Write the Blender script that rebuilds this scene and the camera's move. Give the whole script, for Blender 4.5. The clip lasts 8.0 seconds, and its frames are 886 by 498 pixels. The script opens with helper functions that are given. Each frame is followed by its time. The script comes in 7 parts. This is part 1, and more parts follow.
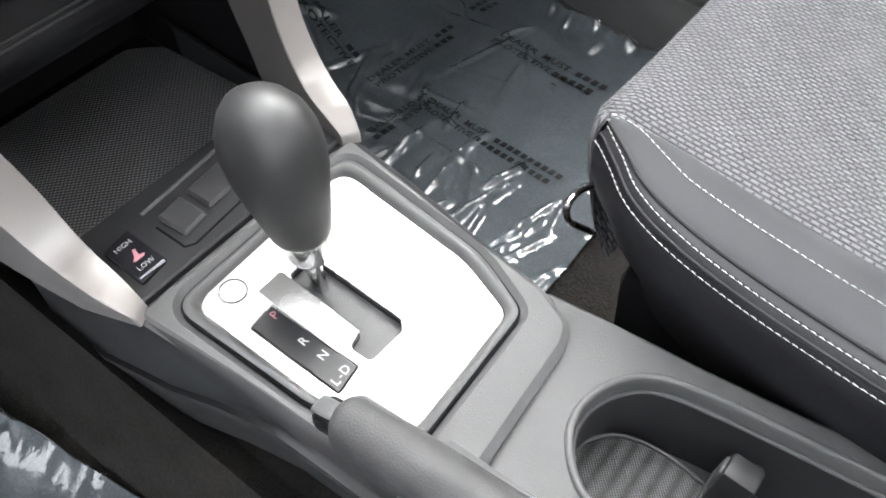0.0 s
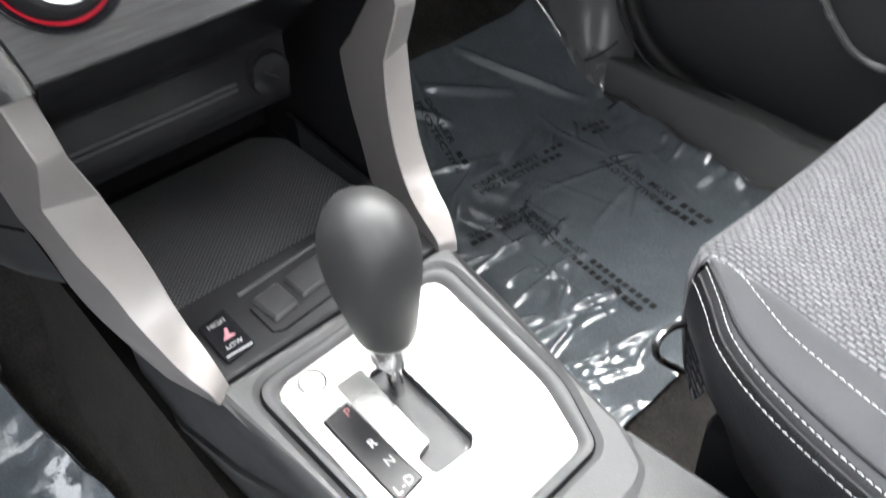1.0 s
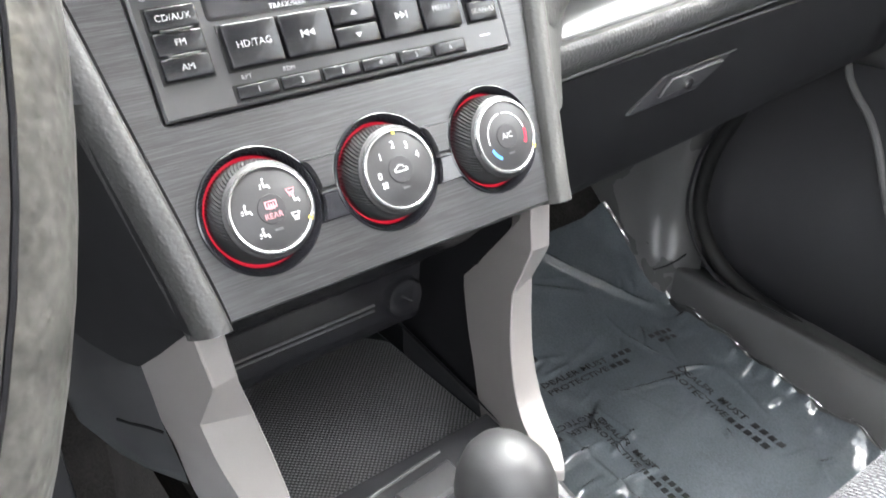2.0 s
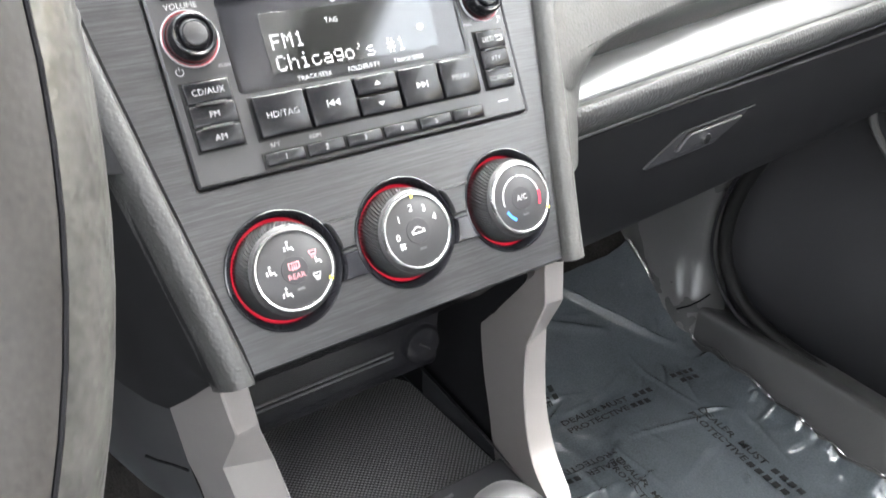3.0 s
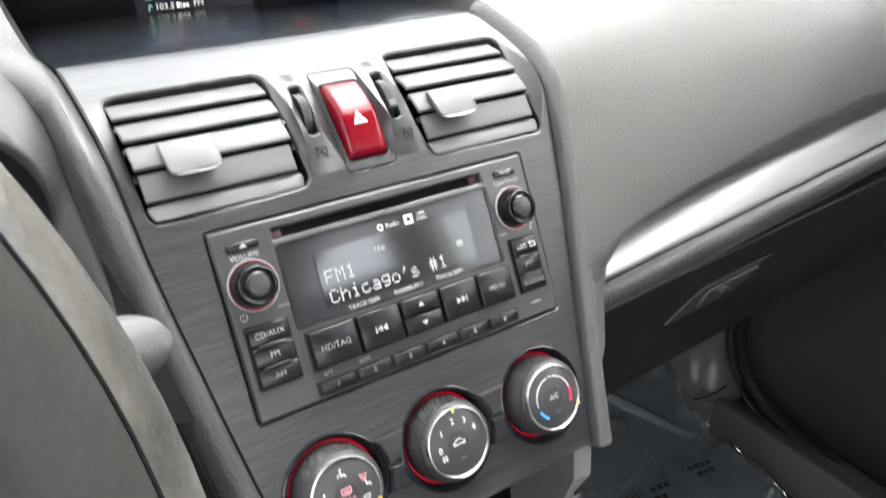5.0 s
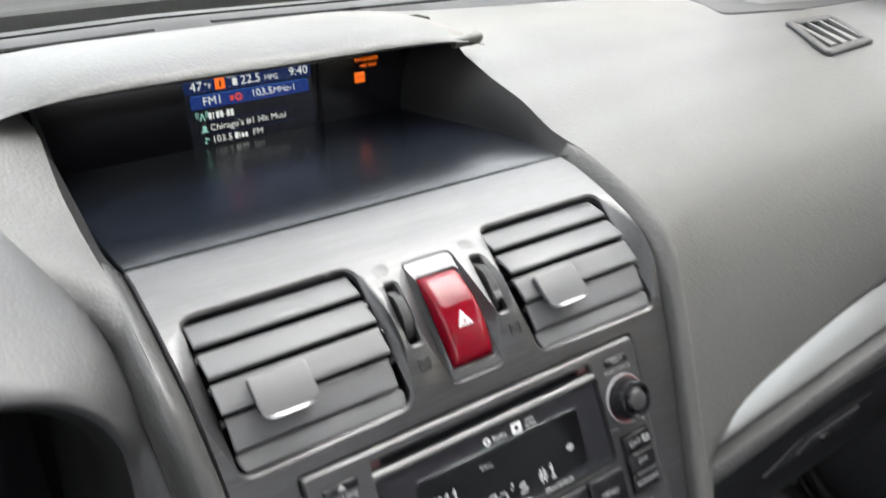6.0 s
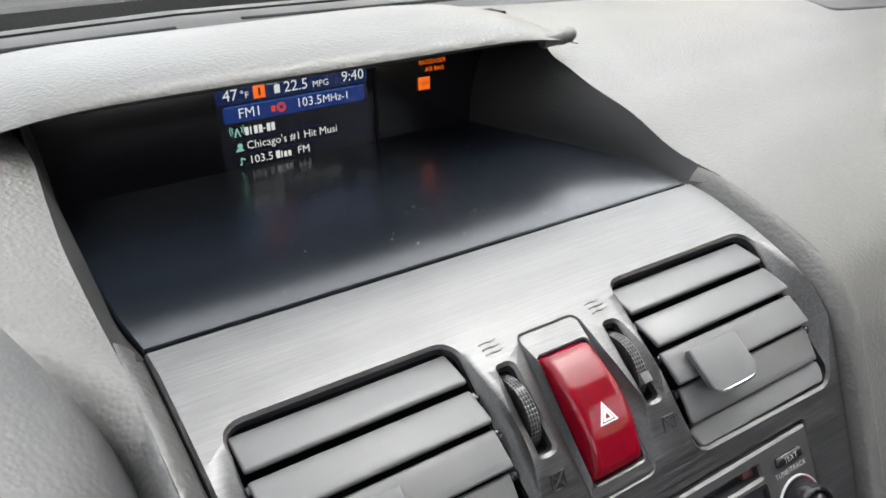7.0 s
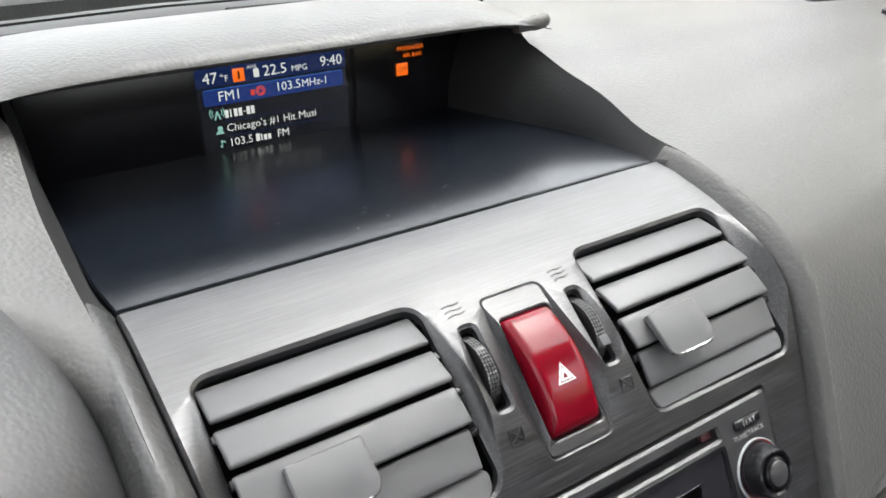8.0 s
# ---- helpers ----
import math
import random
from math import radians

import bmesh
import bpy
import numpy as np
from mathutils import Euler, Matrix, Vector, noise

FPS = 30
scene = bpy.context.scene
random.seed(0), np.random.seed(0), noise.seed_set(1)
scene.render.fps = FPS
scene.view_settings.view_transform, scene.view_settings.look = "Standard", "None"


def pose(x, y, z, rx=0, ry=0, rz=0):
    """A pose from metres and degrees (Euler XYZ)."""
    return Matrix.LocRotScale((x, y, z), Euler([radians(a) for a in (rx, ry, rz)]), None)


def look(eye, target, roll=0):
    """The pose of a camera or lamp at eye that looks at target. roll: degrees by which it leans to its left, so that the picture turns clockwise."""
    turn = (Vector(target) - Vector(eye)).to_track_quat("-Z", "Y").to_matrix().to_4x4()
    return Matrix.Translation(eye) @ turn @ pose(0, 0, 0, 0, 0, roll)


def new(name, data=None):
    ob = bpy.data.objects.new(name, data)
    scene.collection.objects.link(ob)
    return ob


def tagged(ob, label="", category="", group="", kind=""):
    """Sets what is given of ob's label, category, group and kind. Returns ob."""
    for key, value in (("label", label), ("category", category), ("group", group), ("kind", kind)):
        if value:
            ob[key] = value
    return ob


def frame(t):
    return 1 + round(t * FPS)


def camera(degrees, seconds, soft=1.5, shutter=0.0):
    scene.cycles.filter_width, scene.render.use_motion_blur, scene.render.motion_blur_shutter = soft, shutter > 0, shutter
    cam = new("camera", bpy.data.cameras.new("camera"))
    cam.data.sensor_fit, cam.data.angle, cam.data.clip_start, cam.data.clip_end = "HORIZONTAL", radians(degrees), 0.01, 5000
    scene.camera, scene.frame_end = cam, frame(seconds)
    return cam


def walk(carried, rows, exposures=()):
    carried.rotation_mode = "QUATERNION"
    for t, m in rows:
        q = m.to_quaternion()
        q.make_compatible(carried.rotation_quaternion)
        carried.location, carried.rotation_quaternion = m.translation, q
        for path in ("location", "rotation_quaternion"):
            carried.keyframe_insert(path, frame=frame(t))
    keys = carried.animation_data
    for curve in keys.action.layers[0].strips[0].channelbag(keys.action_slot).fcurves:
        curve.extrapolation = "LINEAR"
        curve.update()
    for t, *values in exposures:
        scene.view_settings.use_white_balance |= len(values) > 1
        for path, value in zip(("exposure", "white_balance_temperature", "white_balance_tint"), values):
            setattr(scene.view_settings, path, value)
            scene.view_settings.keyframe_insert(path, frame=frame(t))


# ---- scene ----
from mathutils import geometry

# ---- camera ----
BASE = 0.473  # height of the radio's lower edge over the cabin floor
cam = camera(58.9, 8.0, soft=1.6, shutter=0.4)
ROWS = [
    (0.0, -0.1472, -0.3365, 0.5287, 40.85, 4.45, -51.87),
    (0.5, -0.1399, -0.3328, 0.5257, 43.16, 4.13, -46.24),
    (1.0, -0.1431, -0.3352, 0.5338, 48.98, 3.92, -41.95),
    (1.5, -0.1750, -0.2960, 0.5675, 55.91, 1.01, -41.10),
    (1.7, -0.1804, -0.2960, 0.5744, 58.37, 0.96, -39.55),
    (2.8, -0.1809, -0.3061, 0.5911, 62.56, 1.02, -35.54),
    (3.0, -0.1784, -0.3076, 0.6025, 62.42, 0.86, -35.08),
    (3.5, -0.1741, -0.3026, 0.6218, 62.56, 0.95, -34.63),
    (4.0, -0.1697, -0.3024, 0.6359, 62.60, 0.95, -34.27),
    (4.2, -0.1708, -0.3005, 0.6412, 62.63, 0.97, -34.16),
    (5.3, -0.1795, -0.2690, 0.7246, 64.07, 1.08, -34.44),
    (5.5, -0.1751, -0.2537, 0.7369, 63.87, 1.14, -34.34),
    (6.0, -0.1712, -0.1892, 0.7667, 64.08, 1.12, -34.02),
    (6.5, -0.1611, -0.1140, 0.7730, 64.42, 1.33, -33.72),
    (7.0, -0.1538, -0.0903, 0.7460, 64.44, 1.30, -33.37),
    (7.5, -0.1538, -0.0952, 0.7429, 64.58, 1.34, -33.25),
    (8.0, -0.1518, -0.1083, 0.7379, 64.80, 1.41, -33.53),
]
walk(cam, [(t, pose(x, y, z, rx, ry, rz)) for t, x, y, z, rx, ry, rz in ROWS],
     exposures=[(0.0, 3.75), (1.0, 4.0), (1.7, 4.55), (2.8, 4.5), (4.2, 4.1), (5.5, 3.22), (7.0, 2.78), (8.0, 2.86)])

# ---- light ----
world = bpy.data.worlds.new("sky")
scene.world = world
world.use_nodes = True
wn = world.node_tree
sky = wn.nodes.new("ShaderNodeTexSky")
sky.sky_type, sky.sun_disc = "NISHITA", False
sky.sun_elevation, sky.sun_rotation = radians(66), radians(78)
sky.air_density, sky.dust_density, sky.ozone_density = 1.0, 3.0, 1.0
wn.nodes["Background"].inputs["Strength"].default_value = 0.15
pale = wn.nodes.new("ShaderNodeHueSaturation")  # a hazy, pale sky
pale.inputs["Saturation"].default_value = 0.16
wn.links.new(sky.outputs[0], pale.inputs["Color"])
wn.links.new(pale.outputs[0], wn.nodes["Background"].inputs["Color"])
sun = new("sun", bpy.data.lights.new("sun", "SUN"))
sun.data.energy, sun.data.angle, sun.data.color = 0.28, radians(70), (1.0, 0.97, 0.93)
sun.matrix_world = look((1.2, 0.1, 3.35), (0, 0, 0.4))


# ---- materials ----
def material(name, color, rough=0.5, metal=0.0, grain=0.0, cell=500.0, vary=0.12, blotch=6.0, spec=0.5,
             stretch=None, coat=0.0, rvary=0.08, kind="noise"):
    """A procedural surface: colour varied at two scales, roughness varied, fine relief of the given cell size (per metre)."""
    m = bpy.data.materials.new(name)
    m.use_nodes = True
    t, b = m.node_tree, m.node_tree.nodes["Principled BSDF"]
    b.inputs["Metallic"].default_value = metal
    b.inputs["Specular IOR Level"].default_value = spec
    b.inputs["Coat Weight"].default_value = coat
    b.inputs["Coat Roughness"].default_value = 0.08
    co = t.nodes.new("ShaderNodeTexCoord")
    mp = t.nodes.new("ShaderNodeMapping")
    mp.inputs["Scale"].default_value = stretch or (1, 1, 1)
    t.links.new(co.outputs["Object"], mp.inputs["Vector"])
    n1 = t.nodes.new("ShaderNodeTexNoise")
    n1.inputs["Scale"].default_value, n1.inputs["Detail"].default_value = blotch, 5.0
    t.links.new(co.outputs["Object"], n1.inputs["Vector"])
    n2 = t.nodes.new("ShaderNodeTexNoise")
    n2.inputs["Scale"].default_value, n2.inputs["Detail"].default_value = cell, 2.0
    t.links.new(mp.outputs["Vector"], n2.inputs["Vector"])
    add = t.nodes.new("ShaderNodeMath")
    add.operation = "ADD"
    t.links.new(n1.outputs[0], add.inputs[0])
    t.links.new(n2.outputs[0], add.inputs[1])
    rng = t.nodes.new("ShaderNodeMapRange")
    rng.inputs["From Min"].default_value, rng.inputs["From Max"].default_value = 0.6, 1.4
    rng.inputs["To Min"].default_value, rng.inputs["To Max"].default_value = 1 - vary, 1 + vary
    t.links.new(add.outputs[0], rng.inputs["Value"])
    mul = t.nodes.new("ShaderNodeVectorMath")
    mul.operation = "SCALE"
    mul.inputs[0].default_value = color
    t.links.new(rng.outputs[0], mul.inputs["Scale"])
    t.links.new(mul.outputs[0], b.inputs["Base Color"])
    rr = t.nodes.new("ShaderNodeMapRange")
    rr.inputs["From Min"].default_value, rr.inputs["From Max"].default_value = 0.3, 0.7
    rr.inputs["To Min"].default_value, rr.inputs["To Max"].default_value = max(0.02, rough - rvary), min(1, rough + rvary)
    t.links.new(n1.outputs[0], rr.inputs["Value"])
    t.links.new(rr.outputs[0], b.inputs["Roughness"])
    if grain:
        bump = t.nodes.new("ShaderNodeBump")
        bump.inputs["Strength"].default_value, bump.inputs["Distance"].default_value = grain, 0.4 / cell
        if kind == "leather":
            v = t.nodes.new("ShaderNodeTexVoronoi")
            v.feature = "SMOOTH_F1"
            v.inputs["Scale"].default_value = cell
            t.links.new(mp.outputs["Vector"], v.inputs["Vector"])
            t.links.new(v.outputs["Distance"], bump.inputs["Height"])
            bump.invert = True
        elif kind == "dots":
            v = t.nodes.new("ShaderNodeTexVoronoi")
            v.inputs["Scale"].default_value, v.inputs["Randomness"].default_value = cell, 0.0
            mp.inputs["Rotation"].default_value = (0, 0, radians(45))
            t.links.new(mp.outputs["Vector"], v.inputs["Vector"])
            worn = t.nodes.new("ShaderNodeMapRange")
            worn.inputs["From Min"].default_value, worn.inputs["From Max"].default_value = 0.28, 0.52
            worn.inputs["To Min"].default_value, worn.inputs["To Max"].default_value = 1.9, 0.10
            t.links.new(v.outputs["Distance"], worn.inputs["Value"])
            dots = t.nodes.new("ShaderNodeVectorMath")
            dots.operation = "SCALE"
            t.links.new(mul.outputs[0], dots.inputs[0])
            t.links.new(worn.outputs[0], dots.inputs["Scale"])
            t.links.new(dots.outputs[0], b.inputs["Base Color"])
            t.links.new(v.outputs["Distance"], bump.inputs["Height"])
        else:
            t.links.new(n2.outputs[0], bump.inputs["Height"])
        t.links.new(bump.outputs[0], b.inputs["Normal"])
    return m


def glowing(name, color, strength, base=(0.02, 0.02, 0.02), rough=0.3):
    """A lit sign or screen."""
    m = material(name, base, rough, vary=0.0)
    b = m.node_tree.nodes["Principled BSDF"]
    b.inputs["Emission Color"].default_value = (*color, 1)
    b.inputs["Emission Strength"].default_value = strength
    return m


def glass(name, tint=(1, 1, 1), rough=0.0):
    m = bpy.data.materials.new(name)
    m.use_nodes = True
    b = m.node_tree.nodes["Principled BSDF"]
    b.inputs["Base Color"].default_value = (*tint, 1)
    b.inputs["Roughness"].default_value = rough
    b.inputs["Transmission Weight"].default_value = 1.0
    b.inputs["IOR"].default_value = 1.45
    return m


def brushed(name, color):
    """Black moulded film with fine streaks along x, which show by their gloss."""
    m = material(name, color, 0.36, grain=0.015, cell=40, stretch=(0.8, 26, 26), vary=0.07, spec=0.6)
    t, b = m.node_tree, m.node_tree.nodes["Principled BSDF"]
    co = t.nodes.new("ShaderNodeTexCoord")
    total = None
    for scale, stretch in ((48.0, (0.45, 30, 30)), (100.0, (0.8, 40, 40))):
        mp = t.nodes.new("ShaderNodeMapping")
        mp.inputs["Scale"].default_value = stretch
        t.links.new(co.outputs["Object"], mp.inputs["Vector"])
        n = t.nodes.new("ShaderNodeTexNoise")
        n.inputs["Scale"].default_value, n.inputs["Detail"].default_value = scale, 3.0
        t.links.new(mp.outputs[0], n.inputs["Vector"])
        if total is None:
            total = n.outputs[0]
        else:
            mean = t.nodes.new("ShaderNodeMath")
            mean.operation = "ADD"
            t.links.new(total, mean.inputs[0])
            t.links.new(n.outputs[0], mean.inputs[1])
            total = mean.outputs[0]
    dark, pale = [c * 0.1 for c in color], [c * 4.4 for c in color]
    tone = t.nodes.new("ShaderNodeMapRange")
    tone.data_type = "FLOAT_VECTOR"
    tone.inputs["From Min"].default_value, tone.inputs["From Max"].default_value = (0.88, 0.88, 0.88), (1.20, 1.20, 1.20)
    tone.inputs["To Min"].default_value, tone.inputs["To Max"].default_value = dark, pale
    t.links.new(total, tone.inputs["Vector"])
    t.links.new(tone.outputs["Vector"], b.inputs["Base Color"])
    for socket, lo, hi in (("Roughness", 0.33, 0.36), ("Specular IOR Level", 0.68, 0.60)):
        r = t.nodes.new("ShaderNodeMapRange")
        r.inputs["From Min"].default_value, r.inputs["From Max"].default_value = 0.75, 1.25
        r.inputs["To Min"].default_value, r.inputs["To Max"].default_value = lo, hi
        t.links.new(total, r.inputs["Value"])
        t.links.new(r.outputs[0], b.inputs[socket])
    return m


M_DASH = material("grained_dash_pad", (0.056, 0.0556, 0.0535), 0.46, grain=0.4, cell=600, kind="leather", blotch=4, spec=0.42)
M_LIP = material("pebbled_leatherette", (0.040, 0.040, 0.040), 0.46, grain=0.75, cell=480, kind="leather")
M_LIPCOWL = material("grained_cowl_plastic", (0.024, 0.024, 0.025), 0.5, grain=0.22, cell=640, kind="leather")
M_LEDGE = material("smooth_grey_ledge", (0.085, 0.085, 0.083), 0.45, grain=0.1, cell=900)
M_KICK = material("satin_side_trim", (0.080, 0.080, 0.080), 0.27, grain=0.1, cell=900)
M_SWITCH = material("satin_switch_panel", (0.020, 0.020, 0.022), 0.34, grain=0.1, cell=1200, spec=0.4)
M_DUST = material("grey_dust", (0.20, 0.20, 0.20), 0.9, vary=0.02)
M_GLOVE = material("black_glove_box_plastic", (0.006, 0.006, 0.0068), 0.5, grain=0.2, cell=900, spec=0.22)
M_TOP = material("matt_dash_top", (0.012, 0.012, 0.013), 0.85, grain=0.2, cell=900, spec=0.08)
# dash pad leatherette with the driver's side shade put into its colour
M_RAILSHADE = material("shaded_rail_leatherette", (0.027, 0.027, 0.0268), 0.42, grain=0.42, cell=600, kind="leather", spec=0.5)
M_SIDE = material("satin_charcoal_plastic", (0.015, 0.015, 0.0165), 0.48, grain=0.25, cell=1400)
M_LOWTRIM = material("matt_black_lower_trim", (0.008, 0.008, 0.009), 0.55, grain=0.2, cell=1400, spec=0.2)
M_CONSOLE = material("matt_grey_plastic", (0.066, 0.067, 0.069), 0.52, grain=0.35, cell=1300, kind="leather", spec=0.4)
M_DASHTOP = material("smooth_dash_top_plastic", (0.022, 0.022, 0.0235), 0.6, grain=0.15, cell=1200, spec=0.35)
M_COWLTOP = material("weathered_cowl_plastic", (0.030, 0.031, 0.030), 0.7, grain=0.2, cell=500, vary=0.25, spec=0.2)
M_BLANK = material("satin_blank_switch", (0.030, 0.030, 0.032), 0.34, grain=0.1, cell=1200)
M_FINEMAT = material("fine_textured_mat", (0.060, 0.060, 0.063), 0.45, grain=1.0, cell=760, kind="dots")
M_THUMB = material("knurled_black_plastic", (0.004, 0.004, 0.004), 0.42)
M_BLACK = material("black_plastic", (0.020, 0.020, 0.022), 0.36, grain=0.15, cell=1500)
M_GLOSS = material("gloss_black_plastic", (0.010, 0.010, 0.012), 0.16, rvary=0.05, spec=0.5)
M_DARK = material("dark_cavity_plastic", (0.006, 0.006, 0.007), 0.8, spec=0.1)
M_FASCIA = brushed("brushed_black_fascia", (0.0072, 0.0072, 0.0077))
M_VENT = material("satin_grey_vent_plastic", (0.060, 0.0605, 0.063), 0.48, grain=0.1, cell=1500, vary=0.05, spec=0.5)
M_WALL = material("dark_display_wall", (0.012, 0.012, 0.0125), 0.55, grain=0.2, cell=800, kind="leather", spec=0.25)
M_SHELF = material("smooth_dark_shelf", (0.0022, 0.0030, 0.0046), 0.225, rvary=0.03, grain=0.05, cell=1500, spec=0.4)
M_SILVER = material("silver_painted_plastic", (0.28, 0.262, 0.256), 0.38, metal=0.6, grain=0.08, cell=1800, vary=0.05)
M_STRIP = material("silver_dash_strip", (0.27, 0.27, 0.267), 0.38, metal=0.55, grain=0.08, cell=1500, vary=0.05)
M_PLATE = material("brushed_silver_plate", (0.42, 0.417, 0.408), 0.30, metal=0.7, grain=0.1, cell=60, stretch=(40, 1, 40), vary=0.05)
M_CHROME = material("chrome", (0.62, 0.62, 0.62), 0.20, metal=1.0, vary=0.03, rvary=0.05)
M_KEY = material("satin_black_key_plastic", (0.006, 0.006, 0.007), 0.25, grain=0.08, cell=1500, spec=0.32)
M_INDIC = material("black_indicator_window", (0.010, 0.010, 0.012), 0.36, spec=0.25)
M_RADIO = material("satin_radio_plastic", (0.021, 0.021, 0.022), 0.36, grain=0.12, cell=1500, spec=0.6)
M_DIAL = material("grey_dial_plastic", (0.022, 0.022, 0.023), 0.40, grain=0.08, cell=1500)
M_KNOB = material("soft_black_knob_plastic", (0.013, 0.013, 0.014), 0.5, grain=0.2, cell=1500)
M_SHIFT = material("smooth_knob_leather", (0.010, 0.010, 0.0105), 0.53, grain=0.10, cell=1300, kind="leather", spec=0.75)
M_BRAKE = material("grained_grip_leather", (0.040, 0.040, 0.041), 0.55, grain=0.3, cell=1000, kind="leather")
M_WHEEL = material("worn_wheel_leather", (0.040, 0.0388, 0.0355), 0.38, grain=0.3, cell=620, kind="leather", spec=0.55, vary=0.75, blotch=85)
M_WHEELIN = material("smooth_wheel_leather", (0.024, 0.022, 0.0205), 0.46, grain=0.14, cell=900, kind="leather", spec=0.3, vary=0.4, blotch=30)
M_RED = material("red_hazard_plastic", (0.10, 0.0006, 0.005), 0.12, rvary=0.02, vary=0.05, spec=0.3)
M_REDRING = glowing("lit_red_ring", (0.9, 0.004, 0.04), 0.022, base=(0.20, 0.002, 0.010), rough=0.7)
M_WHITE = material("white_print", (0.46, 0.46, 0.46), 0.5, vary=0.02)
M_KEYSOFT = material("dull_key_print", (0.24, 0.24, 0.245), 0.5, vary=0.02)
M_KEYPRINT = material("soft_white_key_print", (0.38, 0.38, 0.385), 0.5, vary=0.02)
M_GREYPRINT = material("grey_print", (0.30, 0.30, 0.31), 0.5, vary=0.02)
M_PINK = material("pink_print", (0.46, 0.20, 0.225), 0.5, vary=0.02)
M_YELLOW = material("yellow_print", (0.6, 0.45, 0.05), 0.5, vary=0.02)
M_BLUE = material("blue_print", (0.03, 0.2, 0.65), 0.5, vary=0.02)
M_REDPRINT = material("red_print", (0.6, 0.01, 0.03), 0.5, vary=0.02)
M_DARKPRINT = material("dark_print", (0.012, 0.012, 0.014), 0.5, vary=0.02)
M_MESHMAT = material("dotted_rubber_mat", (0.085, 0.085, 0.088), 0.42, grain=1.0, cell=430, kind="dots")
M_CARPET = material("dark_carpet", (0.024, 0.022, 0.021), 0.95, grain=1.0, cell=380, vary=0.6, blotch=30, spec=0.1)
M_SEATSIDE = material("black_seat_vinyl", (0.007, 0.007, 0.009), 0.5, grain=0.4, cell=900, kind="leather", spec=0.36)
M_SEATBAND = material("dark_grey_seat_cloth", (0.036, 0.037, 0.041), 0.85, grain=0.5, cell=900, stretch=(1, 3, 3))
M_THREAD = material("white_thread", (0.46, 0.46, 0.45), 0.7, vary=0.08)
M_DOOR = material("black_door_trim", (0.024, 0.024, 0.026), 0.55, grain=0.35, cell=800, kind="leather")
M_SILL = material("grey_sill_plastic", (0.044, 0.044, 0.044), 0.5, grain=0.3, cell=900)
M_RUBBER = material("black_rubber", (0.007, 0.007, 0.007), 0.55, spec=0.25)
M_ROOF = material("pale_headliner", (0.60, 0.59, 0.56), 0.9, grain=0.3, cell=900)
M_ASPHALT = material("pale_bounce_concrete", (0.24, 0.235, 0.225), 0.9, grain=0.5, cell=60, vary=0.3, blotch=0.6)
M_STUCCO = material("tan_stucco", (0.78, 0.62, 0.34), 0.85, grain=0.4, cell=50, vary=0.12, blotch=1.5)
M_PAINT = material("grey_green_car_paint", (0.16, 0.18, 0.17), 0.25, metal=0.3, coat=0.6, vary=0.03)
M_SCREEN = material("unlit_screen", (0.004, 0.004, 0.005), 0.22, rvary=0.03, vary=0.0, spec=0.25)
M_LCD = material("dim_lcd", (0.072, 0.074, 0.076), 0.10, metal=1.0, vary=0.05, rvary=0.03)
M_AMBER = glowing("amber_sign", (1.0, 0.16, 0.0), 0.13)
M_SCRWHITE = glowing("screen_white", (0.75, 0.78, 0.74), 0.12)
M_SCRTEAL = glowing("screen_teal", (0.30, 0.62, 0.52), 0.10)
M_SCRBLUE = glowing("screen_blue", (0.010, 0.045, 0.26), 0.075, base=(0.004, 0.004, 0.006), rough=0.2)
M_SCRDEEP = glowing("screen_deep_blue", (0.004, 0.006, 0.02), 0.02, base=(0.004, 0.004, 0.005), rough=0.2)
M_SCRHEAD = glowing("screen_header_blue", (0.006, 0.03, 0.16), 0.05, base=(0.004, 0.004, 0.006), rough=0.2)
M_SCRLINE = glowing("screen_line_blue", (0.03, 0.16, 0.6), 0.06)
M_SCRRED = glowing("screen_red", (0.8, 0.06, 0.02), 0.1)
M_LCDTEXT = glowing("lcd_white_segments", (0.8, 0.85, 0.9), 0.018, base=(0.26, 0.26, 0.26))
M_GLASS = glass("clear_glass", (0.93, 0.95, 0.94))
M_SCREENGLASS = glass("tinted_windscreen_glass", (0.86, 0.88, 0.87))

# ---- builders ----
ORIGIN = {}


def between(table, y):
    """A value read off a table whose keys fall."""
    for (y0, a), (y1, b) in zip(table, table[1:]):
        if y1 <= y <= y0:
            return a + (b - a) * (y - y0) / (y1 - y0)
    return table[-1][1]


def thing(name, at, label, category, group="", kind=""):
    """An empty at a place given from the radio's lower edge; its parts hang under it."""
    ob = new(name)
    ob.empty_display_size = 0.02
    ob.location = (at[0], at[1], at[2] + BASE)
    ORIGIN[ob] = Vector(at)
    return tagged(ob, label, category, group, kind)


def to_mesh(name, bm, mats, smooth=True, angle=35):
    me = bpy.data.meshes.new(name)
    bmesh.ops.recalc_face_normals(bm, faces=bm.faces[:])
    if smooth:
        lim = radians(angle)
        for f in bm.faces:
            f.smooth = True
        for e in bm.edges:
            if len(e.link_faces) == 2 and e.calc_face_angle(0) > lim:
                e.smooth = False
    bm.to_mesh(me)
    bm.free()
    for m in mats if isinstance(mats, (list, tuple)) else [mats]:
        me.materials.append(m)
    return me


def part(name, bm, mat, parent, label="", smooth=True, angle=35):
    """One mesh under a thing or a part; the bmesh is in the same space as thing()'s places."""
    o = ORIGIN[parent]
    bmesh.ops.translate(bm, vec=-o, verts=bm.verts[:])
    ob = new(name, to_mesh(name, bm, mat, smooth, angle))
    ob.parent = parent
    ORIGIN[ob] = o
    return tagged(ob, label)


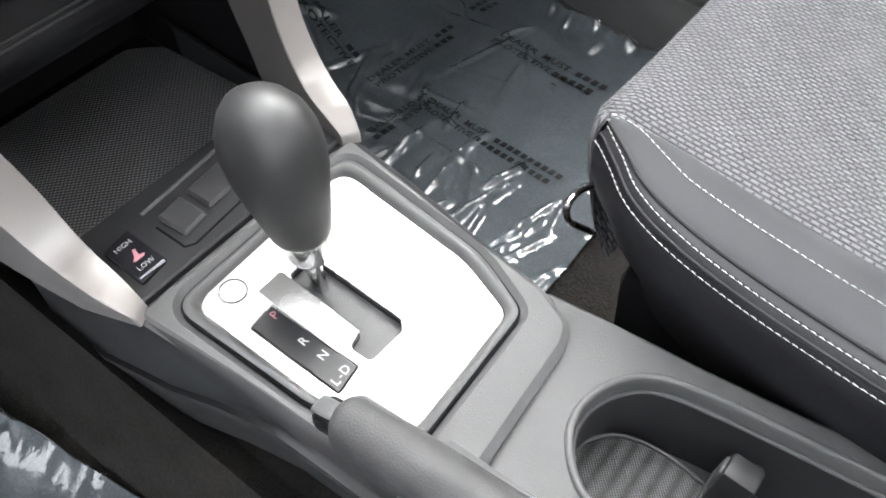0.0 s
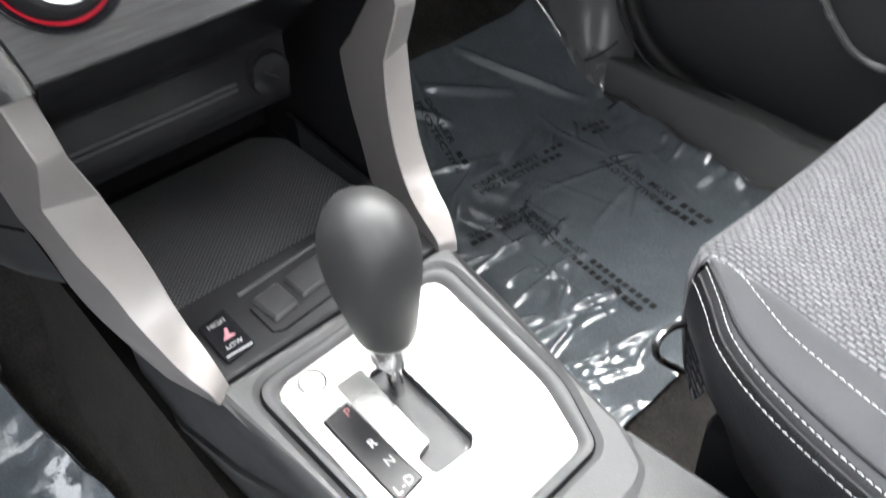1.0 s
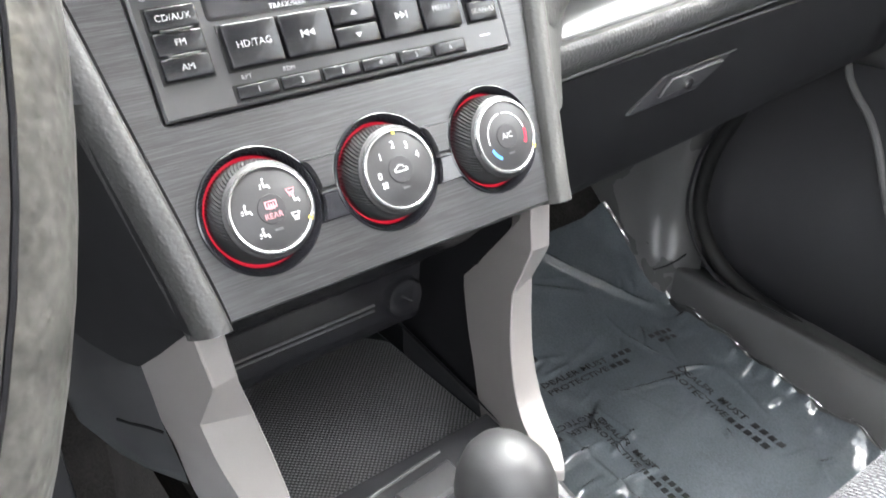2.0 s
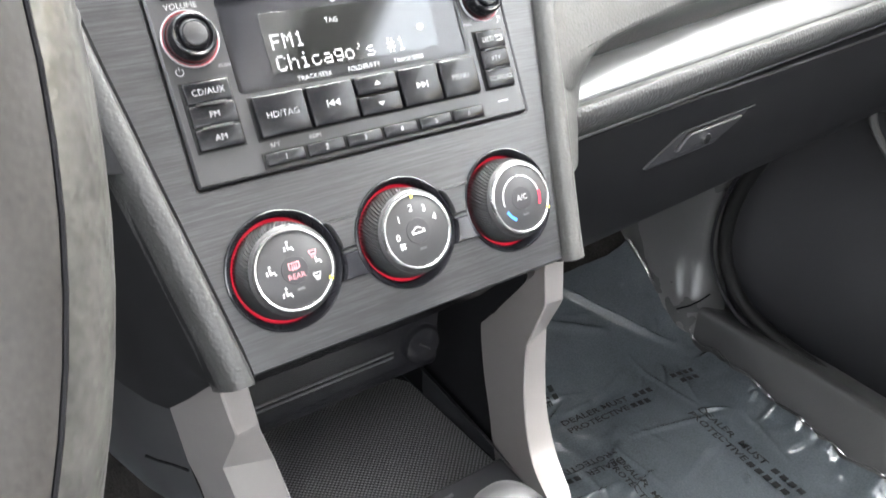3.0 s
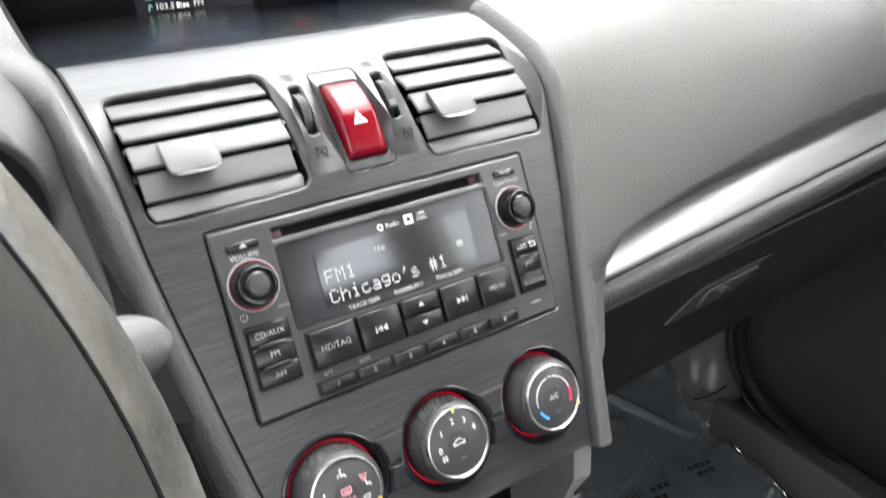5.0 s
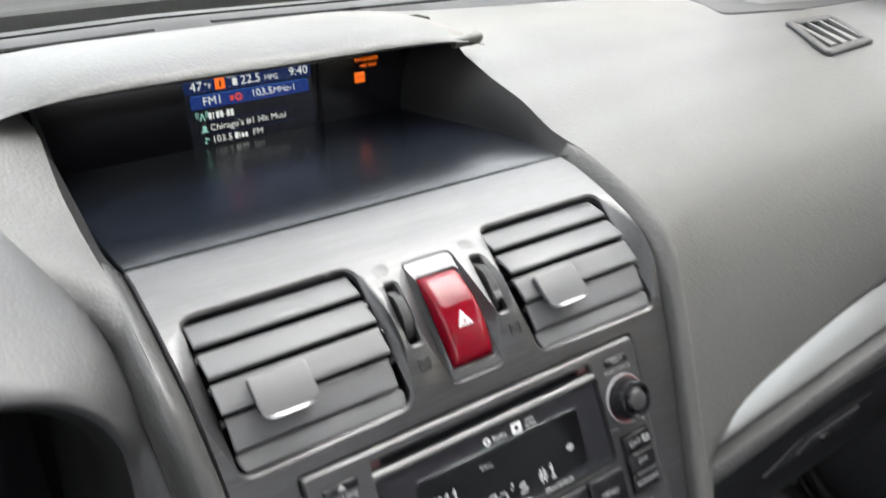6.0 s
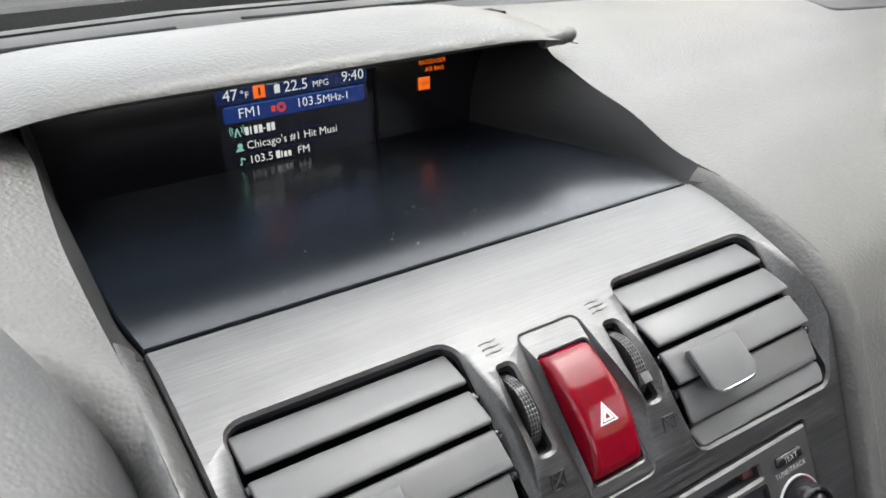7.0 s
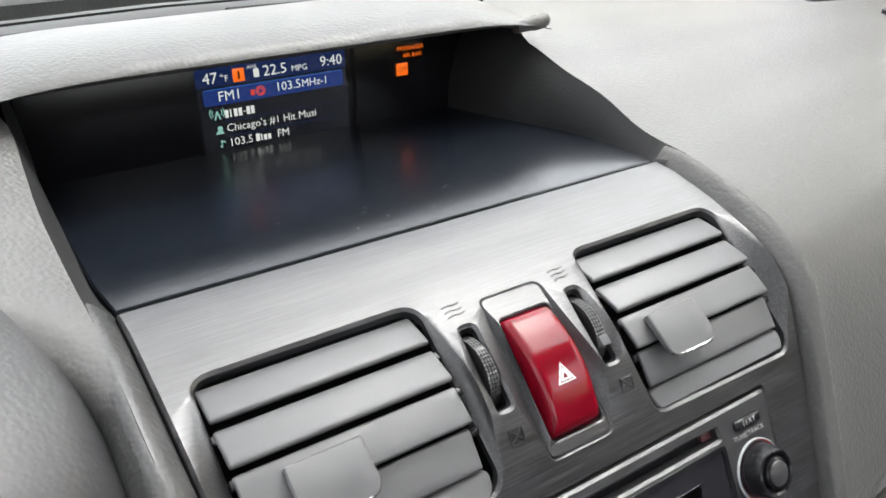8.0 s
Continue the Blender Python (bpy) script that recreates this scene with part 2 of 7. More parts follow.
def structure(name, bm, mat, label, category, smooth=True, kind="structure"):
    ob = new(name, to_mesh(name, bm, mat, smooth))
    ob.location = (0, 0, BASE)
    ORIGIN[ob] = Vector((0, 0, 0))
    return tagged(ob, label, category, "", kind)


def mapped(bm, f):
    for v in bm.verts:
        v.co = f(*v.co)
    return bm


def flat(u, v, w):
    return Vector((u, v, w))


# the fascia's profile: straight over radio and knobs, then rolling over the vents to the shelf
KNOTS = [(-0.055, -0.118), (0.0, 0.0), (0.0382, 0.0819), (0.0445, 0.0955), (0.0535, 0.1135), (0.066, 0.1243), (0.085, 0.1325),
         (0.105, 0.1390), (0.1325, 0.1438), (0.20, 0.1405), (0.30, 0.1375)]


def curve_points(knots, closed=False, steps=8):
    """Catmull-Rom through knots of any dimension."""
    k = [Vector(p) for p in knots]
    n, out = len(k), []
    for i in range(n if closed else n - 1):
        p1, p2 = k[i], k[(i + 1) % n]
        p0 = k[i - 1] if closed or i else p1 * 2 - p2
        p3 = k[(i + 2) % n] if closed or i + 2 < n else p2 * 2 - p1
        for s in range(steps):
            t = s / steps
            out.append(0.5 * (2 * p1 + (p2 - p0) * t + (2 * p0 - 5 * p1 + 4 * p2 - p3) * t * t + (3 * p1 - p0 - 3 * p2 + p3) * t ** 3))
    if not closed:
        out.append(k[-1])
    return out


PROFILE = [Vector(KNOTS[0])] + [p for p in curve_points(KNOTS[1:], steps=10)]
ARC = [0.0]
for a_, b_ in zip(PROFILE, PROFILE[1:]):
    ARC.append(ARC[-1] + (b_ - a_).length)
ZERO = ARC[1]


def at_arc(v):
    s = min(max(v + ZERO, 0.0), ARC[-1] - 1e-6)
    i = max(j for j in range(len(ARC) - 1) if ARC[j] <= s)
    a, b = PROFILE[i], PROFILE[i + 1]
    p = a + (b - a) * ((s - ARC[i]) / (ARC[i + 1] - ARC[i]))
    # tangent blended between neighbouring stretches
    def tan(j):
        j = min(max(j, 0), len(PROFILE) - 2)
        return (PROFILE[j + 1] - PROFILE[j]).normalized()
    f = (s - ARC[i]) / (ARC[i + 1] - ARC[i])
    t = tan(i) * (1 - abs(f - 0.5)) + (tan(i + 1) * (f - 0.5) if f > 0.5 else tan(i - 1) * (0.5 - f))
    t.normalize()
    return p, t


def panel(u, v, w):
    """Across the fascia, up along it, and out of it."""
    p, t = at_arc(v)
    return Vector((u, p.x - w * t.y, p.y + w * t.x))


def v_at(z):
    """How far up along the fascia a height lies."""
    for i in range(len(PROFILE) - 1):
        if PROFILE[i].y <= z <= PROFILE[i + 1].y:
            return ARC[i] + (z - PROFILE[i].y) / (PROFILE[i + 1].y - PROFILE[i].y) * (ARC[i + 1] - ARC[i]) - ZERO
    return ARC[-1] - ZERO


def deck(u, y, w):
    """On the sloping shift deck: across, fore and aft, and up."""
    return Vector((u, y - 0.152 * w, -0.2423 + 0.154 * (y + 0.08) + 0.988 * w))


def rbox(u0, u1, v0, v1, w0, w1, bevel=0.0008, f=flat, segs=2, cuts=0):
    bm = bmesh.new()
    n = max(cuts, 0) + 1
    bmesh.ops.create_cube(bm, size=1.0, matrix=Matrix.LocRotScale(((u0 + u1) / 2, (v0 + v1) / 2, (w0 + w1) / 2), None,
                                                                  (abs(u1 - u0), abs(v1 - v0), abs(w1 - w0))))
    for i in range(1, n):
        q = v0 + (v1 - v0) * i / n
        bmesh.ops.bisect_plane(bm, geom=bm.verts[:] + bm.edges[:] + bm.faces[:], plane_co=(0, q, 0), plane_no=(0, 1, 0))
    if bevel:
        es = [e for e in bm.edges if len(e.link_faces) == 2 and e.calc_face_angle(0) > 0.5]
        bmesh.ops.bevel(bm, geom=es, offset=min(bevel, 0.45 * min(abs(u1 - u0), abs(v1 - v0), abs(w1 - w0))), segments=segs,
                        affect="EDGES", profile=0.5)
    return mapped(bm, f)


def rounded(points, radius=0.003, n=5):
    """A closed outline with its corners rounded; radius may be a list."""
    out, c = [], len(points)
    for i, p in enumerate(points):
        r = radius[i] if isinstance(radius, (list, tuple)) else radius
        p, a, b = Vector(p), Vector(points[i - 1]), Vector(points[(i + 1) % c])
        da, db = (a - p).normalized(), (b - p).normalized()
        half = max(0.2, da.angle(db) / 2)
        d = min(r / math.tan(half), 0.48 * (a - p).length, 0.48 * (b - p).length)
        s, e = p + da * d, p + db * d
        for k in range(n + 1):
            t = k / n
            out.append(s * (1 - t) ** 2 + p * 2 * t * (1 - t) + e * t * t)
    return out


def area(loop):
    return 0.5 * sum(a.x * b.y - b.x * a.y for a, b in zip(loop, loop[1:] + loop[:1]))


def grown(loop, d):
    """The outline moved outwards by d."""
    s = 1 if area(loop) > 0 else -1
    out, n = [], len(loop)
    for i, p in enumerate(loop):
        a, b = loop[i - 1], loop[(i + 1) % n]
        t1, t2 = (p - a), (b - p)
        t = (t1.normalized() if t1.length > 1e-9 else t2.normalized()) + (t2.normalized() if t2.length > 1e-9 else t1.normalized())
        t = t.normalized() if t.length > 1e-9 else Vector((1, 0))
        out.append(p + Vector((t.y, -t.x)) * d * s)
    return out


def inside(p, loop):
    hit = False
    for a, b in zip(loop, loop[1:] + loop[:1]):
        if (a.y > p.y) != (b.y > p.y) and p.x < (b.x - a.x) * (p.y - a.y) / (b.y - a.y) + a.x:
            hit = not hit
    return hit


def sheet(outline, holes=(), top=0.0, bottom=-0.002, f=flat, chamfer=0.0006, step=0.0, under=False):
    """A plate of any outline with openings through it, its edges eased, laid on a curved surface."""
    bm = bmesh.new()
    loops = [grown(outline, -chamfer)] + [grown(h, chamfer) for h in holes]
    edges_at = [outline] + list(holes)
    pts, edges = [], []
    for lp in loops:
        k = len(pts)
        pts += [Vector((p.x, p.y)) for p in lp]
        edges += [(k + i, k + (i + 1) % len(lp)) for i in range(len(lp))]
    if step:
        xs, ys = [p.x for p in outline], [p.y for p in outline]
        su, sv = step if isinstance(step, tuple) else (step, step)
        y = min(ys) + sv / 2
        while y < max(ys):
            x = min(xs) + su / 2
            while x < max(xs):
                q = Vector((x, y))
                if inside(q, loops[0]) and not any(inside(q, h) for h in loops[1:]) and min((q - p).length for p in pts) > min(su, sv) * 0.35:
                    pts.append(q)
                x += su
            y += sv
    co, _, faces, *_ = geometry.delaunay_2d_cdt(pts, edges, [], 0, 1e-7)
    verts = [bm.verts.new((p.x, p.y, top)) for p in co]
    low = [bm.verts.new((p.x, p.y, bottom)) for p in co] if under else None
    for t in faces:
        c = sum((co[i] for i in t), Vector((0, 0))) / len(t)
        if inside(c, loops[0]) and not any(inside(c, h) for h in loops[1:]):
            bm.faces.new([verts[i] for i in t])
            if under:
                bm.faces.new([low[i] for i in reversed(t)])
    for lp, full in zip(loops, edges_at):
        rings = [[bm.verts.new((p.x, p.y, top)) for p in lp], [bm.verts.new((p.x, p.y, top - chamfer)) for p in full],
                 [bm.verts.new((p.x, p.y, bottom)) for p in full]]
        for r1, r2 in zip(rings, rings[1:]):
            for i in range(len(lp)):
                j = (i + 1) % len(lp)
                bm.faces.new((r1[i], r1[j], r2[j], r2[i]))
    loose = [v for v in bm.verts if not v.link_faces]
    bmesh.ops.delete(bm, geom=loose, context="VERTS")
    bmesh.ops.remove_doubles(bm, verts=bm.verts[:], dist=1e-6)
    return mapped(bm, f)


def lathe(profile, n=40, at=(0, 0), f=flat, caps=True):
    """Turned about the axis out of the surface: profile of (radius, height)."""
    bm = bmesh.new()
    rings = []
    for r, w in profile:
        rings.append([bm.verts.new((at[0] + r * math.cos(2 * math.pi * i / n), at[1] + r * math.sin(2 * math.pi * i / n), w)) for i in range(n)])
    for a, b in zip(rings, rings[1:]):
        for i in range(n):
            bm.faces.new((a[i], a[(i + 1) % n], b[(i + 1) % n], b[i]))
    if caps:
        bm.faces.new(rings[-1])
        bm.faces.new(rings[0][::-1])
    return mapped(bm, f)


def sweep(path, sections, closed=False, caps=True):
    """A skin over cross sections, each a list of places."""
    bm = bmesh.new()
    rings = [[bm.verts.new(p) for p in s] for s in sections]
    n = len(rings[0])
    for a, b in list(zip(rings, rings[1:])) + ([(rings[-1], rings[0])] if closed else []):
        for i in range(n):
            bm.faces.new((a[i], a[(i + 1) % n], b[(i + 1) % n], b[i]))
    if caps and not closed:
        bm.faces.new(rings[0][::-1])
        bm.faces.new(rings[-1])
    return bm


def tube(points, radius, n=12, squash=1.0, closed=False):
    """A round bar along a line of places; radius may vary along it."""
    pts = [Vector(p) for p in points]
    secs, side = [], None
    for i, p in enumerate(pts):
        a = pts[i - 1] if i or closed else p
        b = pts[(i + 1) % len(pts)] if closed or i + 1 < len(pts) else p
        t = (b - a).normalized()
        if side is None:
            side = t.cross(Vector((0, 0, 1)))
            side = side.normalized() if side.length > 1e-3 else Vector((1, 0, 0))
        side = (side - t * side.dot(t)).normalized()
        up = side.cross(t)
        r = radius[i] if isinstance(radius, (list, tuple)) else radius
        secs.append([p + side * (r * math.cos(2 * math.pi * k / n)) + up * (r * squash * math.sin(2 * math.pi * k / n)) for k in range(n)])
    return sweep(pts, secs, closed)


def surface(rows, thick=0.0, away=None):
    """A skin over a grid of places, with a back a little way along `away` if it has thickness."""
    bm = bmesh.new()
    g = [[bm.verts.new(p) for p in r] for r in rows]
    for a, b in zip(g, g[1:]):
        for i in range(len(a) - 1):
            bm.faces.new((a[i], a[i + 1], b[i + 1], b[i]))
    if thick:
        k = [[bm.verts.new(Vector(p) + Vector(away) * thick) for p in r] for r in rows]
        for a, b in zip(k, k[1:]):
            for i in range(len(a) - 1):
                bm.faces.new((b[i], b[i + 1], a[i + 1], a[i]))
        ring = lambda q: q[0] + [r[-1] for r in q[1:]] + q[-1][-2::-1] + [r[0] for r in q[-2:0:-1]]
        e, d = ring(g), ring(k)
        for i in range(len(e)):
            j = (i + 1) % len(e)
            bm.faces.new((e[i], d[i], d[j], e[j]))
    return bm


def merged(*bms):
    out = bmesh.new()
    for b in bms:
        me = bpy.data.meshes.new("tmp")
        b.to_mesh(me)
        b.free()
        out.from_mesh(me)
        bpy.data.meshes.remove(me)
    return out


def lettering(text, size, u, v, f, mat, parent, w=0.0003, name="lettering", align="CENTER", turn=0.0, wide=1.0, bold=0.0, spaced=1.0):
    """Printed words, centred on a place of a surface."""
    c = bpy.data.curves.new(name, "FONT")
    c.body, c.size, c.align_x, c.align_y, c.offset = text, size, align, "CENTER", bold * size
    c.resolution_u, c.space_character = 2, spaced
    ob = bpy.data.objects.new(name, c)
    me = bpy.data.meshes.new_from_object(ob)
    bpy.data.objects.remove(ob)
    bpy.data.curves.remove(c)
    bm = bmesh.new()
    bm.from_mesh(me)
    bpy.data.meshes.remove(me)
    ct, sn = math.cos(radians(turn)), math.sin(radians(turn))
    for p in bm.verts:
        x, y = p.co.x * wide, p.co.y
        p.co = f(u + x * ct - y * sn, v + x * sn + y * ct, w)
    return part(name, bm, mat, parent, smooth=False)


def shape(points, u, v, f, mat, parent, name="mark", w=0.0003, scale=1.0, holes=(), label=""):
    """A flat printed mark from an outline."""
    lp = [Vector((u + x * scale, v + y * scale)) for x, y in points]
    hs = [[Vector((u + x * scale, v + y * scale)) for x, y in h] for h in holes]
    return part(name, sheet(lp, hs, w, w - 0.0002, f, chamfer=0.0), mat, parent, label, smooth=False)


def circle(r, n=20, at=(0, 0)):
    return [Vector((at[0] + r * math.cos(2 * math.pi * i / n), at[1] + r * math.sin(2 * math.pi * i / n))) for i in range(n)]


# ---- centre fascia ----
WIDTHS = [(-0.090, 0.0885), (-0.070, 0.0908), (-0.040, 0.0960), (0.008, 0.1050), (0.035, 0.1095), (0.054, 0.1130), (0.080, 0.1168), (0.110, 0.1195),
          (0.130, 0.1208), (0.143, 0.1215)]


def half_width(v):
    p, _ = at_arc(v)
    z = p.y
    for (z0, h0), (z1, h1) in zip(WIDTHS, WIDTHS[1:]):
        if z <= z1:
            return h0 + (h1 - h0) * max(0.0, (z - z0) / (z1 - z0))
    return WIDTHS[-1][1]


V_LOW, V_SEAM = -0.0822, v_at(0.1437)
V_VENT0, V_VENT1 = v_at(0.0900), v_at(0.1352)
V_KNOB = -0.0424
KNOB_X = (-0.0633, 0.0, 0.0633)
edge_v = [V_LOW + (V_SEAM - V_LOW) * i / 24 for i in range(25)]
outline = [Vector((half_width(v), v)) for v in edge_v] + [Vector((-half_width(v), v)) for v in reversed(edge_v)]
VENT_L = rounded([(-0.1110, V_VENT0 - 0.0006), (-0.0340, V_VENT0 + 0.0008), (-0.0352, V_VENT1), (-0.1118, V_VENT1)], 0.007)
VENT_R = [Vector((-p.x, p.y)) for p in reversed(VENT_L)]
RADIO = rounded([(-0.0902, -0.0002), (0.0902, -0.0002), (0.0902, 0.0905), (-0.0902, 0.0905)], 0.002)
V_HZ0, V_HZ1 = v_at(0.0925), v_at(0.1325)
HAZARD = rounded([(-0.0135, V_HZ0), (0.0135, V_HZ0), (0.0125, V_HZ1), (-0.0125, V_HZ1)], 0.003)
V_WH0, V_WH1 = 0.1238, 0.1552
WHEEL_L = rounded([(-0.0286, V_WH0), (-0.0226, V_WH0), (-0.0206, V_WH1), (-0.0263, V_WH1)], 0.002)
WHEEL_R = rounded([(0.0180, V_WH0), (0.0240, V_WH0), (0.0260, V_WH1), (0.0203, V_WH1)], 0.002)

fascia = thing("centre_fascia", (0, -0.03, -0.0745), "brushed dark metallic fascia panel on the dashboard centre stack", "fascia panel")
part("face_plate", sheet(outline, [VENT_L, VENT_R, RADIO, HAZARD, WHEEL_L, WHEEL_R] + [circle(0.0262, 40, (x, V_KNOB)) for x in KNOB_X],
                         0.0, -0.004, panel, 0.0011, (0.02, 0.004)), M_FASCIA, fascia)
# glossy band behind the three knobs
for x0, x1 in ((KNOB_X[0], KNOB_X[1]), (KNOB_X[1], KNOB_X[2])):
    for lo, hi, m in ((0.0010, 0.0150, M_FASCIA), (-0.0130, -0.0005, M_GLOSS)):
        def side(q, s):
            return s * math.sqrt(max(0.0, 0.0276 ** 2 - q * q))
        lp = [Vector((x0 + side(lo + (hi - lo) * i / 5, 1), V_KNOB + lo + (hi - lo) * i / 5)) for i in range(6)]
        lp += [Vector((x1 + side(hi + (lo - hi) * i / 5, -1), V_KNOB + hi + (lo - hi) * i / 5)) for i in range(6)]
        part("band_panel", sheet(lp, [], 0.0032, -0.001, panel, 0.0012), m, fascia)
        part("band_edge", tube([panel(p.x, p.y + 0.0002, 0.0024) for p in (lp[5], lp[5].lerp(lp[6], 0.5), lp[6])], 0.0005, 6), M_RADIO, fascia)
# openwork icons beside the thumb wheels
for s in (-1, 1):
    for k in range(3):
        v0 = v_at(0.1325) + (k - 1) * 0.0022
        pts = [(-0.0035, -0.0004), (-0.001, 0.0003), (0.001, -0.0003), (0.0035, 0.0004), (0.0035, 0.0010), (0.001, 0.0003), (-0.001, 0.0009), (-0.0035, 0.0002)]
        shape(pts, s * 0.0233, v0, panel, M_DARKPRINT, fascia, "airflow_mark")
    cu, cv, q = s * 0.0245, v_at(0.1040), 0.0026
    lines = [tube([panel(cu + x * q, cv + y * q, 0.0001) for x, y in ((-1, -1), (1, -1), (1, 1), (-1, 1))], 0.0003, 6, closed=True)]
    lines += [tube([panel(cu - q, cv - d * q, 0.0001), panel(cu, cv, 0.0001), panel(cu + q, cv + d * q, 0.0001)], 0.0003, 6) for d in (1, -1)]
    part("closed_mark", merged(*lines), M_DARKPRINT, fascia)



# ---- air vents ----
def air_vent(s):
    hole = VENT_L if s < 0 else VENT_R
    xs = [p.x for p in hole]
    u0, u1 = min(xs), max(xs)
    at = panel((u0 + u1) / 2, V_VENT0, -0.01)
    vent = thing("air_vent", at, "satin grey dashboard air vent with slanted louvres and a tab", "air vent", "centre air vents")
    bm = bmesh.new()
    ring = grown(hole, 0.001)
    top = [bm.verts.new((p.x, p.y, -0.0042)) for p in ring]
    deep = [bm.verts.new((p.x, p.y, -0.04)) for p in grown(hole, -0.002)]
    for i in range(len(ring)):
        j = (i + 1) % len(ring)
        bm.faces.new((top[i], top[j], deep[j], deep[i]))
    bm.faces.new(deep)
    part("housing", mapped(bm, panel), M_DARK, vent)
    n = 4
    lip = 0.0086
    pitch = (V_VENT1 - V_VENT0 - lip - 0.0008) / n
    for k in range(n):
        a = V_VENT0 + lip + pitch * k + 0.0012
        b = a + pitch - 0.0020

        lo_y, hi_y = panel(0, a, -0.0010), panel(0, b, -0.0034)
        out = Vector((0, lo_y.z - hi_y.z, hi_y.y - lo_y.y)).normalized()

        def tilted(u, v, w, a=a, b=b, lo_y=lo_y, hi_y=hi_y, out=out):
            p = lo_y.lerp(hi_y, (v - a) / (b - a)) + out * (w + 0.0002 * math.sin(math.pi * min(1.0, max(0.0, (v - a) / (b - a)))))
            return Vector((u, p.y, p.z))
        inset = 0.0002 + 0.0010 * (k == 0)
        part("louvre", rbox(u0 + inset + 0.0008, u1 - inset - 0.0030, a, b, -0.0022, 0.0, 0.0009, tilted, cuts=3), M_VENT, vent, angle=50)
        for e, r in ((u0 + 0.0012, 0.0012), (u1 - 0.0022, 0.0016)):
            part("pivot", rbox(e - r, e + r, b - 0.0038, b - 0.0006, -0.012, -0.0044, 0.0006, panel), M_KEY, vent)

    def lower(u, v, w):
        f = (v - V_VENT0) / lip
        return panel(u, v, w - 0.0004 - 0.0026 * f)
    lo = rounded([(u0 + 0.0035, V_VENT0 + 0.0008), (u1 - 0.0035, V_VENT0 + 0.0008), (u1 - 0.0012, V_VENT0 + lip), (u0 + 0.0012, V_VENT0 + lip)], 0.003)
    part("lower_lip", sheet(lo, [], 0.0, -0.003, lower, 0.0006), M_VENT, vent, "pale sloping lower lip")
    # tab that steers the air
    c = (u0 + u1) / 2 - (0.0131 if s < 0 else 0.0176)
    a, b = V_VENT0 + 0.0190, V_VENT0 + 0.0349

    def tabmap(u, v, w):
        f = (v - a) / (b - a)
        return panel(u, v, w + 0.0056 - 0.0046 * f)
    part("tab_stem", rbox(c - 0.0045, c + 0.0045, a + 0.003, b - 0.001, -0.004, 0.0012, 0.0006, panel), M_RUBBER, vent)
    tab = part("tab", sheet(rounded([(c - 0.0120, a), (c + 0.0120, a), (c + 0.0122, b), (c - 0.0122, b)], [0.004, 0.004, 0.0012, 0.0012]), [], 0.0, -0.0026, tabmap, 0.0005,
                            0.005, under=True), M_VENT, vent, angle=30)
    part("chrome_edge", tube([tabmap(c + 0.0108 * i / 4, a - 0.0005 + 0.0016 * abs(i / 4) ** 5, -0.0012) for i in range(-4, 5)], 0.0009, 8), M_CHROME, tab, "bright chrome edge")
    return vent


for s in (-1, 1):
    air_vent(s)


# ---- thumb wheels between the vents ----
def thumb_wheel(s):
    slot = WHEEL_L if s < 0 else WHEEL_R
    u = -0.0245 if s < 0 else 0.0221
    vm = (V_WH0 + V_WH1) / 2
    th = thing("thumb_wheel", panel(u, vm, -0.012), "ribbed black vent thumb wheel with a grey marker", "thumb wheel", "vent thumb wheels")
    bm = bmesh.new()
    a = [bm.verts.new((p.x, p.y, -0.0042)) for p in slot]
    d = [bm.verts.new((p.x, p.y, -0.022)) for p in slot]
    for i in range(len(slot)):
        j = (i + 1) % len(slot)
        bm.faces.new((a[i], a[j], d[j], d[i]))
    bm.faces.new(d)
    part("slot", mapped(bm, panel), M_DARK, th)
    r, half = 0.0192, 0.0023
    lean = -0.068
    bm = bmesh.new()
    n = 240
    rings = []
    for j, (x, rr) in enumerate([(-half, r - 0.001)] + [(-half + 0.0003 + (2 * half - 0.0006) * c / 11, r) for c in range(12)] + [(half, r - 0.001)]):
        ring = []
        for i in range(n):
            q = rr + (0.00028 if i % 3 and j % 3 and rr == r else 0.0)
            an = 2 * math.pi * i / n
            dv = q * math.sin(an)
            ring.append(bm.verts.new((u + x - lean * dv, vm + dv * 0.97 + 0.0015, -0.0186 + q * math.cos(an))))
        rings.append(ring)
    for p, q in zip(rings, rings[1:]):
        for i in range(n):
            bm.faces.new((p[i], p[(i + 1) % n], q[(i + 1) % n], q[i]))
    bm.faces.new(rings[0][::-1])
    bm.faces.new(rings[-1])
    wheel = part("wheel", mapped(bm, panel), M_THUMB, th, smooth=False)
    vv = vm + (0.0045 if s < 0 else -0.0075)
    part("marker", rbox(u - 0.0020 - lean * (vv - vm), u + 0.0020 - lean * (vv - vm), vv - 0.0019, vv + 0.0019, -0.004, 0.0004, 0.0003, panel), M_VENT, wheel, "plain grey marker")


for s in (-1, 1):
    thumb_wheel(s)

# ---- hazard button ----
hazard = thing("hazard_button", panel(0, V_HZ0, -0.006), "glossy red hazard light button with a white triangle", "button")
va, vb = v_at(0.0968), v_at(0.1292)
hole = rounded([(-0.0114, va), (0.0114, va), (0.0108, vb), (-0.0108, vb)], 0.002)


def scoop(u, v, w):
    f = abs((v - (V_HZ0 + V_HZ1) / 2) / (V_HZ1 - V_HZ0) * 2)
    return panel(u, v, w - 0.0009 + 0.0008 * f ** 3)


part("surround", sheet(grown(HAZARD, 0.0004), [hole], 0.0, -0.004, scoop, 0.0005, (0.01, 0.004)), M_FASCIA, hazard, "scooped dark surround")


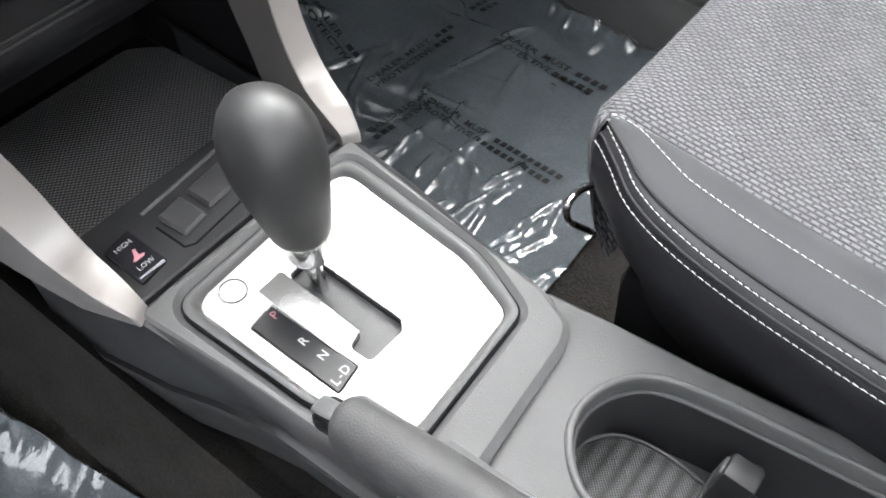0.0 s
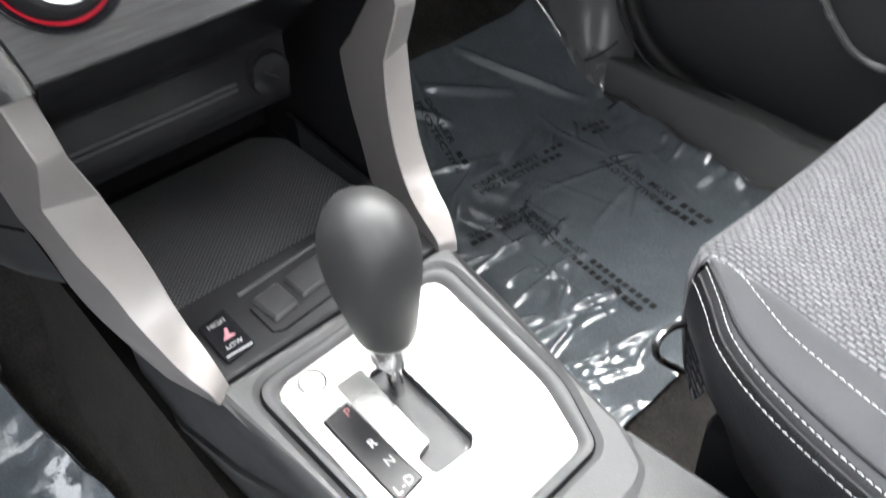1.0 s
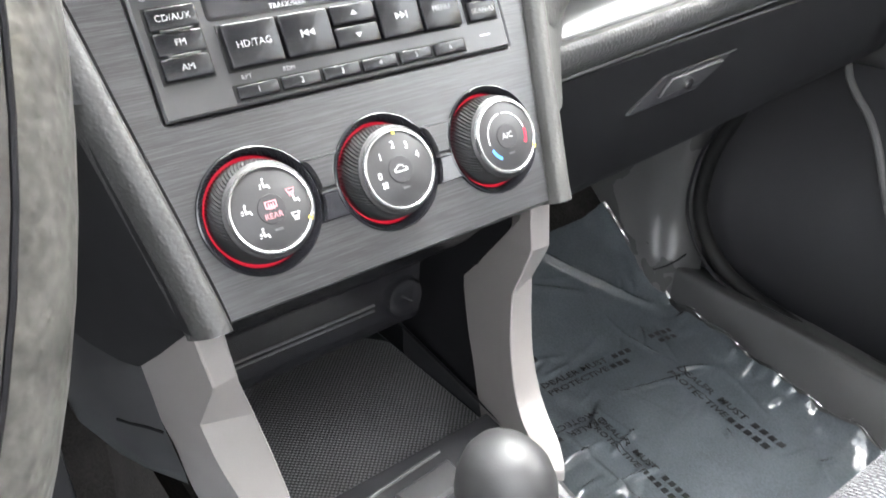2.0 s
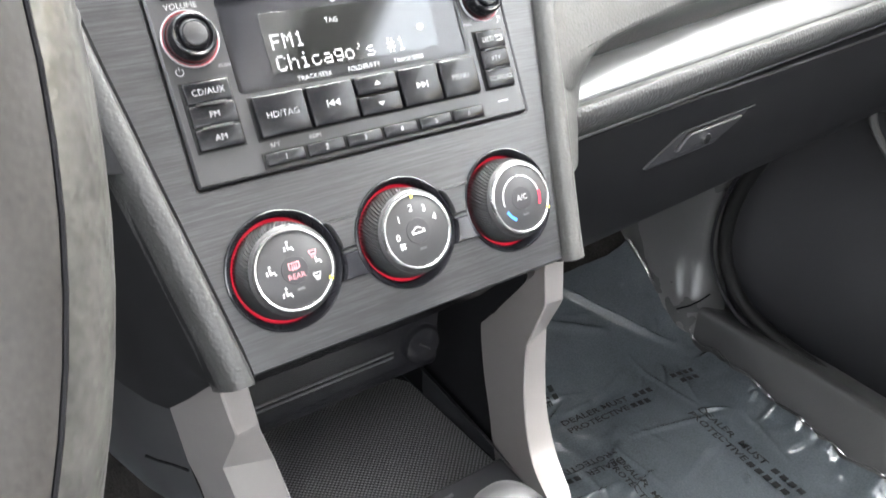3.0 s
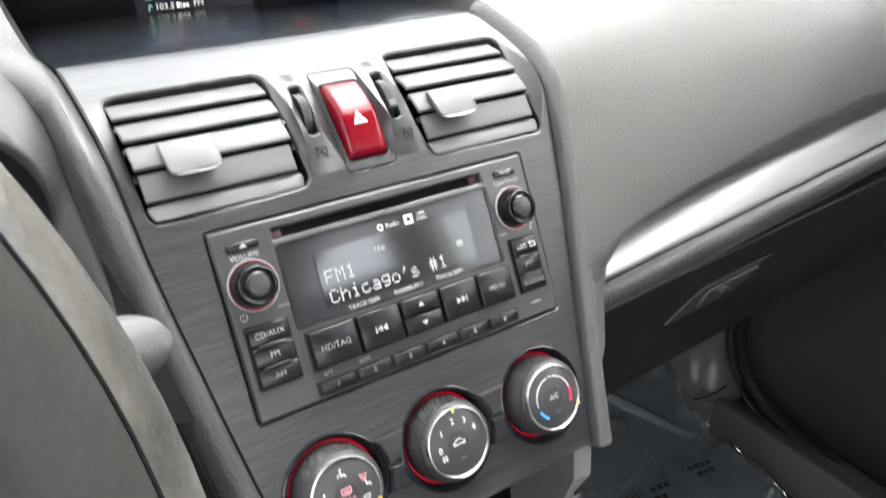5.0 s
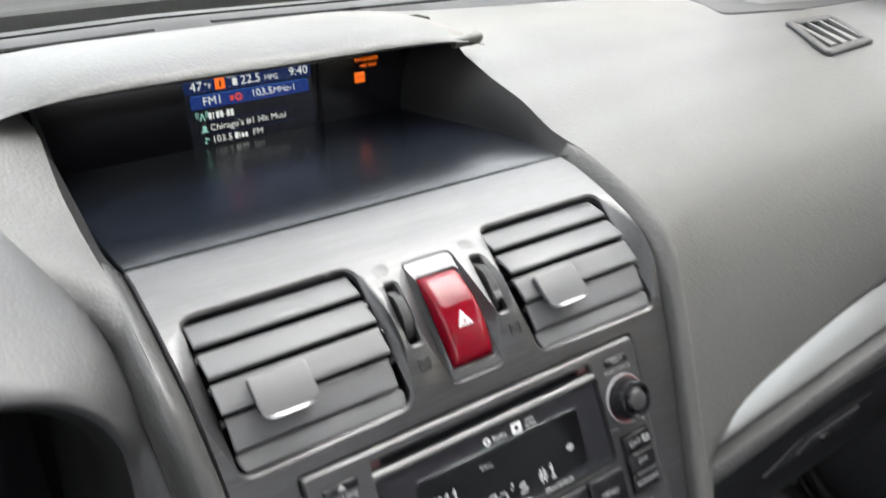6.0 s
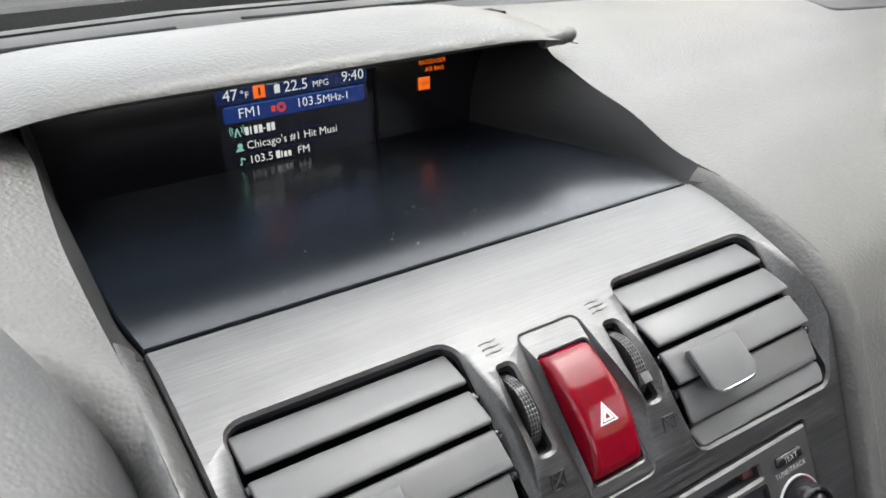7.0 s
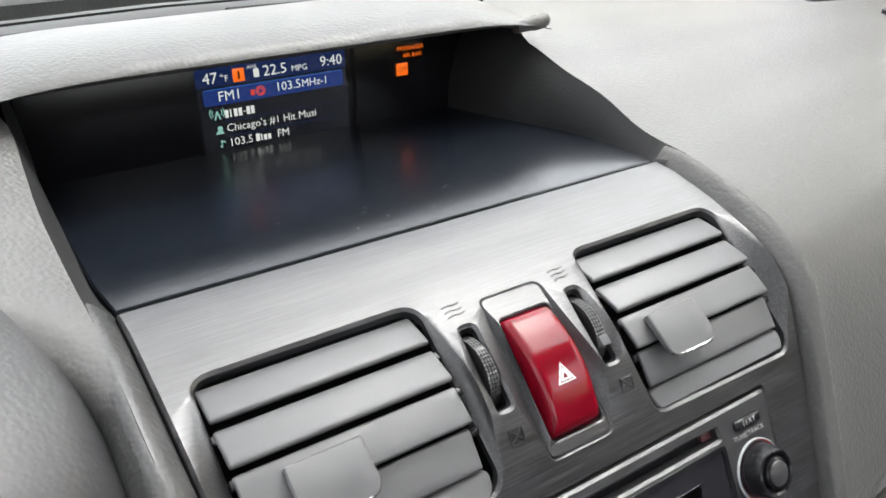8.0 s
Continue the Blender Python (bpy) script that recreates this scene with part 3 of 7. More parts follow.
def dome(u, v, w):
    f = (v - va) / (vb - va) * 2 - 1
    return panel(u, v, w + 0.0004 * (1 - f * f))


rows = []
for i in range(21):
    fv = -1 + i / 10
    row = []
    for j in range(17):
        fu = -1 + j / 8
        half = (0.0109 + (0.0103 - 0.0109) * (fv + 1) / 2)
        ed = max(0.0, (abs(fu) - 0.78) / 0.22) ** 2 + max(0.0, (abs(fv) - 0.88) / 0.12) ** 2
        row.append(dome(fu * half, va + 0.0006 + (vb - va - 0.0012) * (fv + 1) / 2, 0.0006 - 0.0022 * min(1.6, ed)))
    rows.append(row)
button = part("button", surface(rows, 0.006, panel(0, 0, -1) - panel(0, 0, 0)), M_RED, hazard, angle=50)
tv = v_at(0.1150)
tri = [(-0.0038, -0.0032), (0.0038, -0.0032), (0.0, 0.0036)]
shape(tri, -0.0005, tv, dome, M_WHITE, button, "triangle_mark", 0.0009, holes=[[(-0.0029, -0.0028), (0.0029, -0.0028), (0.0, 0.0026)]], label="white outlined triangle")
shape([(-0.0023, -0.0024), (0.0023, -0.0024), (0.0, 0.0019)], -0.0005, tv, dome, M_WHITE, button, "triangle_mark", 0.0009,
      holes=[[(-0.0012, -0.0018), (0.0012, -0.0018), (0.0, 0.0003)]])

# ---- radio ----
radio = thing("car_radio", (0, 0, 0), "black car radio with a display, two knobs and rows of buttons", "radio")
C25 = 1 / 0.9063
DISP = rounded([(-0.0597, 0.0340 * C25), (0.0612, 0.0333 * C25), (0.0608, 0.0690 * C25), (-0.0594, 0.0690 * C25)], 0.0008)
SLOT = rounded([(-0.0605, 0.0724 * C25), (0.0608, 0.0724 * C25), (0.0600, 0.0768 * C25), (-0.0600, 0.0768 * C25)], 0.0005)
VOL, TUNE = (-0.0752, 0.0565 * C25), (0.0766, 0.0560 * C25)
part("faceplate", sheet(grown(RADIO, -0.0007), [SLOT, grown(DISP, 0.0002)], 0.0010, -0.02, panel, 0.0010), M_RADIO, radio)
part("display_frame", sheet(grown(DISP, 0.0016), [grown(DISP, -0.0003)], 0.00115, -0.001, panel, 0.0001), M_KEY, radio, "thin black frame")
part("slot_throat", rbox(-0.0612, 0.0612, 0.0718 * C25, 0.0774 * C25, -0.012, -0.0045, 0, panel), M_DARK, radio)
for x in (-0.0575, 0.0575):
    part("slot_corner", rbox(x - 0.0028, x + 0.0028, 0.0730 * C25, 0.0762 * C25, -0.0045, -0.0025, 0.0004, panel),
         material("dusky_red_plastic", (0.07, 0.022, 0.024), 0.4), radio, "dusky red slot corner")
window = part("display_window", sheet(DISP, [], 0.0004, -0.003, panel, 0.0002), M_GLOSS, radio, "glossy dark display window")
part("lcd", sheet(rounded([(-0.0438, 0.0379 * C25), (0.0457, 0.0378 * C25), (0.0457, 0.0623 * C25), (-0.0435, 0.0622 * C25)], 0.0006), [], 0.0009, -0.001, panel, 0.0001), M_LCD,
     window, "dim glossy display")


def radio_text(t, size, u, z, mat=M_KEYPRINT, w=0.0013, bold=-0.008):
    return lettering(t, size, u, z * C25, panel, mat, radio, w, bold=bold)


GLYPHS = {"F": "1f10101e101010", "M": "111b1515111111", "1": "040c040404040e", "C": "0e11101010110e", "h": "10101619111111", "i": "04000c0404040e", "c": "00000e1010110e",
          "a": "00000e010f110f", "g": "000f11110f010e", "o": "00000e1111110e", "'": "04040800000000", "s": "00000e100e011e", "#": "0a0a1f0a1f0a0a", " ": "00000000000000"}


def dot_text(text, u, v, pitch=0.00095, tall=0.00098):
    """Dot-matrix characters, five dots by seven."""
    bm = bmesh.new()
    for k, ch in enumerate(text):
        for r in range(7):
            bits = int(GLYPHS[ch][2 * r:2 * r + 2], 16)
            for c in range(5):
                if bits >> (4 - c) & 1:
                    x, y = u + (6 * k + c) * pitch, v + (3 - r) * tall
                    bm.faces.new([bm.verts.new(panel(x + dx * pitch, y + dy * tall, 0.0012)) for dx, dy in ((-0.44, -0.44), (0.44, -0.44), (0.44, 0.44), (-0.44, 0.44))])
    return part("dot_lettering", bm, M_LCDTEXT, radio, smooth=False)


dot_text("FM1", -0.0405, 0.0505 * C25)
dot_text("Chicago's #1", -0.0405, 0.0418 * C25)
radio_text("TAG", 0.0034, -0.0092, 0.0560, M_LCDTEXT, 0.0012)
for k, (du, h) in enumerate(((0, 0.0018), (0.0014, 0.0012), (-0.0014, 0.0012))):
    shape(rounded([(-0.0004, -h), (0.0004, -h), (0.0004, h), (-0.0004, h)], 0.0002), 0.0370 + du, 0.0475 * C25, panel, M_LCDTEXT, radio, "signal_mark", 0.0012)
radio_text("Radio", 0.0034, 0.0015, 0.0650, M_WHITE, 0.0008)
shape([p[:] for p in circle(0.0017, 14)], -0.0055, 0.0650 * C25, panel, M_WHITE, radio, "badge", 0.0008, holes=[[p[:] for p in circle(0.0010, 12)]])
shape(rounded([(-0.0026, -0.0024), (0.0026, -0.0024), (0.0026, 0.0024), (-0.0026, 0.0024)], 0.0005), 0.0112, 0.0652 * C25, panel, M_WHITE, radio, "badge", 0.0008,
      holes=[[p[:] for p in circle(0.0013, 12)]])
radio_text("MP3", 0.0026, 0.0190, 0.0662, M_WHITE, 0.0008)
radio_text("WMA", 0.0026, 0.0190, 0.0640, M_WHITE, 0.0008)
radio_text("VOLUME", 0.0036, -0.0755, 0.0690)
radio_text("TUNE/TRACK", 0.0029, 0.0758, 0.0697)
radio_text("PUSH", 0.0022, -0.0640, 0.0448, M_GREYPRINT)
radio_text("PUSH", 0.0022, 0.0650, 0.0448, M_GREYPRINT)
radio_text("TRACK/SEEK", 0.0031, -0.0245, 0.0346)
radio_text("FOLDER/PTY", 0.0031, 0.0012, 0.0346)
radio_text("TRACK/SEEK", 0.0031, 0.0262, 0.0346)
radio_text("RPT", 0.0028, -0.0520, 0.0108)
radio_text("RDM", 0.0028, -0.0325, 0.0108)
shape(rounded([(-0.0034, -0.0004), (0.0034, -0.0004), (0.0034, 0.0004), (-0.0034, 0.0004)], 0.0002), 0.0755, 0.0075 * C25, panel, M_GREYPRINT, radio, "maker_mark", 0.0013)
# power and note marks
part("power_mark", merged(tube([panel(-0.0835 + 0.0016 * math.cos(radians(a)), 0.0448 * C25 + 0.0016 * math.sin(radians(a)), 0.0012) for a in range(125, 416, 20)], 0.0002, 6),
                          tube([panel(-0.0835, 0.0448 * C25 + d, 0.0012) for d in (0.0004, 0.0012, 0.0020)], 0.0002, 6)), M_KEYPRINT, radio)
shape([(-0.0012, -0.0016), (0.0, -0.0016), (0.0, 0.0012), (0.0016, 0.0006), (0.0016, 0.0014), (-0.0004, 0.0020), (-0.0004, -0.0010), (-0.0012, -0.0010)], 0.0850,
      0.0450 * C25, panel, M_GREYPRINT, radio, "note_mark", 0.0013)


def radio_button(u0, u1, z0, z1, text="", size=0.0040, height=0.0022, mark=None, skew=0.0):
    b = part("button", rbox(u0 + 0.0003, u1 - 0.0003, z0 * C25, z1 * C25, 0.0002, height + 0.001, 0.0010, panel, 3), M_KEY, radio)
    top = height + 0.0012
    if text:
        lettering(text, size, (u0 + u1) / 2, (z0 + z1) / 2 * C25, panel, M_KEYSOFT, b, top, bold=-0.008)
    if mark:
        for pts in mark:
            shape(pts, (u0 + u1) / 2, (z0 + z1) / 2 * C25, panel, M_KEYSOFT, b, "mark", top)
    return b


TRI_L = lambda x: [(x, -0.0016), (x, 0.0016), (x - 0.0028, 0.0)]
TRI_R = lambda x: [(x, 0.0016), (x, -0.0016), (x + 0.0028, 0.0)]
BAR = lambda x: [(x - 0.0003, -0.0016), (x + 0.0003, -0.0016), (x + 0.0003, 0.0016), (x - 0.0003, 0.0016)]
UP = [(-0.0018, -0.0009), (0.0018, -0.0009), (0.0, 0.0012)]
DOWN = [(-0.0018, 0.0009), (0.0, -0.0012), (0.0018, 0.0009)]
for u0, u1, z0, z1 in ((-0.0589, 0.0622, 0.0131, 0.0309), (-0.0593, 0.0620, 0.0020, 0.0086), (-0.0859, -0.0640, 0.0132, 0.0406), (0.0665, 0.0856, 0.0132, 0.0412)):
    part("button_well", rbox(u0, u1, z0 * C25, z1 * C25, 0.0002, 0.0014, 0.0003, panel), M_RUBBER, radio, "dark gap round the buttons")
radio_button(-0.0583, -0.0336, 0.0137, 0.0303, "HD/TAG", 0.0042, 0.0042)
radio_button(-0.0328, -0.0088, 0.0137, 0.0303, "", 0, 0.0042, [TRI_L(0.0000), TRI_L(0.0029), BAR(-0.0033)])
radio_button(-0.0080, 0.0148, 0.0226, 0.0303, "", 0, 0.0042, [UP])
radio_button(-0.0080, 0.0148, 0.0137, 0.0217, "", 0, 0.0036, [DOWN])
radio_button(0.0156, 0.0384, 0.0137, 0.0303, "", 0, 0.0042, [TRI_R(0.0000), TRI_R(-0.0029), BAR(0.0033)])
radio_button(0.0392, 0.0616, 0.0137, 0.0303, "MENU", 0.0038, 0.0042)
for k in range(6):
    w6 = (0.0618 + 0.0588) / 6
    radio_button(-0.0588 + w6 * k + 0.0002, -0.0588 + w6 * (k + 1) - 0.0006, 0.0026, 0.0080, str(k + 1), 0.0036, 0.0018)
for k, t in enumerate(("AM", "FM", "CD/AUX")):
    z0 = 0.0138 + 0.0089 * k
    radio_button(-0.0853, -0.0646, z0, z0 + 0.0084, t, 0.0038, 0.0026)
    if k < 2:
        part("grip_bar", tube([panel(-0.0815 + 0.0130 * i / 4, (z0 + 0.0086) * C25, 0.0042) for i in range(5)], 0.0005, 8), M_KNOB, radio)
for k, t in enumerate(("SCAN/AS", "PTY", "LIST/ ")):
    z0 = 0.0138 + 0.0091 * k
    b = radio_button(0.0671, 0.0850, z0, z0 + 0.0086, "" if k == 2 else t, 0.0036, 0.0026)
    if k == 2:
        lettering("LIST/", 0.0036, 0.0738, (z0 + 0.0043) * C25, panel, M_KEYPRINT, b, 0.0038, bold=-0.008)
        shape([(-0.0026, 0.0011), (-0.0010, 0.0022), (-0.0010, 0.0014), (0.0022, 0.0014), (0.0022, -0.0014), (-0.0018, -0.0014), (-0.0018, -0.0008), (0.0016, -0.0008), (0.0016, 0.0008),
               (-0.0010, 0.0008), (-0.0010, 0.0000)], 0.0808, (z0 + 0.0043) * C25, panel, M_KEYPRINT, b, "return_mark", 0.0038)
    if k < 2:
        part("grip_bar", tube([panel(0.0702 + 0.0118 * i / 4, (z0 + 0.0088) * C25, 0.0042) for i in range(5)], 0.0005, 8), M_KNOB, radio)
radio_button(-0.0835, -0.0672, 0.0718, 0.0752, "", 0, 0.0014, [UP])
radio_button(0.0681, 0.0833, 0.0724, 0.0760, "TEXT", 0.0032, 0.0014)


def radio_knob(at, name, r=0.0104):
    part("lit_ring", lathe([(0.0122, 0.0), (0.0122, 0.0016), (0.0119, 0.0019), (0.0116, 0.0016), (0.0116, 0.0)], 40, at, panel, False), M_GREYPRINT, radio, "pale ring round the knob")
    part("red_ring", lathe([(0.0117, 0.0012), (0.0112, 0.0010), (0.0090, 0.0010)], 40, at, panel, False), M_REDRING, radio, "glowing red ring")
    k = part(name, lathe([(r + 0.0002, 0.001), (r - 0.0002, 0.004), (r - 0.0008, 0.0078), (r - 0.0013, 0.0090), (r - 0.0020, 0.0094), (r - 0.0028, 0.0090), (r - 0.0033, 0.0074), (r - 0.0040, 0.0074),
                          (r - 0.0043, 0.0094), (r - 0.0050, 0.0100), (0.0006, 0.0100)], 48, at, panel), M_KEY, radio)
    part("knob_cap", lathe([(0.0049, 0.0099), (0.0047, 0.0104), (0.0042, 0.0106), (0.0005, 0.0107)], 32, at, panel), M_DIAL, k, "grey knob cap")


radio_knob(VOL, "volume_knob")
radio_knob(TUNE, "tuning_knob")


# ---- climate knobs ----
def climate_knob(n):
    x = KNOB_X[n]
    label = ("round climate knob for air direction with pale symbols", "round fan speed knob numbered from nought to four",
             "round temperature knob with a blue and red scale")[n]
    k = thing("climate_knob", panel(x, V_KNOB, -0.006), label, "knob", "climate knobs")
    at = (x, V_KNOB)
    part("bezel", lathe([(0.0274, 0.0003), (0.0272, 0.0013), (0.0266, 0.0016), (0.0254, 0.0006), (0.0238, -0.0022), (0.0236, -0.0090)], 56, at, panel, False), M_GLOSS, k,
         "glossy black bezel")
    part("red_ring", lathe([(0.0238, -0.0060), (0.0235, -0.0058), (0.0219, -0.0058), (0.0216, -0.0070)], 56, at, panel, False), M_REDRING, k, "glowing red ring")
    bm = bmesh.new()
    teeth = 76
    rings = []
    for r, w, d in ((0.0218, -0.009, 0), (0.0222, -0.0050, 1), (0.0222, -0.0030, 1), (0.0222, -0.0010, -1), (0.0220, 0.0008, 1), (0.0218, 0.0026, -1), (0.0215, 0.0044, 1), (0.0211, 0.0062, -1), (0.0206, 0.0080, 1), (0.0199, 0.0098, 0), (0.0186, 0.0108, 0)):
        rings.append([bm.verts.new((x + (r - (0.0006 if d and (i + (d < 0)) % 2 else 0)) * math.cos(math.pi * i / teeth), V_KNOB + (r - (0.0006 if d and (i + (d < 0)) % 2 else 0)) * math.sin(math.pi * i / teeth), w))
                      for i in range(2 * teeth)])
    for a, b in zip(rings, rings[1:]):
        for i in range(2 * teeth):
            bm.faces.new((a[i], a[(i + 1) % (2 * teeth)], b[(i + 1) % (2 * teeth)], b[i]))
    part("grip", mapped(bm, panel), M_KNOB, k, "fine-ribbed black grip", smooth=False)
    part("silver_ring", lathe([(0.0186, 0.0104), (0.0184, 0.0118), (0.0179, 0.0126), (0.0172, 0.0127), (0.0167, 0.0122), (0.0165, 0.0112)], 64, at, panel, False), M_CHROME, k, "bright silver ring")
    face = part("face", lathe([(0.0167, 0.0116), (0.0160, 0.0120), (0.0005, 0.0120)], 48, at, panel), M_DIAL, k)
    part("hub", lathe([(0.0062, 0.0119), (0.0060, 0.0123), (0.0005, 0.0123)], 32, at, panel), M_SIDE, k)
    w = 0.0096

    def mark(pts, du, dv, m=M_WHITE, name="symbol", ww=0.0123, holes=()):
        shape(pts, x + du, V_KNOB + dv, panel, m, face, name, ww, holes=holes)

    def arc(r0, r1, a0, a1, m, steps=10):
        pts = [(r1 * math.cos(radians(a0 + (a1 - a0) * i / steps)), r1 * math.sin(radians(a0 + (a1 - a0) * i / steps))) for i in range(steps + 1)]
        pts += [(r0 * math.cos(radians(a1 + (a0 - a1) * i / steps)), r0 * math.sin(radians(a1 + (a0 - a1) * i / steps))) for i in range(steps + 1)]
        mark(pts, 0, 0, m, "scale", 0.0122)

    def pointer(an):
        c, s_ = math.cos(radians(an)), math.sin(radians(an))
        pts = [(0.0157 * c - 0.0007 * s_, 0.0157 * s_ + 0.0007 * c), (0.0157 * c + 0.0007 * s_, 0.0157 * s_ - 0.0007 * c),
               (0.0177 * c + 0.0007 * s_, 0.0177 * s_ - 0.0007 * c), (0.0177 * c - 0.0007 * s_, 0.0177 * s_ + 0.0007 * c)]
        shape(pts, x, V_KNOB, panel, M_YELLOW, face, "pointer", 0.0133, label="yellow pointer")

    figure = [(-0.0010, 0.0014), (-0.0003, 0.0015), (-0.0001, -0.0003), (0.0013, 0.0000), (0.0020, -0.0017), (0.0014, -0.0019), (0.0009, -0.0008), (-0.0008, -0.0011)]
    head = [p[:] for p in circle(0.00055, 8, (-0.0004, 0.0023))]
    if n == 0:
        for du, dv in ((0.0, 0.0100), (-0.0103, 0.0018), (-0.0058, -0.0090)):
            mark(figure, du, dv)
            mark(head, du, dv)
            mark([(-0.0027, 0.0001), (-0.0017, 0.0007), (-0.0015, -0.0003)], du, dv)
            mark([(-0.0026, -0.0012), (-0.0016, -0.0011), (-0.0016, -0.0007), (-0.0026, -0.0008)], du, dv)
        for du, dv, m in ((0.0098, 0.0050, M_PINK), (0.0092, -0.0050, M_WHITE)):
            mark([(-0.0020, 0.0012), (0.0020, 0.0012), (0.0014, -0.0008), (-0.0014, -0.0008)], du, dv, m,
                 holes=[[(-0.0015, 0.0008), (0.0015, 0.0008), (0.0010, -0.0004), (-0.0010, -0.0004)]])
            for q in (-0.0008, 0.0, 0.0008):
                mark([(q - 0.0002, -0.0022), (q + 0.0002, -0.0022), (q + 0.0002, -0.0002), (q - 0.0002, -0.0002)], du, dv, m)
        mark(figure, 0.0110, 0.0015)
        mark([(-0.0026, 0.0004), (0.0026, 0.0004), (0.0026, 0.0034), (-0.0026, 0.0034)], 0, 0, M_PINK, ww=0.0125,
             holes=[[(-0.0021, 0.0009), (0.0021, 0.0009), (0.0021, 0.0029), (-0.0021, 0.0029)]])
        for q in (-0.0010, 0.0, 0.0010):
            mark([(q - 0.0002, -0.0002), (q + 0.0002, -0.0002), (q + 0.0002, 0.0024), (q - 0.0002, 0.0024)], 0, 0, M_PINK, ww=0.0126)
        lettering("REAR", 0.0034, x, V_KNOB - 0.0028, panel, M_PINK, face, 0.0126)
        pointer(-28)
    elif n == 1:
        for t, an in (("0", 184), ("1", 140), ("2", 95), ("3", 58), ("4", 22)):
            lettering(t, 0.0046, x + 0.0112 * math.cos(radians(an)), V_KNOB + 0.0112 * math.sin(radians(an)), panel, M_WHITE, face, 0.0123, bold=0.01)
        for an in (0, 90, 180, 270):
            mark([p[:] for p in circle(0.0007, 8, (0.0011 * math.cos(radians(an + 45)), 0.0011 * math.sin(radians(an + 45))))], -0.0098, -0.0052)
        car = [(-0.0034, -0.0014), (0.0034, -0.0014), (0.0036, 0.0002), (0.0020, 0.0006), (0.0008, 0.0018), (-0.0014, 0.0018), (-0.0024, 0.0006), (-0.0036, 0.0002)]
        inner = [(x_ * 0.74, (y_ + 0.0002) * 0.68) for x_, y_ in car]
        mark(car, 0, 0.0002, M_WHITE, ww=0.0126, holes=[inner])
        pointer(88)
    else:
        arc(0.0112, 0.0118, 52, 80, M_WHITE)
        arc(0.0112, 0.0118, 84, 92, M_WHITE)
        arc(0.0112, 0.0118, 98, 190, M_WHITE)
        arc(0.0112, 0.0118, 10, 48, M_WHITE)
        arc(0.0110, 0.0124, -28, 6, M_REDPRINT)
        arc(0.0110, 0.0124, 205, 238, M_BLUE)
        lettering("A/C", 0.0040, x, V_KNOB + 0.0002, panel, M_WHITE, face, 0.0126)
        pointer(-30)
    mark([(-0.0018, -0.0005), (0.0018, -0.0005), (0.0018, 0.0005), (-0.0018, 0.0005)], 0.0005, -0.0086, M_VENT, "lamp")


for n in range(3):
    climate_knob(n)

# ---- dashboard ----
dash = thing("dashboard", (0, 0.2, 0.1), "dark grey grained dashboard with a hooded display and silver strip", "dashboard")


def lofted(left, right, n, ease=1.0, bulge=0.0):
    rows = []
    for a, b in zip(left, right):
        a, b = Vector(a), Vector(b)
        row = []
        for i in range(n + 1):
            f = i / n
            p = a.lerp(b, f)
            g = f ** ease
            p.y = a.y + (b.y - a.y) * g
            p.z = a.z + (b.z - a.z) * g + bulge * math.sin(math.pi * f)
            row.append(p)
        rows.append(row)
    return rows


def bolster(s):
    """The padded rail along one edge of the fascia."""
    vs = [V_LOW - 0.002 + (V_SEAM - V_LOW + 0.004) * i / 40 for i in range(41)]
    secs = []
    for v in vs:
        h = half_width(v) + 0.0006
        sec = [(0, -0.010), (0, 0.0015), (0.0006, 0.0044), (0.0014, 0.0055), (0.0024, 0.0061), (0.0038, 0.0065), (0.0050, 0.0066), (0.0065, 0.0065), (0.0080, 0.0061), (0.0108, 0.0040), (0.0138, -0.0020), (0.0155, -0.010)]
        k = min(1.0, max(0.0, (v - v_at(0.085)) / (v_at(0.128) - v_at(0.085))))
        k = k * k * (3 - 2 * k)
        into = [(du, w if w < 0 or du > 0.0085 else w + (-0.0028 + 0.0084 * math.sin(math.pi / 2 * du / 0.008) - w) * k) for du, w in sec]
        secs.append([panel(s * (h + du), v, w) for du, w in into])
    return sweep(vs, secs)


# both rails are pad material; the left one's shade is in its darker colour
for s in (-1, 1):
    part("bolster", bolster(s), M_RAILSHADE if s < 0 else M_DASH, dash, "grained padded rail", angle=60)

# upper pad on the passenger's side
pv = [v_at(0.012), v_at(0.03), v_at(0.05), v_at(0.07), v_at(0.09), v_at(0.105), v_at(0.118), v_at(0.127), v_at(0.134), v_at(0.139), v_at(0.1428)]
RIDGE = [(0.1305, 0.148, 0.1530), (0.1320, 0.178, 0.1640), (0.1312, 0.207, 0.1722), (0.1308, 0.236, 0.1820)]
inner = [panel(half_width(v) + 0.0080, v, 0.0056) for v in pv] + [Vector(p) for p in RIDGE] + [Vector((0.138, 0.29, 0.1885)), Vector((0.142, 0.36, 0.1905)), Vector((0.145, 0.44, 0.189))]
outer = [(0.72, y, z) for y, z in ((0.055, 0.064), (0.056, 0.075), (0.060, 0.088), (0.066, 0.100), (0.075, 0.112), (0.087, 0.122), (0.100, 0.131), (0.115, 0.139), (0.130, 0.1445), (0.146, 0.149), (0.162, 0.1530),
                                (0.180, 0.157), (0.200, 0.161), (0.222, 0.163), (0.245, 0.1645), (0.29, 0.166), (0.36, 0.163), (0.44, 0.158))]
sm_in, sm_out = curve_points(inner, steps=3), curve_points(outer, steps=3)
rows = lofted(sm_in, sm_out, 60, 0.55, 0.004)
pad_bottom = [Vector(p) for p in rows[0]]
pad_fall = [(Vector(p) - Vector(q)).normalized() for p, q in zip(rows[0], rows[1])]
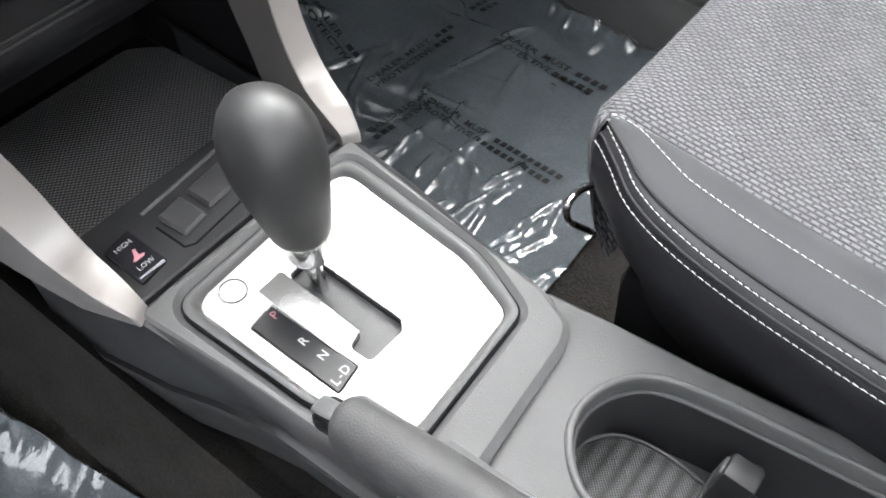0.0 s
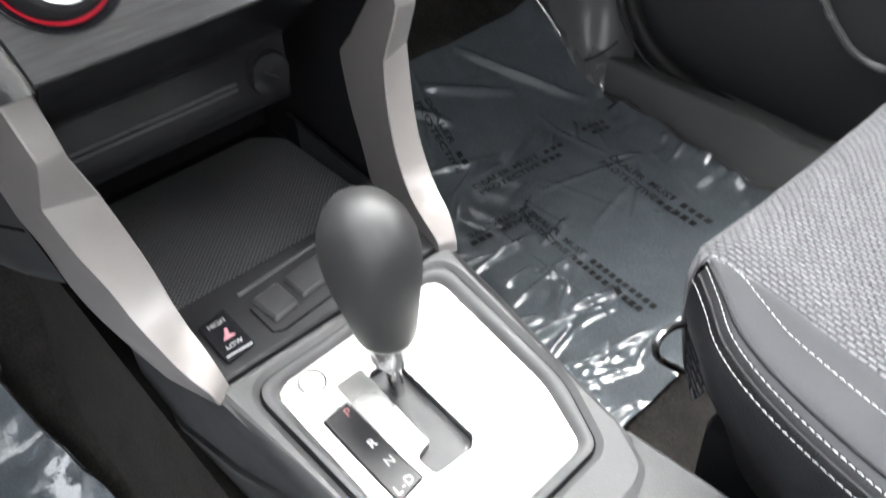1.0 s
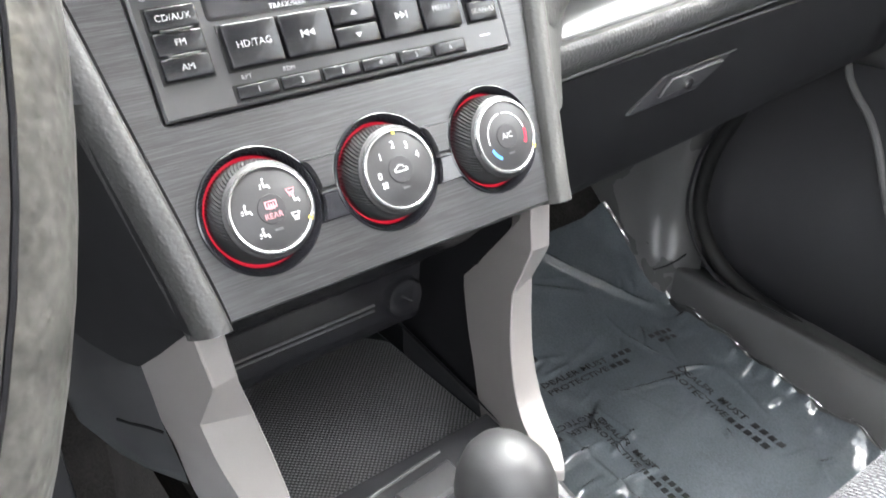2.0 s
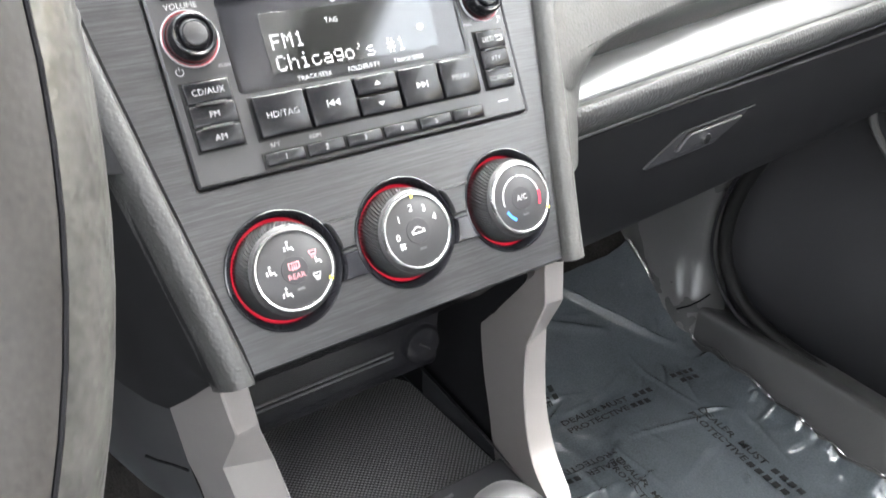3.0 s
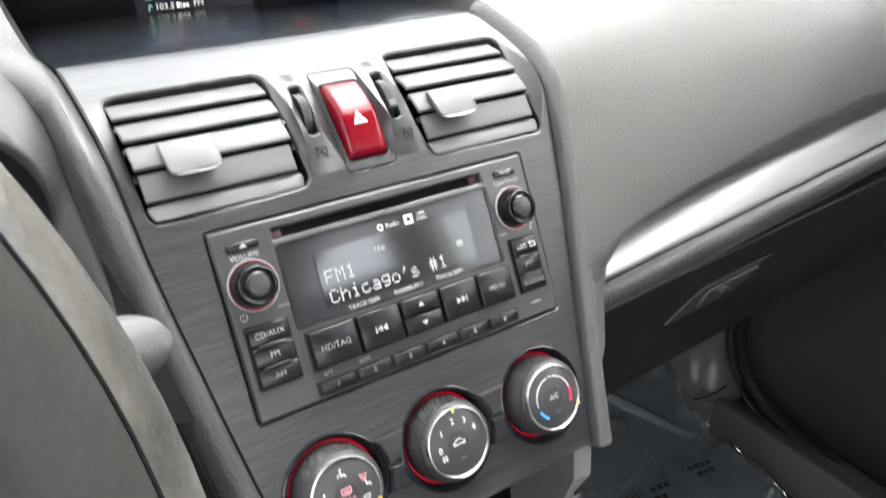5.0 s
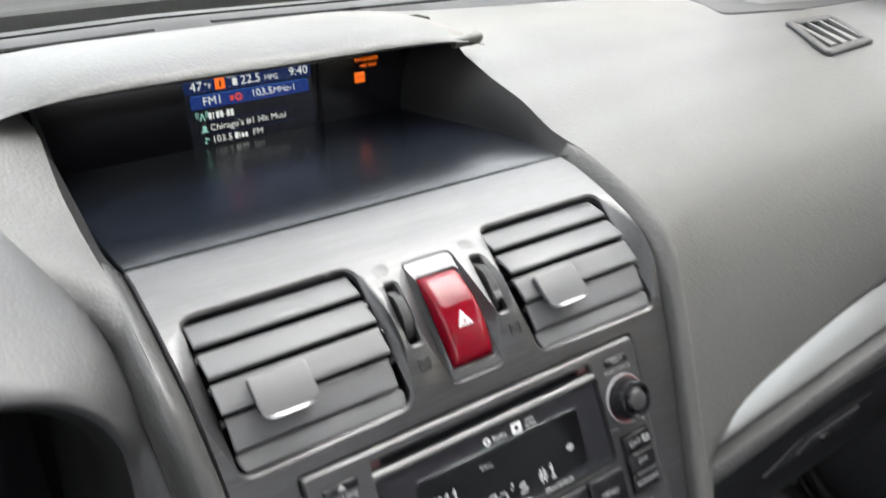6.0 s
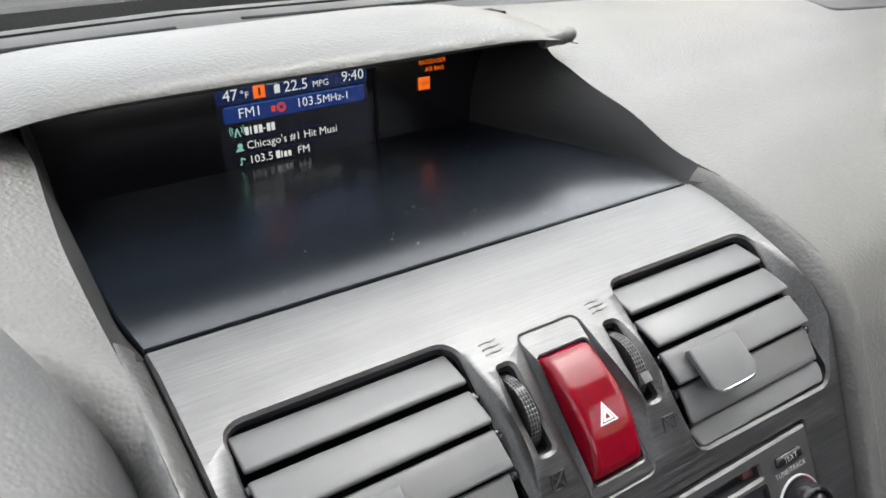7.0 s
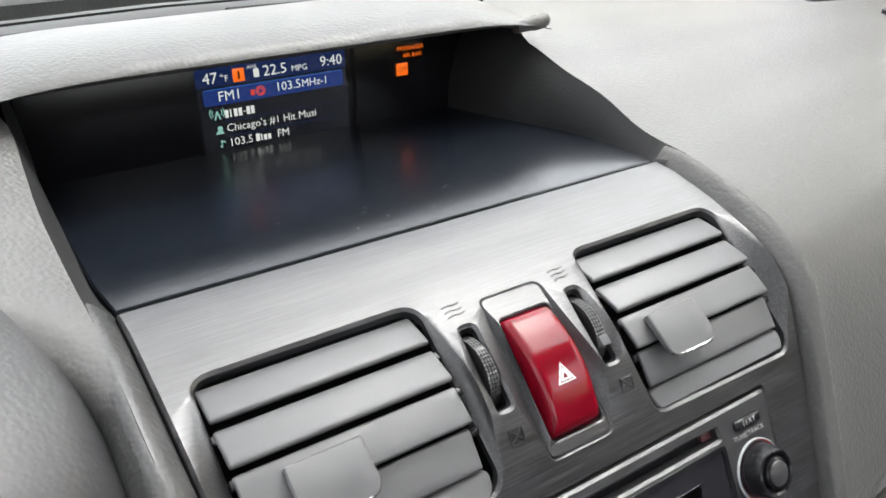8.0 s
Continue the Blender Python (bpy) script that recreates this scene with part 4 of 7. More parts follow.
pad_net = [p for r in rows[12:] for p in r[10:]]
part("upper_pad", surface(rows), M_DASH, dash, "soft grained upper dash pad", angle=70)
# the wall between that pad and the display shelf
wall_hi = [inner[10].copy()] + [Vector(p) for p in RIDGE] + [Vector((0.1305, 0.250, 0.1930)), Vector((0.129, 0.265, 0.197)), Vector((0.128, 0.30, 0.199))]
wall_lo = [panel(half_width(V_SEAM) + 0.0004, V_SEAM - 0.002, -0.001), Vector((0.1235, 0.155, 0.1395)), Vector((0.1235, 0.182, 0.139)), Vector((0.1195, 0.212, 0.138)), Vector((0.1130, 0.245, 0.137)),
           Vector((0.1110, 0.256, 0.1367)), Vector((0.1085, 0.275, 0.136)), Vector((0.106, 0.30, 0.135))]


def wall(hi, lo, s):
    rows = []
    for n, (a, b) in enumerate(zip(curve_points(hi, steps=4), curve_points(lo, steps=4))):
        row = []
        for i in range(9):
            f = i / 8
            p = a.lerp(b, f)
            p.z = a.z + (b.z - a.z) * f
            p.x = a.x + (b.x - a.x) * (1 - (1 - f) ** (1.0 + 1.2 * min(1.0, n / 10)))
            row.append(Vector((p.x * s, p.y, p.z)))
        rows.append(row)
    return surface(rows)


for s in (-1, 1):
    foot = wall_lo if s > 0 else [Vector((max(p.x, 0.1235 - 0.06 * max(0.0, p.y - 0.25)) if p.y > 0.15 else p.x, p.y, p.z)) for p in wall_lo]
    part("display_side_wall", wall(wall_hi, foot, s), M_WALL, dash, angle=70)

# driver's side: pad beside the fascia, then the cowl over the instruments
inner_l = [Vector((-p.x, p.y, p.z)) for p in inner]
outer_l = [Vector(p) for p in ((-0.1345, 0.010, 0.012), (-0.1340, 0.018, 0.030), (-0.1335, 0.028, 0.050), (-0.1330, 0.040, 0.070), (-0.1328, 0.054, 0.090), (-0.1330, 0.066, 0.105),
                               (-0.1345, 0.082, 0.1185), (-0.1365, 0.093, 0.128), (-0.1395, 0.103, 0.1375), (-0.1435, 0.114, 0.145), (-0.149, 0.126, 0.152), (-0.158, 0.145, 0.163),
                               (-0.166, 0.172, 0.173), (-0.172, 0.203, 0.182), (-0.177, 0.236, 0.190), (-0.18, 0.29, 0.194), (-0.182, 0.36, 0.194), (-0.184, 0.44, 0.190))]
pad_rows = lofted(curve_points(inner_l, steps=3), curve_points(outer_l, steps=3), 6, 1.0, 0.0008)
part("driver_side_pad", surface(pad_rows[12:]), M_DASH, dash, "soft grained pad beside the instruments", angle=70)
part("driver_side_trim", surface(pad_rows[:13]), M_LOWTRIM, dash, "dark smooth trim below the pad", angle=70)
# arch over the instruments: from the pad's edge to the opening, then back into the dark
mouth = [Vector(p) for p in ((-0.150, 0.030, 0.000), (-0.148, 0.036, 0.022), (-0.146, 0.044, 0.045), (-0.1445, 0.050, 0.065), (-0.1430, 0.056, 0.085), (-0.1422, 0.060, 0.098),
                             (-0.1428, 0.060, 0.110), (-0.1455, 0.060, 0.119), (-0.149, 0.060, 0.126), (-0.154, 0.060, 0.132), (-0.162, 0.060, 0.138), (-0.178, 0.060, 0.144),
                             (-0.200, 0.060, 0.150), (-0.240, 0.060, 0.156), (-0.300, 0.060, 0.160), (-0.400, 0.060, 0.160), (-0.500, 0.060, 0.152), (-0.590, 0.070, 0.130))]
rows = []
for a, b in zip(curve_points(outer_l, steps=4), curve_points(mouth, steps=4)):
    over = a.lerp(b, 0.55) + Vector((0.003, -0.004, 0.006))
    row = [a * (1 - t) ** 2 + over * 2 * t * (1 - t) + b * t * t for t in [i / 10 for i in range(11)]]
    row += [b + Vector((-0.0012, -0.0004, -0.0016)), b + Vector((-0.0030, 0.002, -0.0034))]
    rows.append(row)
part("cowl", surface(rows), M_LIPCOWL, dash, "satin cowl over the instruments", angle=60)
rows = [[b + Vector(d) for d in ((-0.0030, 0.002, -0.0034), (-0.008, 0.012, -0.009), (-0.014, 0.06, -0.016), (-0.020, 0.11, -0.022))] for b in curve_points(mouth, steps=4)]
part("cowl_lining", surface(rows), M_RUBBER, dash, "dark cowl lining", angle=60)

# display shelf, hood and rear of the dash top
shelf_out = [Vector((0.1213, 0.1317)), Vector((0.1235, 0.155)), Vector((0.1235, 0.182)), Vector((0.1195, 0.212)), Vector((0.1130, 0.245)), Vector((0.1085, 0.275)), Vector((0.1065, 0.286))]
shelf_loop = shelf_out + [Vector((-max(p.x, 0.1235 - 0.06 * max(0.0, p.y - 0.25)) if p.y > 0.15 else -p.x, p.y)) for p in reversed(shelf_out)]


def shelf_at(x, y, w):
    roll = max(0.0, min(1.0, (0.160 - y) / 0.028))
    return Vector((x, y, 0.1437 - 0.034 * (y - 0.1325) - 0.0003 + 0.0015 * (1 - roll * roll) + w))


part("display_shelf", sheet(shelf_loop, [], 0.0, -0.004, shelf_at, 0.0007, (0.03, 0.0035)), M_SHELF, dash, "smooth dark shelf with fine dust")


random.seed(3)
bm = bmesh.new()
for k in range(95):
    x, y = random.gauss(0.02, 0.045), 0.140 + 0.10 * random.random() ** 1.6
    if abs(x) > 0.105:
        continue
    r, a0 = random.choice((0.00018, 0.00022, 0.0003, 0.00045)), random.random() * 6.28
    bm.faces.new([bm.verts.new(shelf_at(x + r * math.cos(a0 + q) * (0.6 + random.random() * 0.5), y + r * math.sin(a0 + q), 0.00025)) for q in (0, 1.3, 2.4, 3.7, 5.0)])
tagged(part("dust", bm, M_DUST, dash, "fine pale dust specks", smooth=False), kind="stuff")


def hood_rows(top):
    rows = []
    for i in range(25):
        x = -0.150 + 0.290 * i / 24
        e = abs((x + 0.005) / 0.145)
        drop = 0.012 * e ** 6
        fy = 0.226 + 0.004 * e ** 2
        if top:
            rows.append([Vector((x, fy + 0.001, 0.1945 - drop * 0.4)), Vector((x, fy - 0.0025, 0.1968 - drop * 0.6)), Vector((x, fy - 0.0018, 0.1985 - drop * 0.8)), Vector((x, fy + 0.004, 0.2015 - drop)),
                         Vector((x, fy + 0.02, 0.2050 - drop)), Vector((x, fy + 0.05, 0.2070 - drop * 0.9)), Vector((x, fy + 0.09, 0.2050 - drop * 0.8)), Vector((x, fy + 0.13, 0.1995 - drop * 0.6)), Vector((x, 0.40, 0.1900)), Vector((x, 0.412, 0.184))])
        else:
            rows.append([Vector((x, fy + 0.001, 0.1945 - drop * 0.4)), Vector((x * 0.97, fy + 0.008, 0.1935 - drop * 0.4)), Vector((x * 0.92, 0.30, 0.193 - drop * 0.3))])
    return rows


hood = part("display_hood", merged(surface(hood_rows(True)), surface(hood_rows(False))), [M_DASH], dash, "pale-lit grained hood over the display", angle=60)
part("hood_end", tube(curve_points([(0.118, 0.2315, 0.1925), (0.128, 0.2312, 0.1930), (0.135, 0.2320, 0.1935), (0.1395, 0.2345, 0.1940), (0.1412, 0.2390, 0.1945)], steps=4), [0.0036] * 5 + [0.0042] * 4 + [0.0044] * 3 + [0.0038, 0.0032, 0.0024, 0.0016, 0.0006], 14), M_DASH, hood)
part("display_back", rbox(-0.135, 0.135, 0.2845, 0.30, 0.125, 0.20, 0.0), M_DARK, dash)
# dash top towards the windscreen
top_rows = []
for i in range(41):
    x = -0.74 + 1.48 * i / 40
    c = 1 - 0.16 * (x / 0.74) ** 2
    top_rows.append([Vector((x, 0.395 * c + 0.006, 0.180 - 0.012 * abs(x))), Vector((x, 0.420 * c, 0.1885 - 0.012 * abs(x))), Vector((x, 0.47 * c, 0.1885 - 0.014 * abs(x))), Vector((x, 0.525 * c, 0.186 - 0.016 * abs(x))),
                     Vector((x, 0.531 * c, 0.176 - 0.016 * abs(x))), Vector((x, 0.60 * c, 0.168)), Vector((x, 0.75 * c, 0.160))])
part("dash_top", surface([r[:5] for r in top_rows]), M_DASHTOP, dash, "grey dash top before the windscreen", angle=30)
part("screen_gap", surface([r[4:] for r in top_rows]), M_TOP, dash, "dark gap behind the dash top", angle=30)
part("defroster_slot", tube([(-0.20 + 0.183 * i / 8, 0.4125 + 0.0215 * i / 8 - 0.004 * (i / 8) ** 2, 0.1880) for i in range(9)], 0.0034, 8, 0.5), M_TOP, dash)
part("defroster_slot", tube([(0.030 + 0.281 * i / 10, 0.4375 - 0.0215 * i / 10, 0.1880 - 0.0030 * i / 10) for i in range(11)], 0.0034, 8, 0.5), M_TOP, dash)
part("top_seam", tube([(-0.5 + 1.0 * i / 20, 0.4840 * (1 - 0.19 * ((-0.5 + i / 20) / 0.74) ** 2), 0.1884 - 0.0140 * abs(-0.5 + i / 20)) for i in range(21)], 0.0010, 6), M_DARK, dash)
part("light_sensor", lathe([(0.012, -0.004), (0.0118, 0.0006), (0.0095, 0.0010), (0.0085, 0.0004), (0.0070, 0.0016), (0.0035, 0.0024), (0.0005, 0.0026)], 28, (0.345, 0.424), lambda x, y, w: Vector((x, y, 0.1845 + w))), M_DASHTOP, dash)
# corner trim and side outlet at the passenger's end of the dash top
def on_top(x, y, w):
    f = ((x - 0.131) / 0.589) ** 0.55
    return Vector((x, y, 0.1778 - 0.0115 * max(0, x - 0.30) / 0.30 + 0.030 * (y - 0.25) + w))


part("corner_trim", sheet(rounded([(0.412, 0.2512), (0.508, 0.238), (0.64, 0.245), (0.64, 0.40), (0.49, 0.386)], 0.008), [], 0.0035, -0.004, on_top, 0.001, 0.03), M_DASHTOP, dash, "dark corner trim")
def on_pad(x, y, w):
    near = sorted(((p.x - x) ** 2 + (p.y - y) ** 2, p.z) for p in pad_net)[:6]
    total = sum(1 / (d + 1e-7) for d, _ in near)
    return Vector((x, y, sum(z / (d + 1e-7) for d, z in near) / total + w))


OUTLET = rounded([(0.412, 0.150), (0.486, 0.156), (0.506, 0.210), (0.444, 0.213)], 0.006)
outlet = part("side_outlet", sheet(OUTLET, [grown(OUTLET, -0.008)], 0.0040, -0.004, on_pad, 0.0012, 0.03), M_SIDE, dash, "black side outlet")
part("outlet_throat", sheet(grown(OUTLET, -0.0075), [], 0.0006, -0.004, on_pad, 0.0), M_DARK, outlet)
for k in range(4):
    x = 0.434 + 0.0150 * k
    part("outlet_fin", sheet([Vector((x, 0.162)), Vector((x + 0.0085, 0.162)), Vector((x + 0.0150, 0.203)), Vector((x + 0.0125, 0.203))], [], 0.0034, 0.0, on_pad, 0.0004), M_LEDGE, outlet, "pale angled fin")



# the pad's lower edge: down beside the bolster, round a corner, then along over the strip
EDGE = [(0.1405, 0.011, -0.035), (0.1430, 0.0140, -0.025), (0.1455, 0.017, -0.014), (0.1485, 0.0200, -0.004), (0.1523, 0.0228, 0.005), (0.1572, 0.025, 0.0125), (0.1626, 0.0262, 0.018), (0.1672, 0.0268, 0.0220)]


def edge_at(x):
    return Vector((x, 0.0272 + 0.060 * (x - 0.17), 0.0245 + 0.079 * (x - 0.17) - 0.035 * max(0.0, x - 0.30) ** 1.2))


upper_line = [panel(half_width(v_at(z)) + 0.0082, v_at(z), 0.0056) for z in (-0.035, -0.025, -0.015, -0.005, 0.004)] + [pad_bottom[0], pad_bottom[1], pad_bottom[2]] + pad_bottom[5::3]
lower_line = [Vector(p) for p in EDGE] + [edge_at(p.x) for p in pad_bottom[5::3]]
rail_turn = (panel(0.0110, 0.0, 0.0036) - panel(0.0080, 0.0, 0.0058)).normalized()
falls = [rail_turn] * 5 + [rail_turn.lerp(pad_fall[0], 0.5), rail_turn.lerp(pad_fall[1], 0.75), pad_fall[2]] + pad_fall[5::3]
rows = []
for a, b, d in zip(curve_points(upper_line, steps=3), curve_points(lower_line, steps=3), curve_points(falls, steps=3)):
    over = a + d.normalized() * (0.55 * (b - a).length)
    rows.append([a * (1 - t) ** 2 + over * 2 * t * (1 - t) + b * t * t for t in [i / 8 for i in range(9)]] + [b + Vector((0.0008, 0.0012, -0.0006)), b + Vector((0.001, 0.004, 0.001))])
part("pad_edge", surface(rows), M_DASH, dash, "rolled lower edge of the pad", angle=70)


# silver strip, its dark joint, the ledge and the padded lip below
def joint_at(x):
    return Vector((x, 0.0250 + 0.045 * (x - 0.2), -0.0098 + 0.050 * (x - 0.2)))


def top_at(x):
    return Vector((x, 0.0455 + 0.030 * (x - 0.2), 0.0072 + 0.078 * (x - 0.2) - 0.03 * max(0.0, x - 0.3) ** 1.2))


def nose_at(x):
    return Vector((x, 0.0140 + 0.035 * (x - 0.2), -0.0080 + 0.055 * (x - 0.2)))


xs = [0.1455, 0.1463, 0.149, 0.153, 0.158, 0.166, 0.176, 0.19, 0.22, 0.28, 0.36, 0.46, 0.58, 0.72]
rows = []
for x in xs:
    d, t = joint_at(x), top_at(x)
    h = min(1.0, 0.30 + 0.70 * (max(0.0, x - 0.1455) / 0.018) ** 0.55)
    out = Vector((0, -0.7, 0.7))
    k = min(1.0, (x - 0.1455) / 0.003)
    row = [d + Vector((0, 0.004, -0.004)), d + Vector((0, 0.0004, -0.0006))]
    row += [d.lerp(t, h * f) + out * (0.0012 * k * b) for f, b in ((0.03, 0.6), (0.12, 1.2), (0.3, 1.8), (0.5, 2.0), (0.7, 1.7), (0.88, 1.0), (0.97, 0.4))]
    row += [d.lerp(t, h) + Vector((0, 0.001, -0.0005)), d.lerp(t, h) + Vector((0, 0.006, -0.001))]
    rows.append(row)
part("silver_strip", surface(rows), M_STRIP, dash, "bright silver trim strip", angle=60)
rows = []
for x in xs:
    t, e = top_at(x), (edge_at(x) if x > 0.168 else Vector((x, 0.0268, 0.0215)))
    rows.append([t + Vector((0, 0.003, -0.003)), t + Vector((0, 0.0015, 0.002)), t.lerp(e, 0.35) + Vector((0, 0.004, 0.002)), t.lerp(e, 0.75) + Vector((0, 0.003, 0.001)), e + Vector((0, 0.0015, 0.0006))])
part("strip_groove", surface(rows), M_DASH, dash)
rows = []
for x in [0.122, 0.14] + xs:
    d, n = joint_at(x), nose_at(x)
    rows.append([d + Vector((0, 0.003, -0.004)), d + Vector((0, -0.0016, -0.0010)), d.lerp(n, 0.3) + Vector((0, 0, 0.0006)), d.lerp(n, 0.7) + Vector((0, 0, 0.0008)), n])
part("strip_ledge", surface(rows), M_LEDGE, dash, "grey ledge under the strip", angle=60)
rows = []
for x in [0.122, 0.14] + xs:
    n = nose_at(x)
    rows.append([n + Vector((0, dy, dz)) for dy, dz in ((0.0, 0.0), (-0.0016, -0.0018), (-0.0024, -0.0048), (-0.0022, -0.0095), (0.0004, -0.0150), (0.0046, -0.0200), (0.0090, -0.0235), (0.020, -0.0240))])
part("lower_lip", surface(rows), M_LIP, dash, "grained lip under the strip", angle=60)
part("lip_seam", tube([nose_at(x) + Vector((0, 0.0086, -0.0240)) for x in [0.124] + xs], 0.0010, 6), M_VENT, dash)

# lower side of the centre stack, driver's side and passenger's side
for s in (-1, 1):
    hi = [panel(half_width(v) + 0.0150, v, -0.004) for v in (V_LOW, -0.06, -0.02, 0.03, 0.08, V_SEAM - 0.03)]
    lower = [Vector(q) for q in ((0.1042, -0.0215, -0.0800), (0.1085, 0.012, -0.1080), (0.1128, 0.042, -0.1315), (0.1190, 0.054, -0.1315), (0.127, 0.075, -0.129), (0.138, 0.12, -0.125))]
    rows = []
    for p, q in zip(hi, lower):
        rows.append([Vector((s * p.x, p.y, p.z)), Vector((s * (p.x * 0.6 + q.x * 0.4 + 0.003), p.y * 0.6 + q.y * 0.4 + 0.01, p.z * 0.6 + q.z * 0.4)), Vector((s * q.x, q.y, q.z))])
    part("side_panel", surface([curve_points(r, steps=5) for r in rows]), M_LOWTRIM, dash, angle=60)
    # lower knee panel behind the upright
    rows = [[(0.1116, 0.0425, -0.1325), (0.1085, 0.0410, -0.172), (0.1035, 0.0400, -0.215), (0.1000, 0.1200, -0.250)]]
    rows += [[(q.x - 0.001, q.y + 0.002, q.z - 0.001), (q.x + 0.002, q.y + 0.004, q.z - 0.05), (q.x - 0.003, q.y + 0.020, -0.222), (q.x - 0.006, q.y + 0.100, -0.250)] for q in lower[3:]]
    rows = [[Vector((s * x, y, z)) for x, y, z in r] for r in rows]
    part("knee_panel", surface([curve_points(r, steps=3) for r in rows]), M_SIDE if s < 0 else M_CARPET, dash, angle=60)
part("knee_seam", tube([(-0.1250, 0.0672, -0.1755), (-0.1204, 0.0560, -0.1735), (-0.1148, 0.0488, -0.1740), (-0.1092, 0.0417, -0.1758)], 0.0009, 6), M_DARK, dash)

# ---- glove box ----
glove = thing("glove_box", (0.38, 0.03, -0.21), "black glove box door with a recessed latch", "glove box")


def glove_at(x, z, w):
    """Across, up, and out towards the seat."""
    d = -0.037 - z
    return Vector((x, 0.0245 + 0.10 * d + 1.2 * d * d - w, z))


lid = rounded([(0.128, -0.0385), (0.128, -0.1375), (0.60, -0.0960), (0.64, -0.0110)], [0.004, 0.008, 0.03, 0.01])
part("door", sheet(lid, [], 0.0, -0.012, glove_at, 0.0015, (0.04, 0.03)), M_GLOVE, glove)
hp = rounded([(0.2190, -0.0775), (0.298, -0.0720), (0.334, -0.0495), (0.256, -0.0545)], 0.003)
latch = part("latch_recess", sheet(hp, [], 0.0012, -0.004, glove_at, 0.0010), M_BLACK, glove, "dark slanted latch recess")
part("latch", sheet(rounded([(0.250, -0.0700), (0.300, -0.0665), (0.326, -0.0525), (0.262, -0.0560)], 0.003), [], 0.0040, 0.0, glove_at, 0.0012), M_SIDE, latch)
part("latch_edge", tube([glove_at(0.256 + 0.078 * i / 4, -0.0540 + 0.0050 * i / 4, 0.0020) for i in range(5)], 0.0006, 6), M_SIDE, latch)
part("keyhole", lathe([(0.0042, 0.004), (0.0040, 0.0062), (0.0025, 0.0066), (0.0004, 0.0064)], 20, (0.2800, -0.0632), glove_at), M_CHROME, latch, "small bright lock")
part("under_panel", surface([[Vector((x, 0.048, z)), Vector((x, 0.10, z - 0.008)), Vector((x, 0.30, z - 0.02)), Vector((x, 0.60, z - 0.02))] for x, z in ((0.10, -0.134), (0.3, -0.118), (0.5, -0.101), (0.60, -0.092))]), M_DARK, glove)

# ---- information display ----
display = thing("information_display", (0, 0.283, 0.14), "lit information screen deep under the dashboard hood", "display")


def face(x, z, w):
    return Vector((x, 0.2835 - w, z))


part("screen_glass", rbox(-0.124, 0.125, 0.134, 0.188, -0.002, 0.0, 0.0003, face), M_SCREEN, display, "black glass display face")
part("divider", rbox(0.0445, 0.0462, 0.135, 0.187, 0.0, 0.0006, 0.0, face), M_DARK, display)
part("display_panel", rbox(-0.0425, 0.0405, 0.1385, 0.1885, 0.0, 0.0004, 0.0, face), M_SCRDEEP, display, "dark blue lit screen")
part("header_bar", rbox(-0.0425, 0.0405, 0.1735, 0.1885, 0.0004, 0.0006, 0.0, face), M_SCRHEAD, display, "deep blue header bar")
for z in (0.1562, 0.1482):
    part("row_line", rbox(-0.0300, 0.0400, z - 0.0011, z - 0.0008, 0.0004, 0.0007, 0.0, face), M_SCRHEAD, display)
part("station_bar", sheet(rounded([(-0.0398, 0.1640), (0.0382, 0.1640), (0.0382, 0.1722), (-0.0398, 0.1722)], 0.0014), [], 0.0010, 0.0004, face, 0.0001), M_SCRBLUE, display, "blue highlighted bar")
part("bar_edge", tube([face(-0.0390 + 0.0765 * i / 4, 0.1722, 0.0011) for i in range(5)], 0.00035, 6), M_SCRLINE, display)


def screen_text(t, size, x, z, mat=M_SCRWHITE, **k):
    return lettering(t, size, x, z, face, mat, display, 0.0012, **k)


screen_text("47", 0.0078, -0.0390, 0.1777, align="LEFT")
screen_text("F", 0.0044, -0.0278, 0.1769, align="LEFT")
shape([p[:] for p in circle(0.0007, 10)], -0.0290, 0.1787, face, M_SCRWHITE, display, "degree_mark", 0.0012, holes=[[p[:] for p in circle(0.0004, 8)]])
part("info_tile", rbox(-0.0232, -0.0170, 0.1744, 0.1811, 0.0006, 0.0011, 0.0003, face), M_AMBER, display, "amber notice tile")
part("info_stroke", rbox(-0.0206, -0.0196, 0.1758, 0.1797, 0.0011, 0.0013, 0.0, face), M_SCRDEEP, display)
screen_text("AVG", 0.0026, -0.0128, 0.1809)
part("pump_mark", rbox(-0.0122, -0.0092, 0.1754, 0.1797, 0.0008, 0.0012, 0.0003, face), M_SCRWHITE, display)
screen_text("22.5", 0.0078, -0.0072, 0.1777, align="LEFT")
screen_text("MPG", 0.0046, 0.0085, 0.1768, align="LEFT")
screen_text("9:40", 0.0078, 0.0318, 0.1780)
screen_text("FM1", 0.0072, -0.0262, 0.1681)
for q, r in ((0, 0.0026), (1, 0.0016)):
    shape([p[:] for p in circle(r, 16)], -0.0095, 0.1681, face, M_SCRRED, display, "signal_badge", 0.0012, holes=[[p[:] for p in circle(r - 0.0006, 14)]])
part("signal_stroke", rbox(-0.0150, -0.0128, 0.1664, 0.1694, 0.0010, 0.0013, 0.0002, face), M_SCRRED, display)
screen_text("103.5", 0.0066, -0.0014, 0.1684, align="LEFT")
screen_text("MHz-1", 0.0057, 0.0134, 0.1682, align="LEFT")
for x in (-0.0300, -0.0273, -0.0252, -0.0227, -0.0184, -0.0160):
    part("name_bar", rbox(x, x + (0.0019 if x != -0.0273 else 0.0008), 0.1570, 0.1611, 0.0008, 0.0012, 0.0003, face), M_SCRWHITE, display)
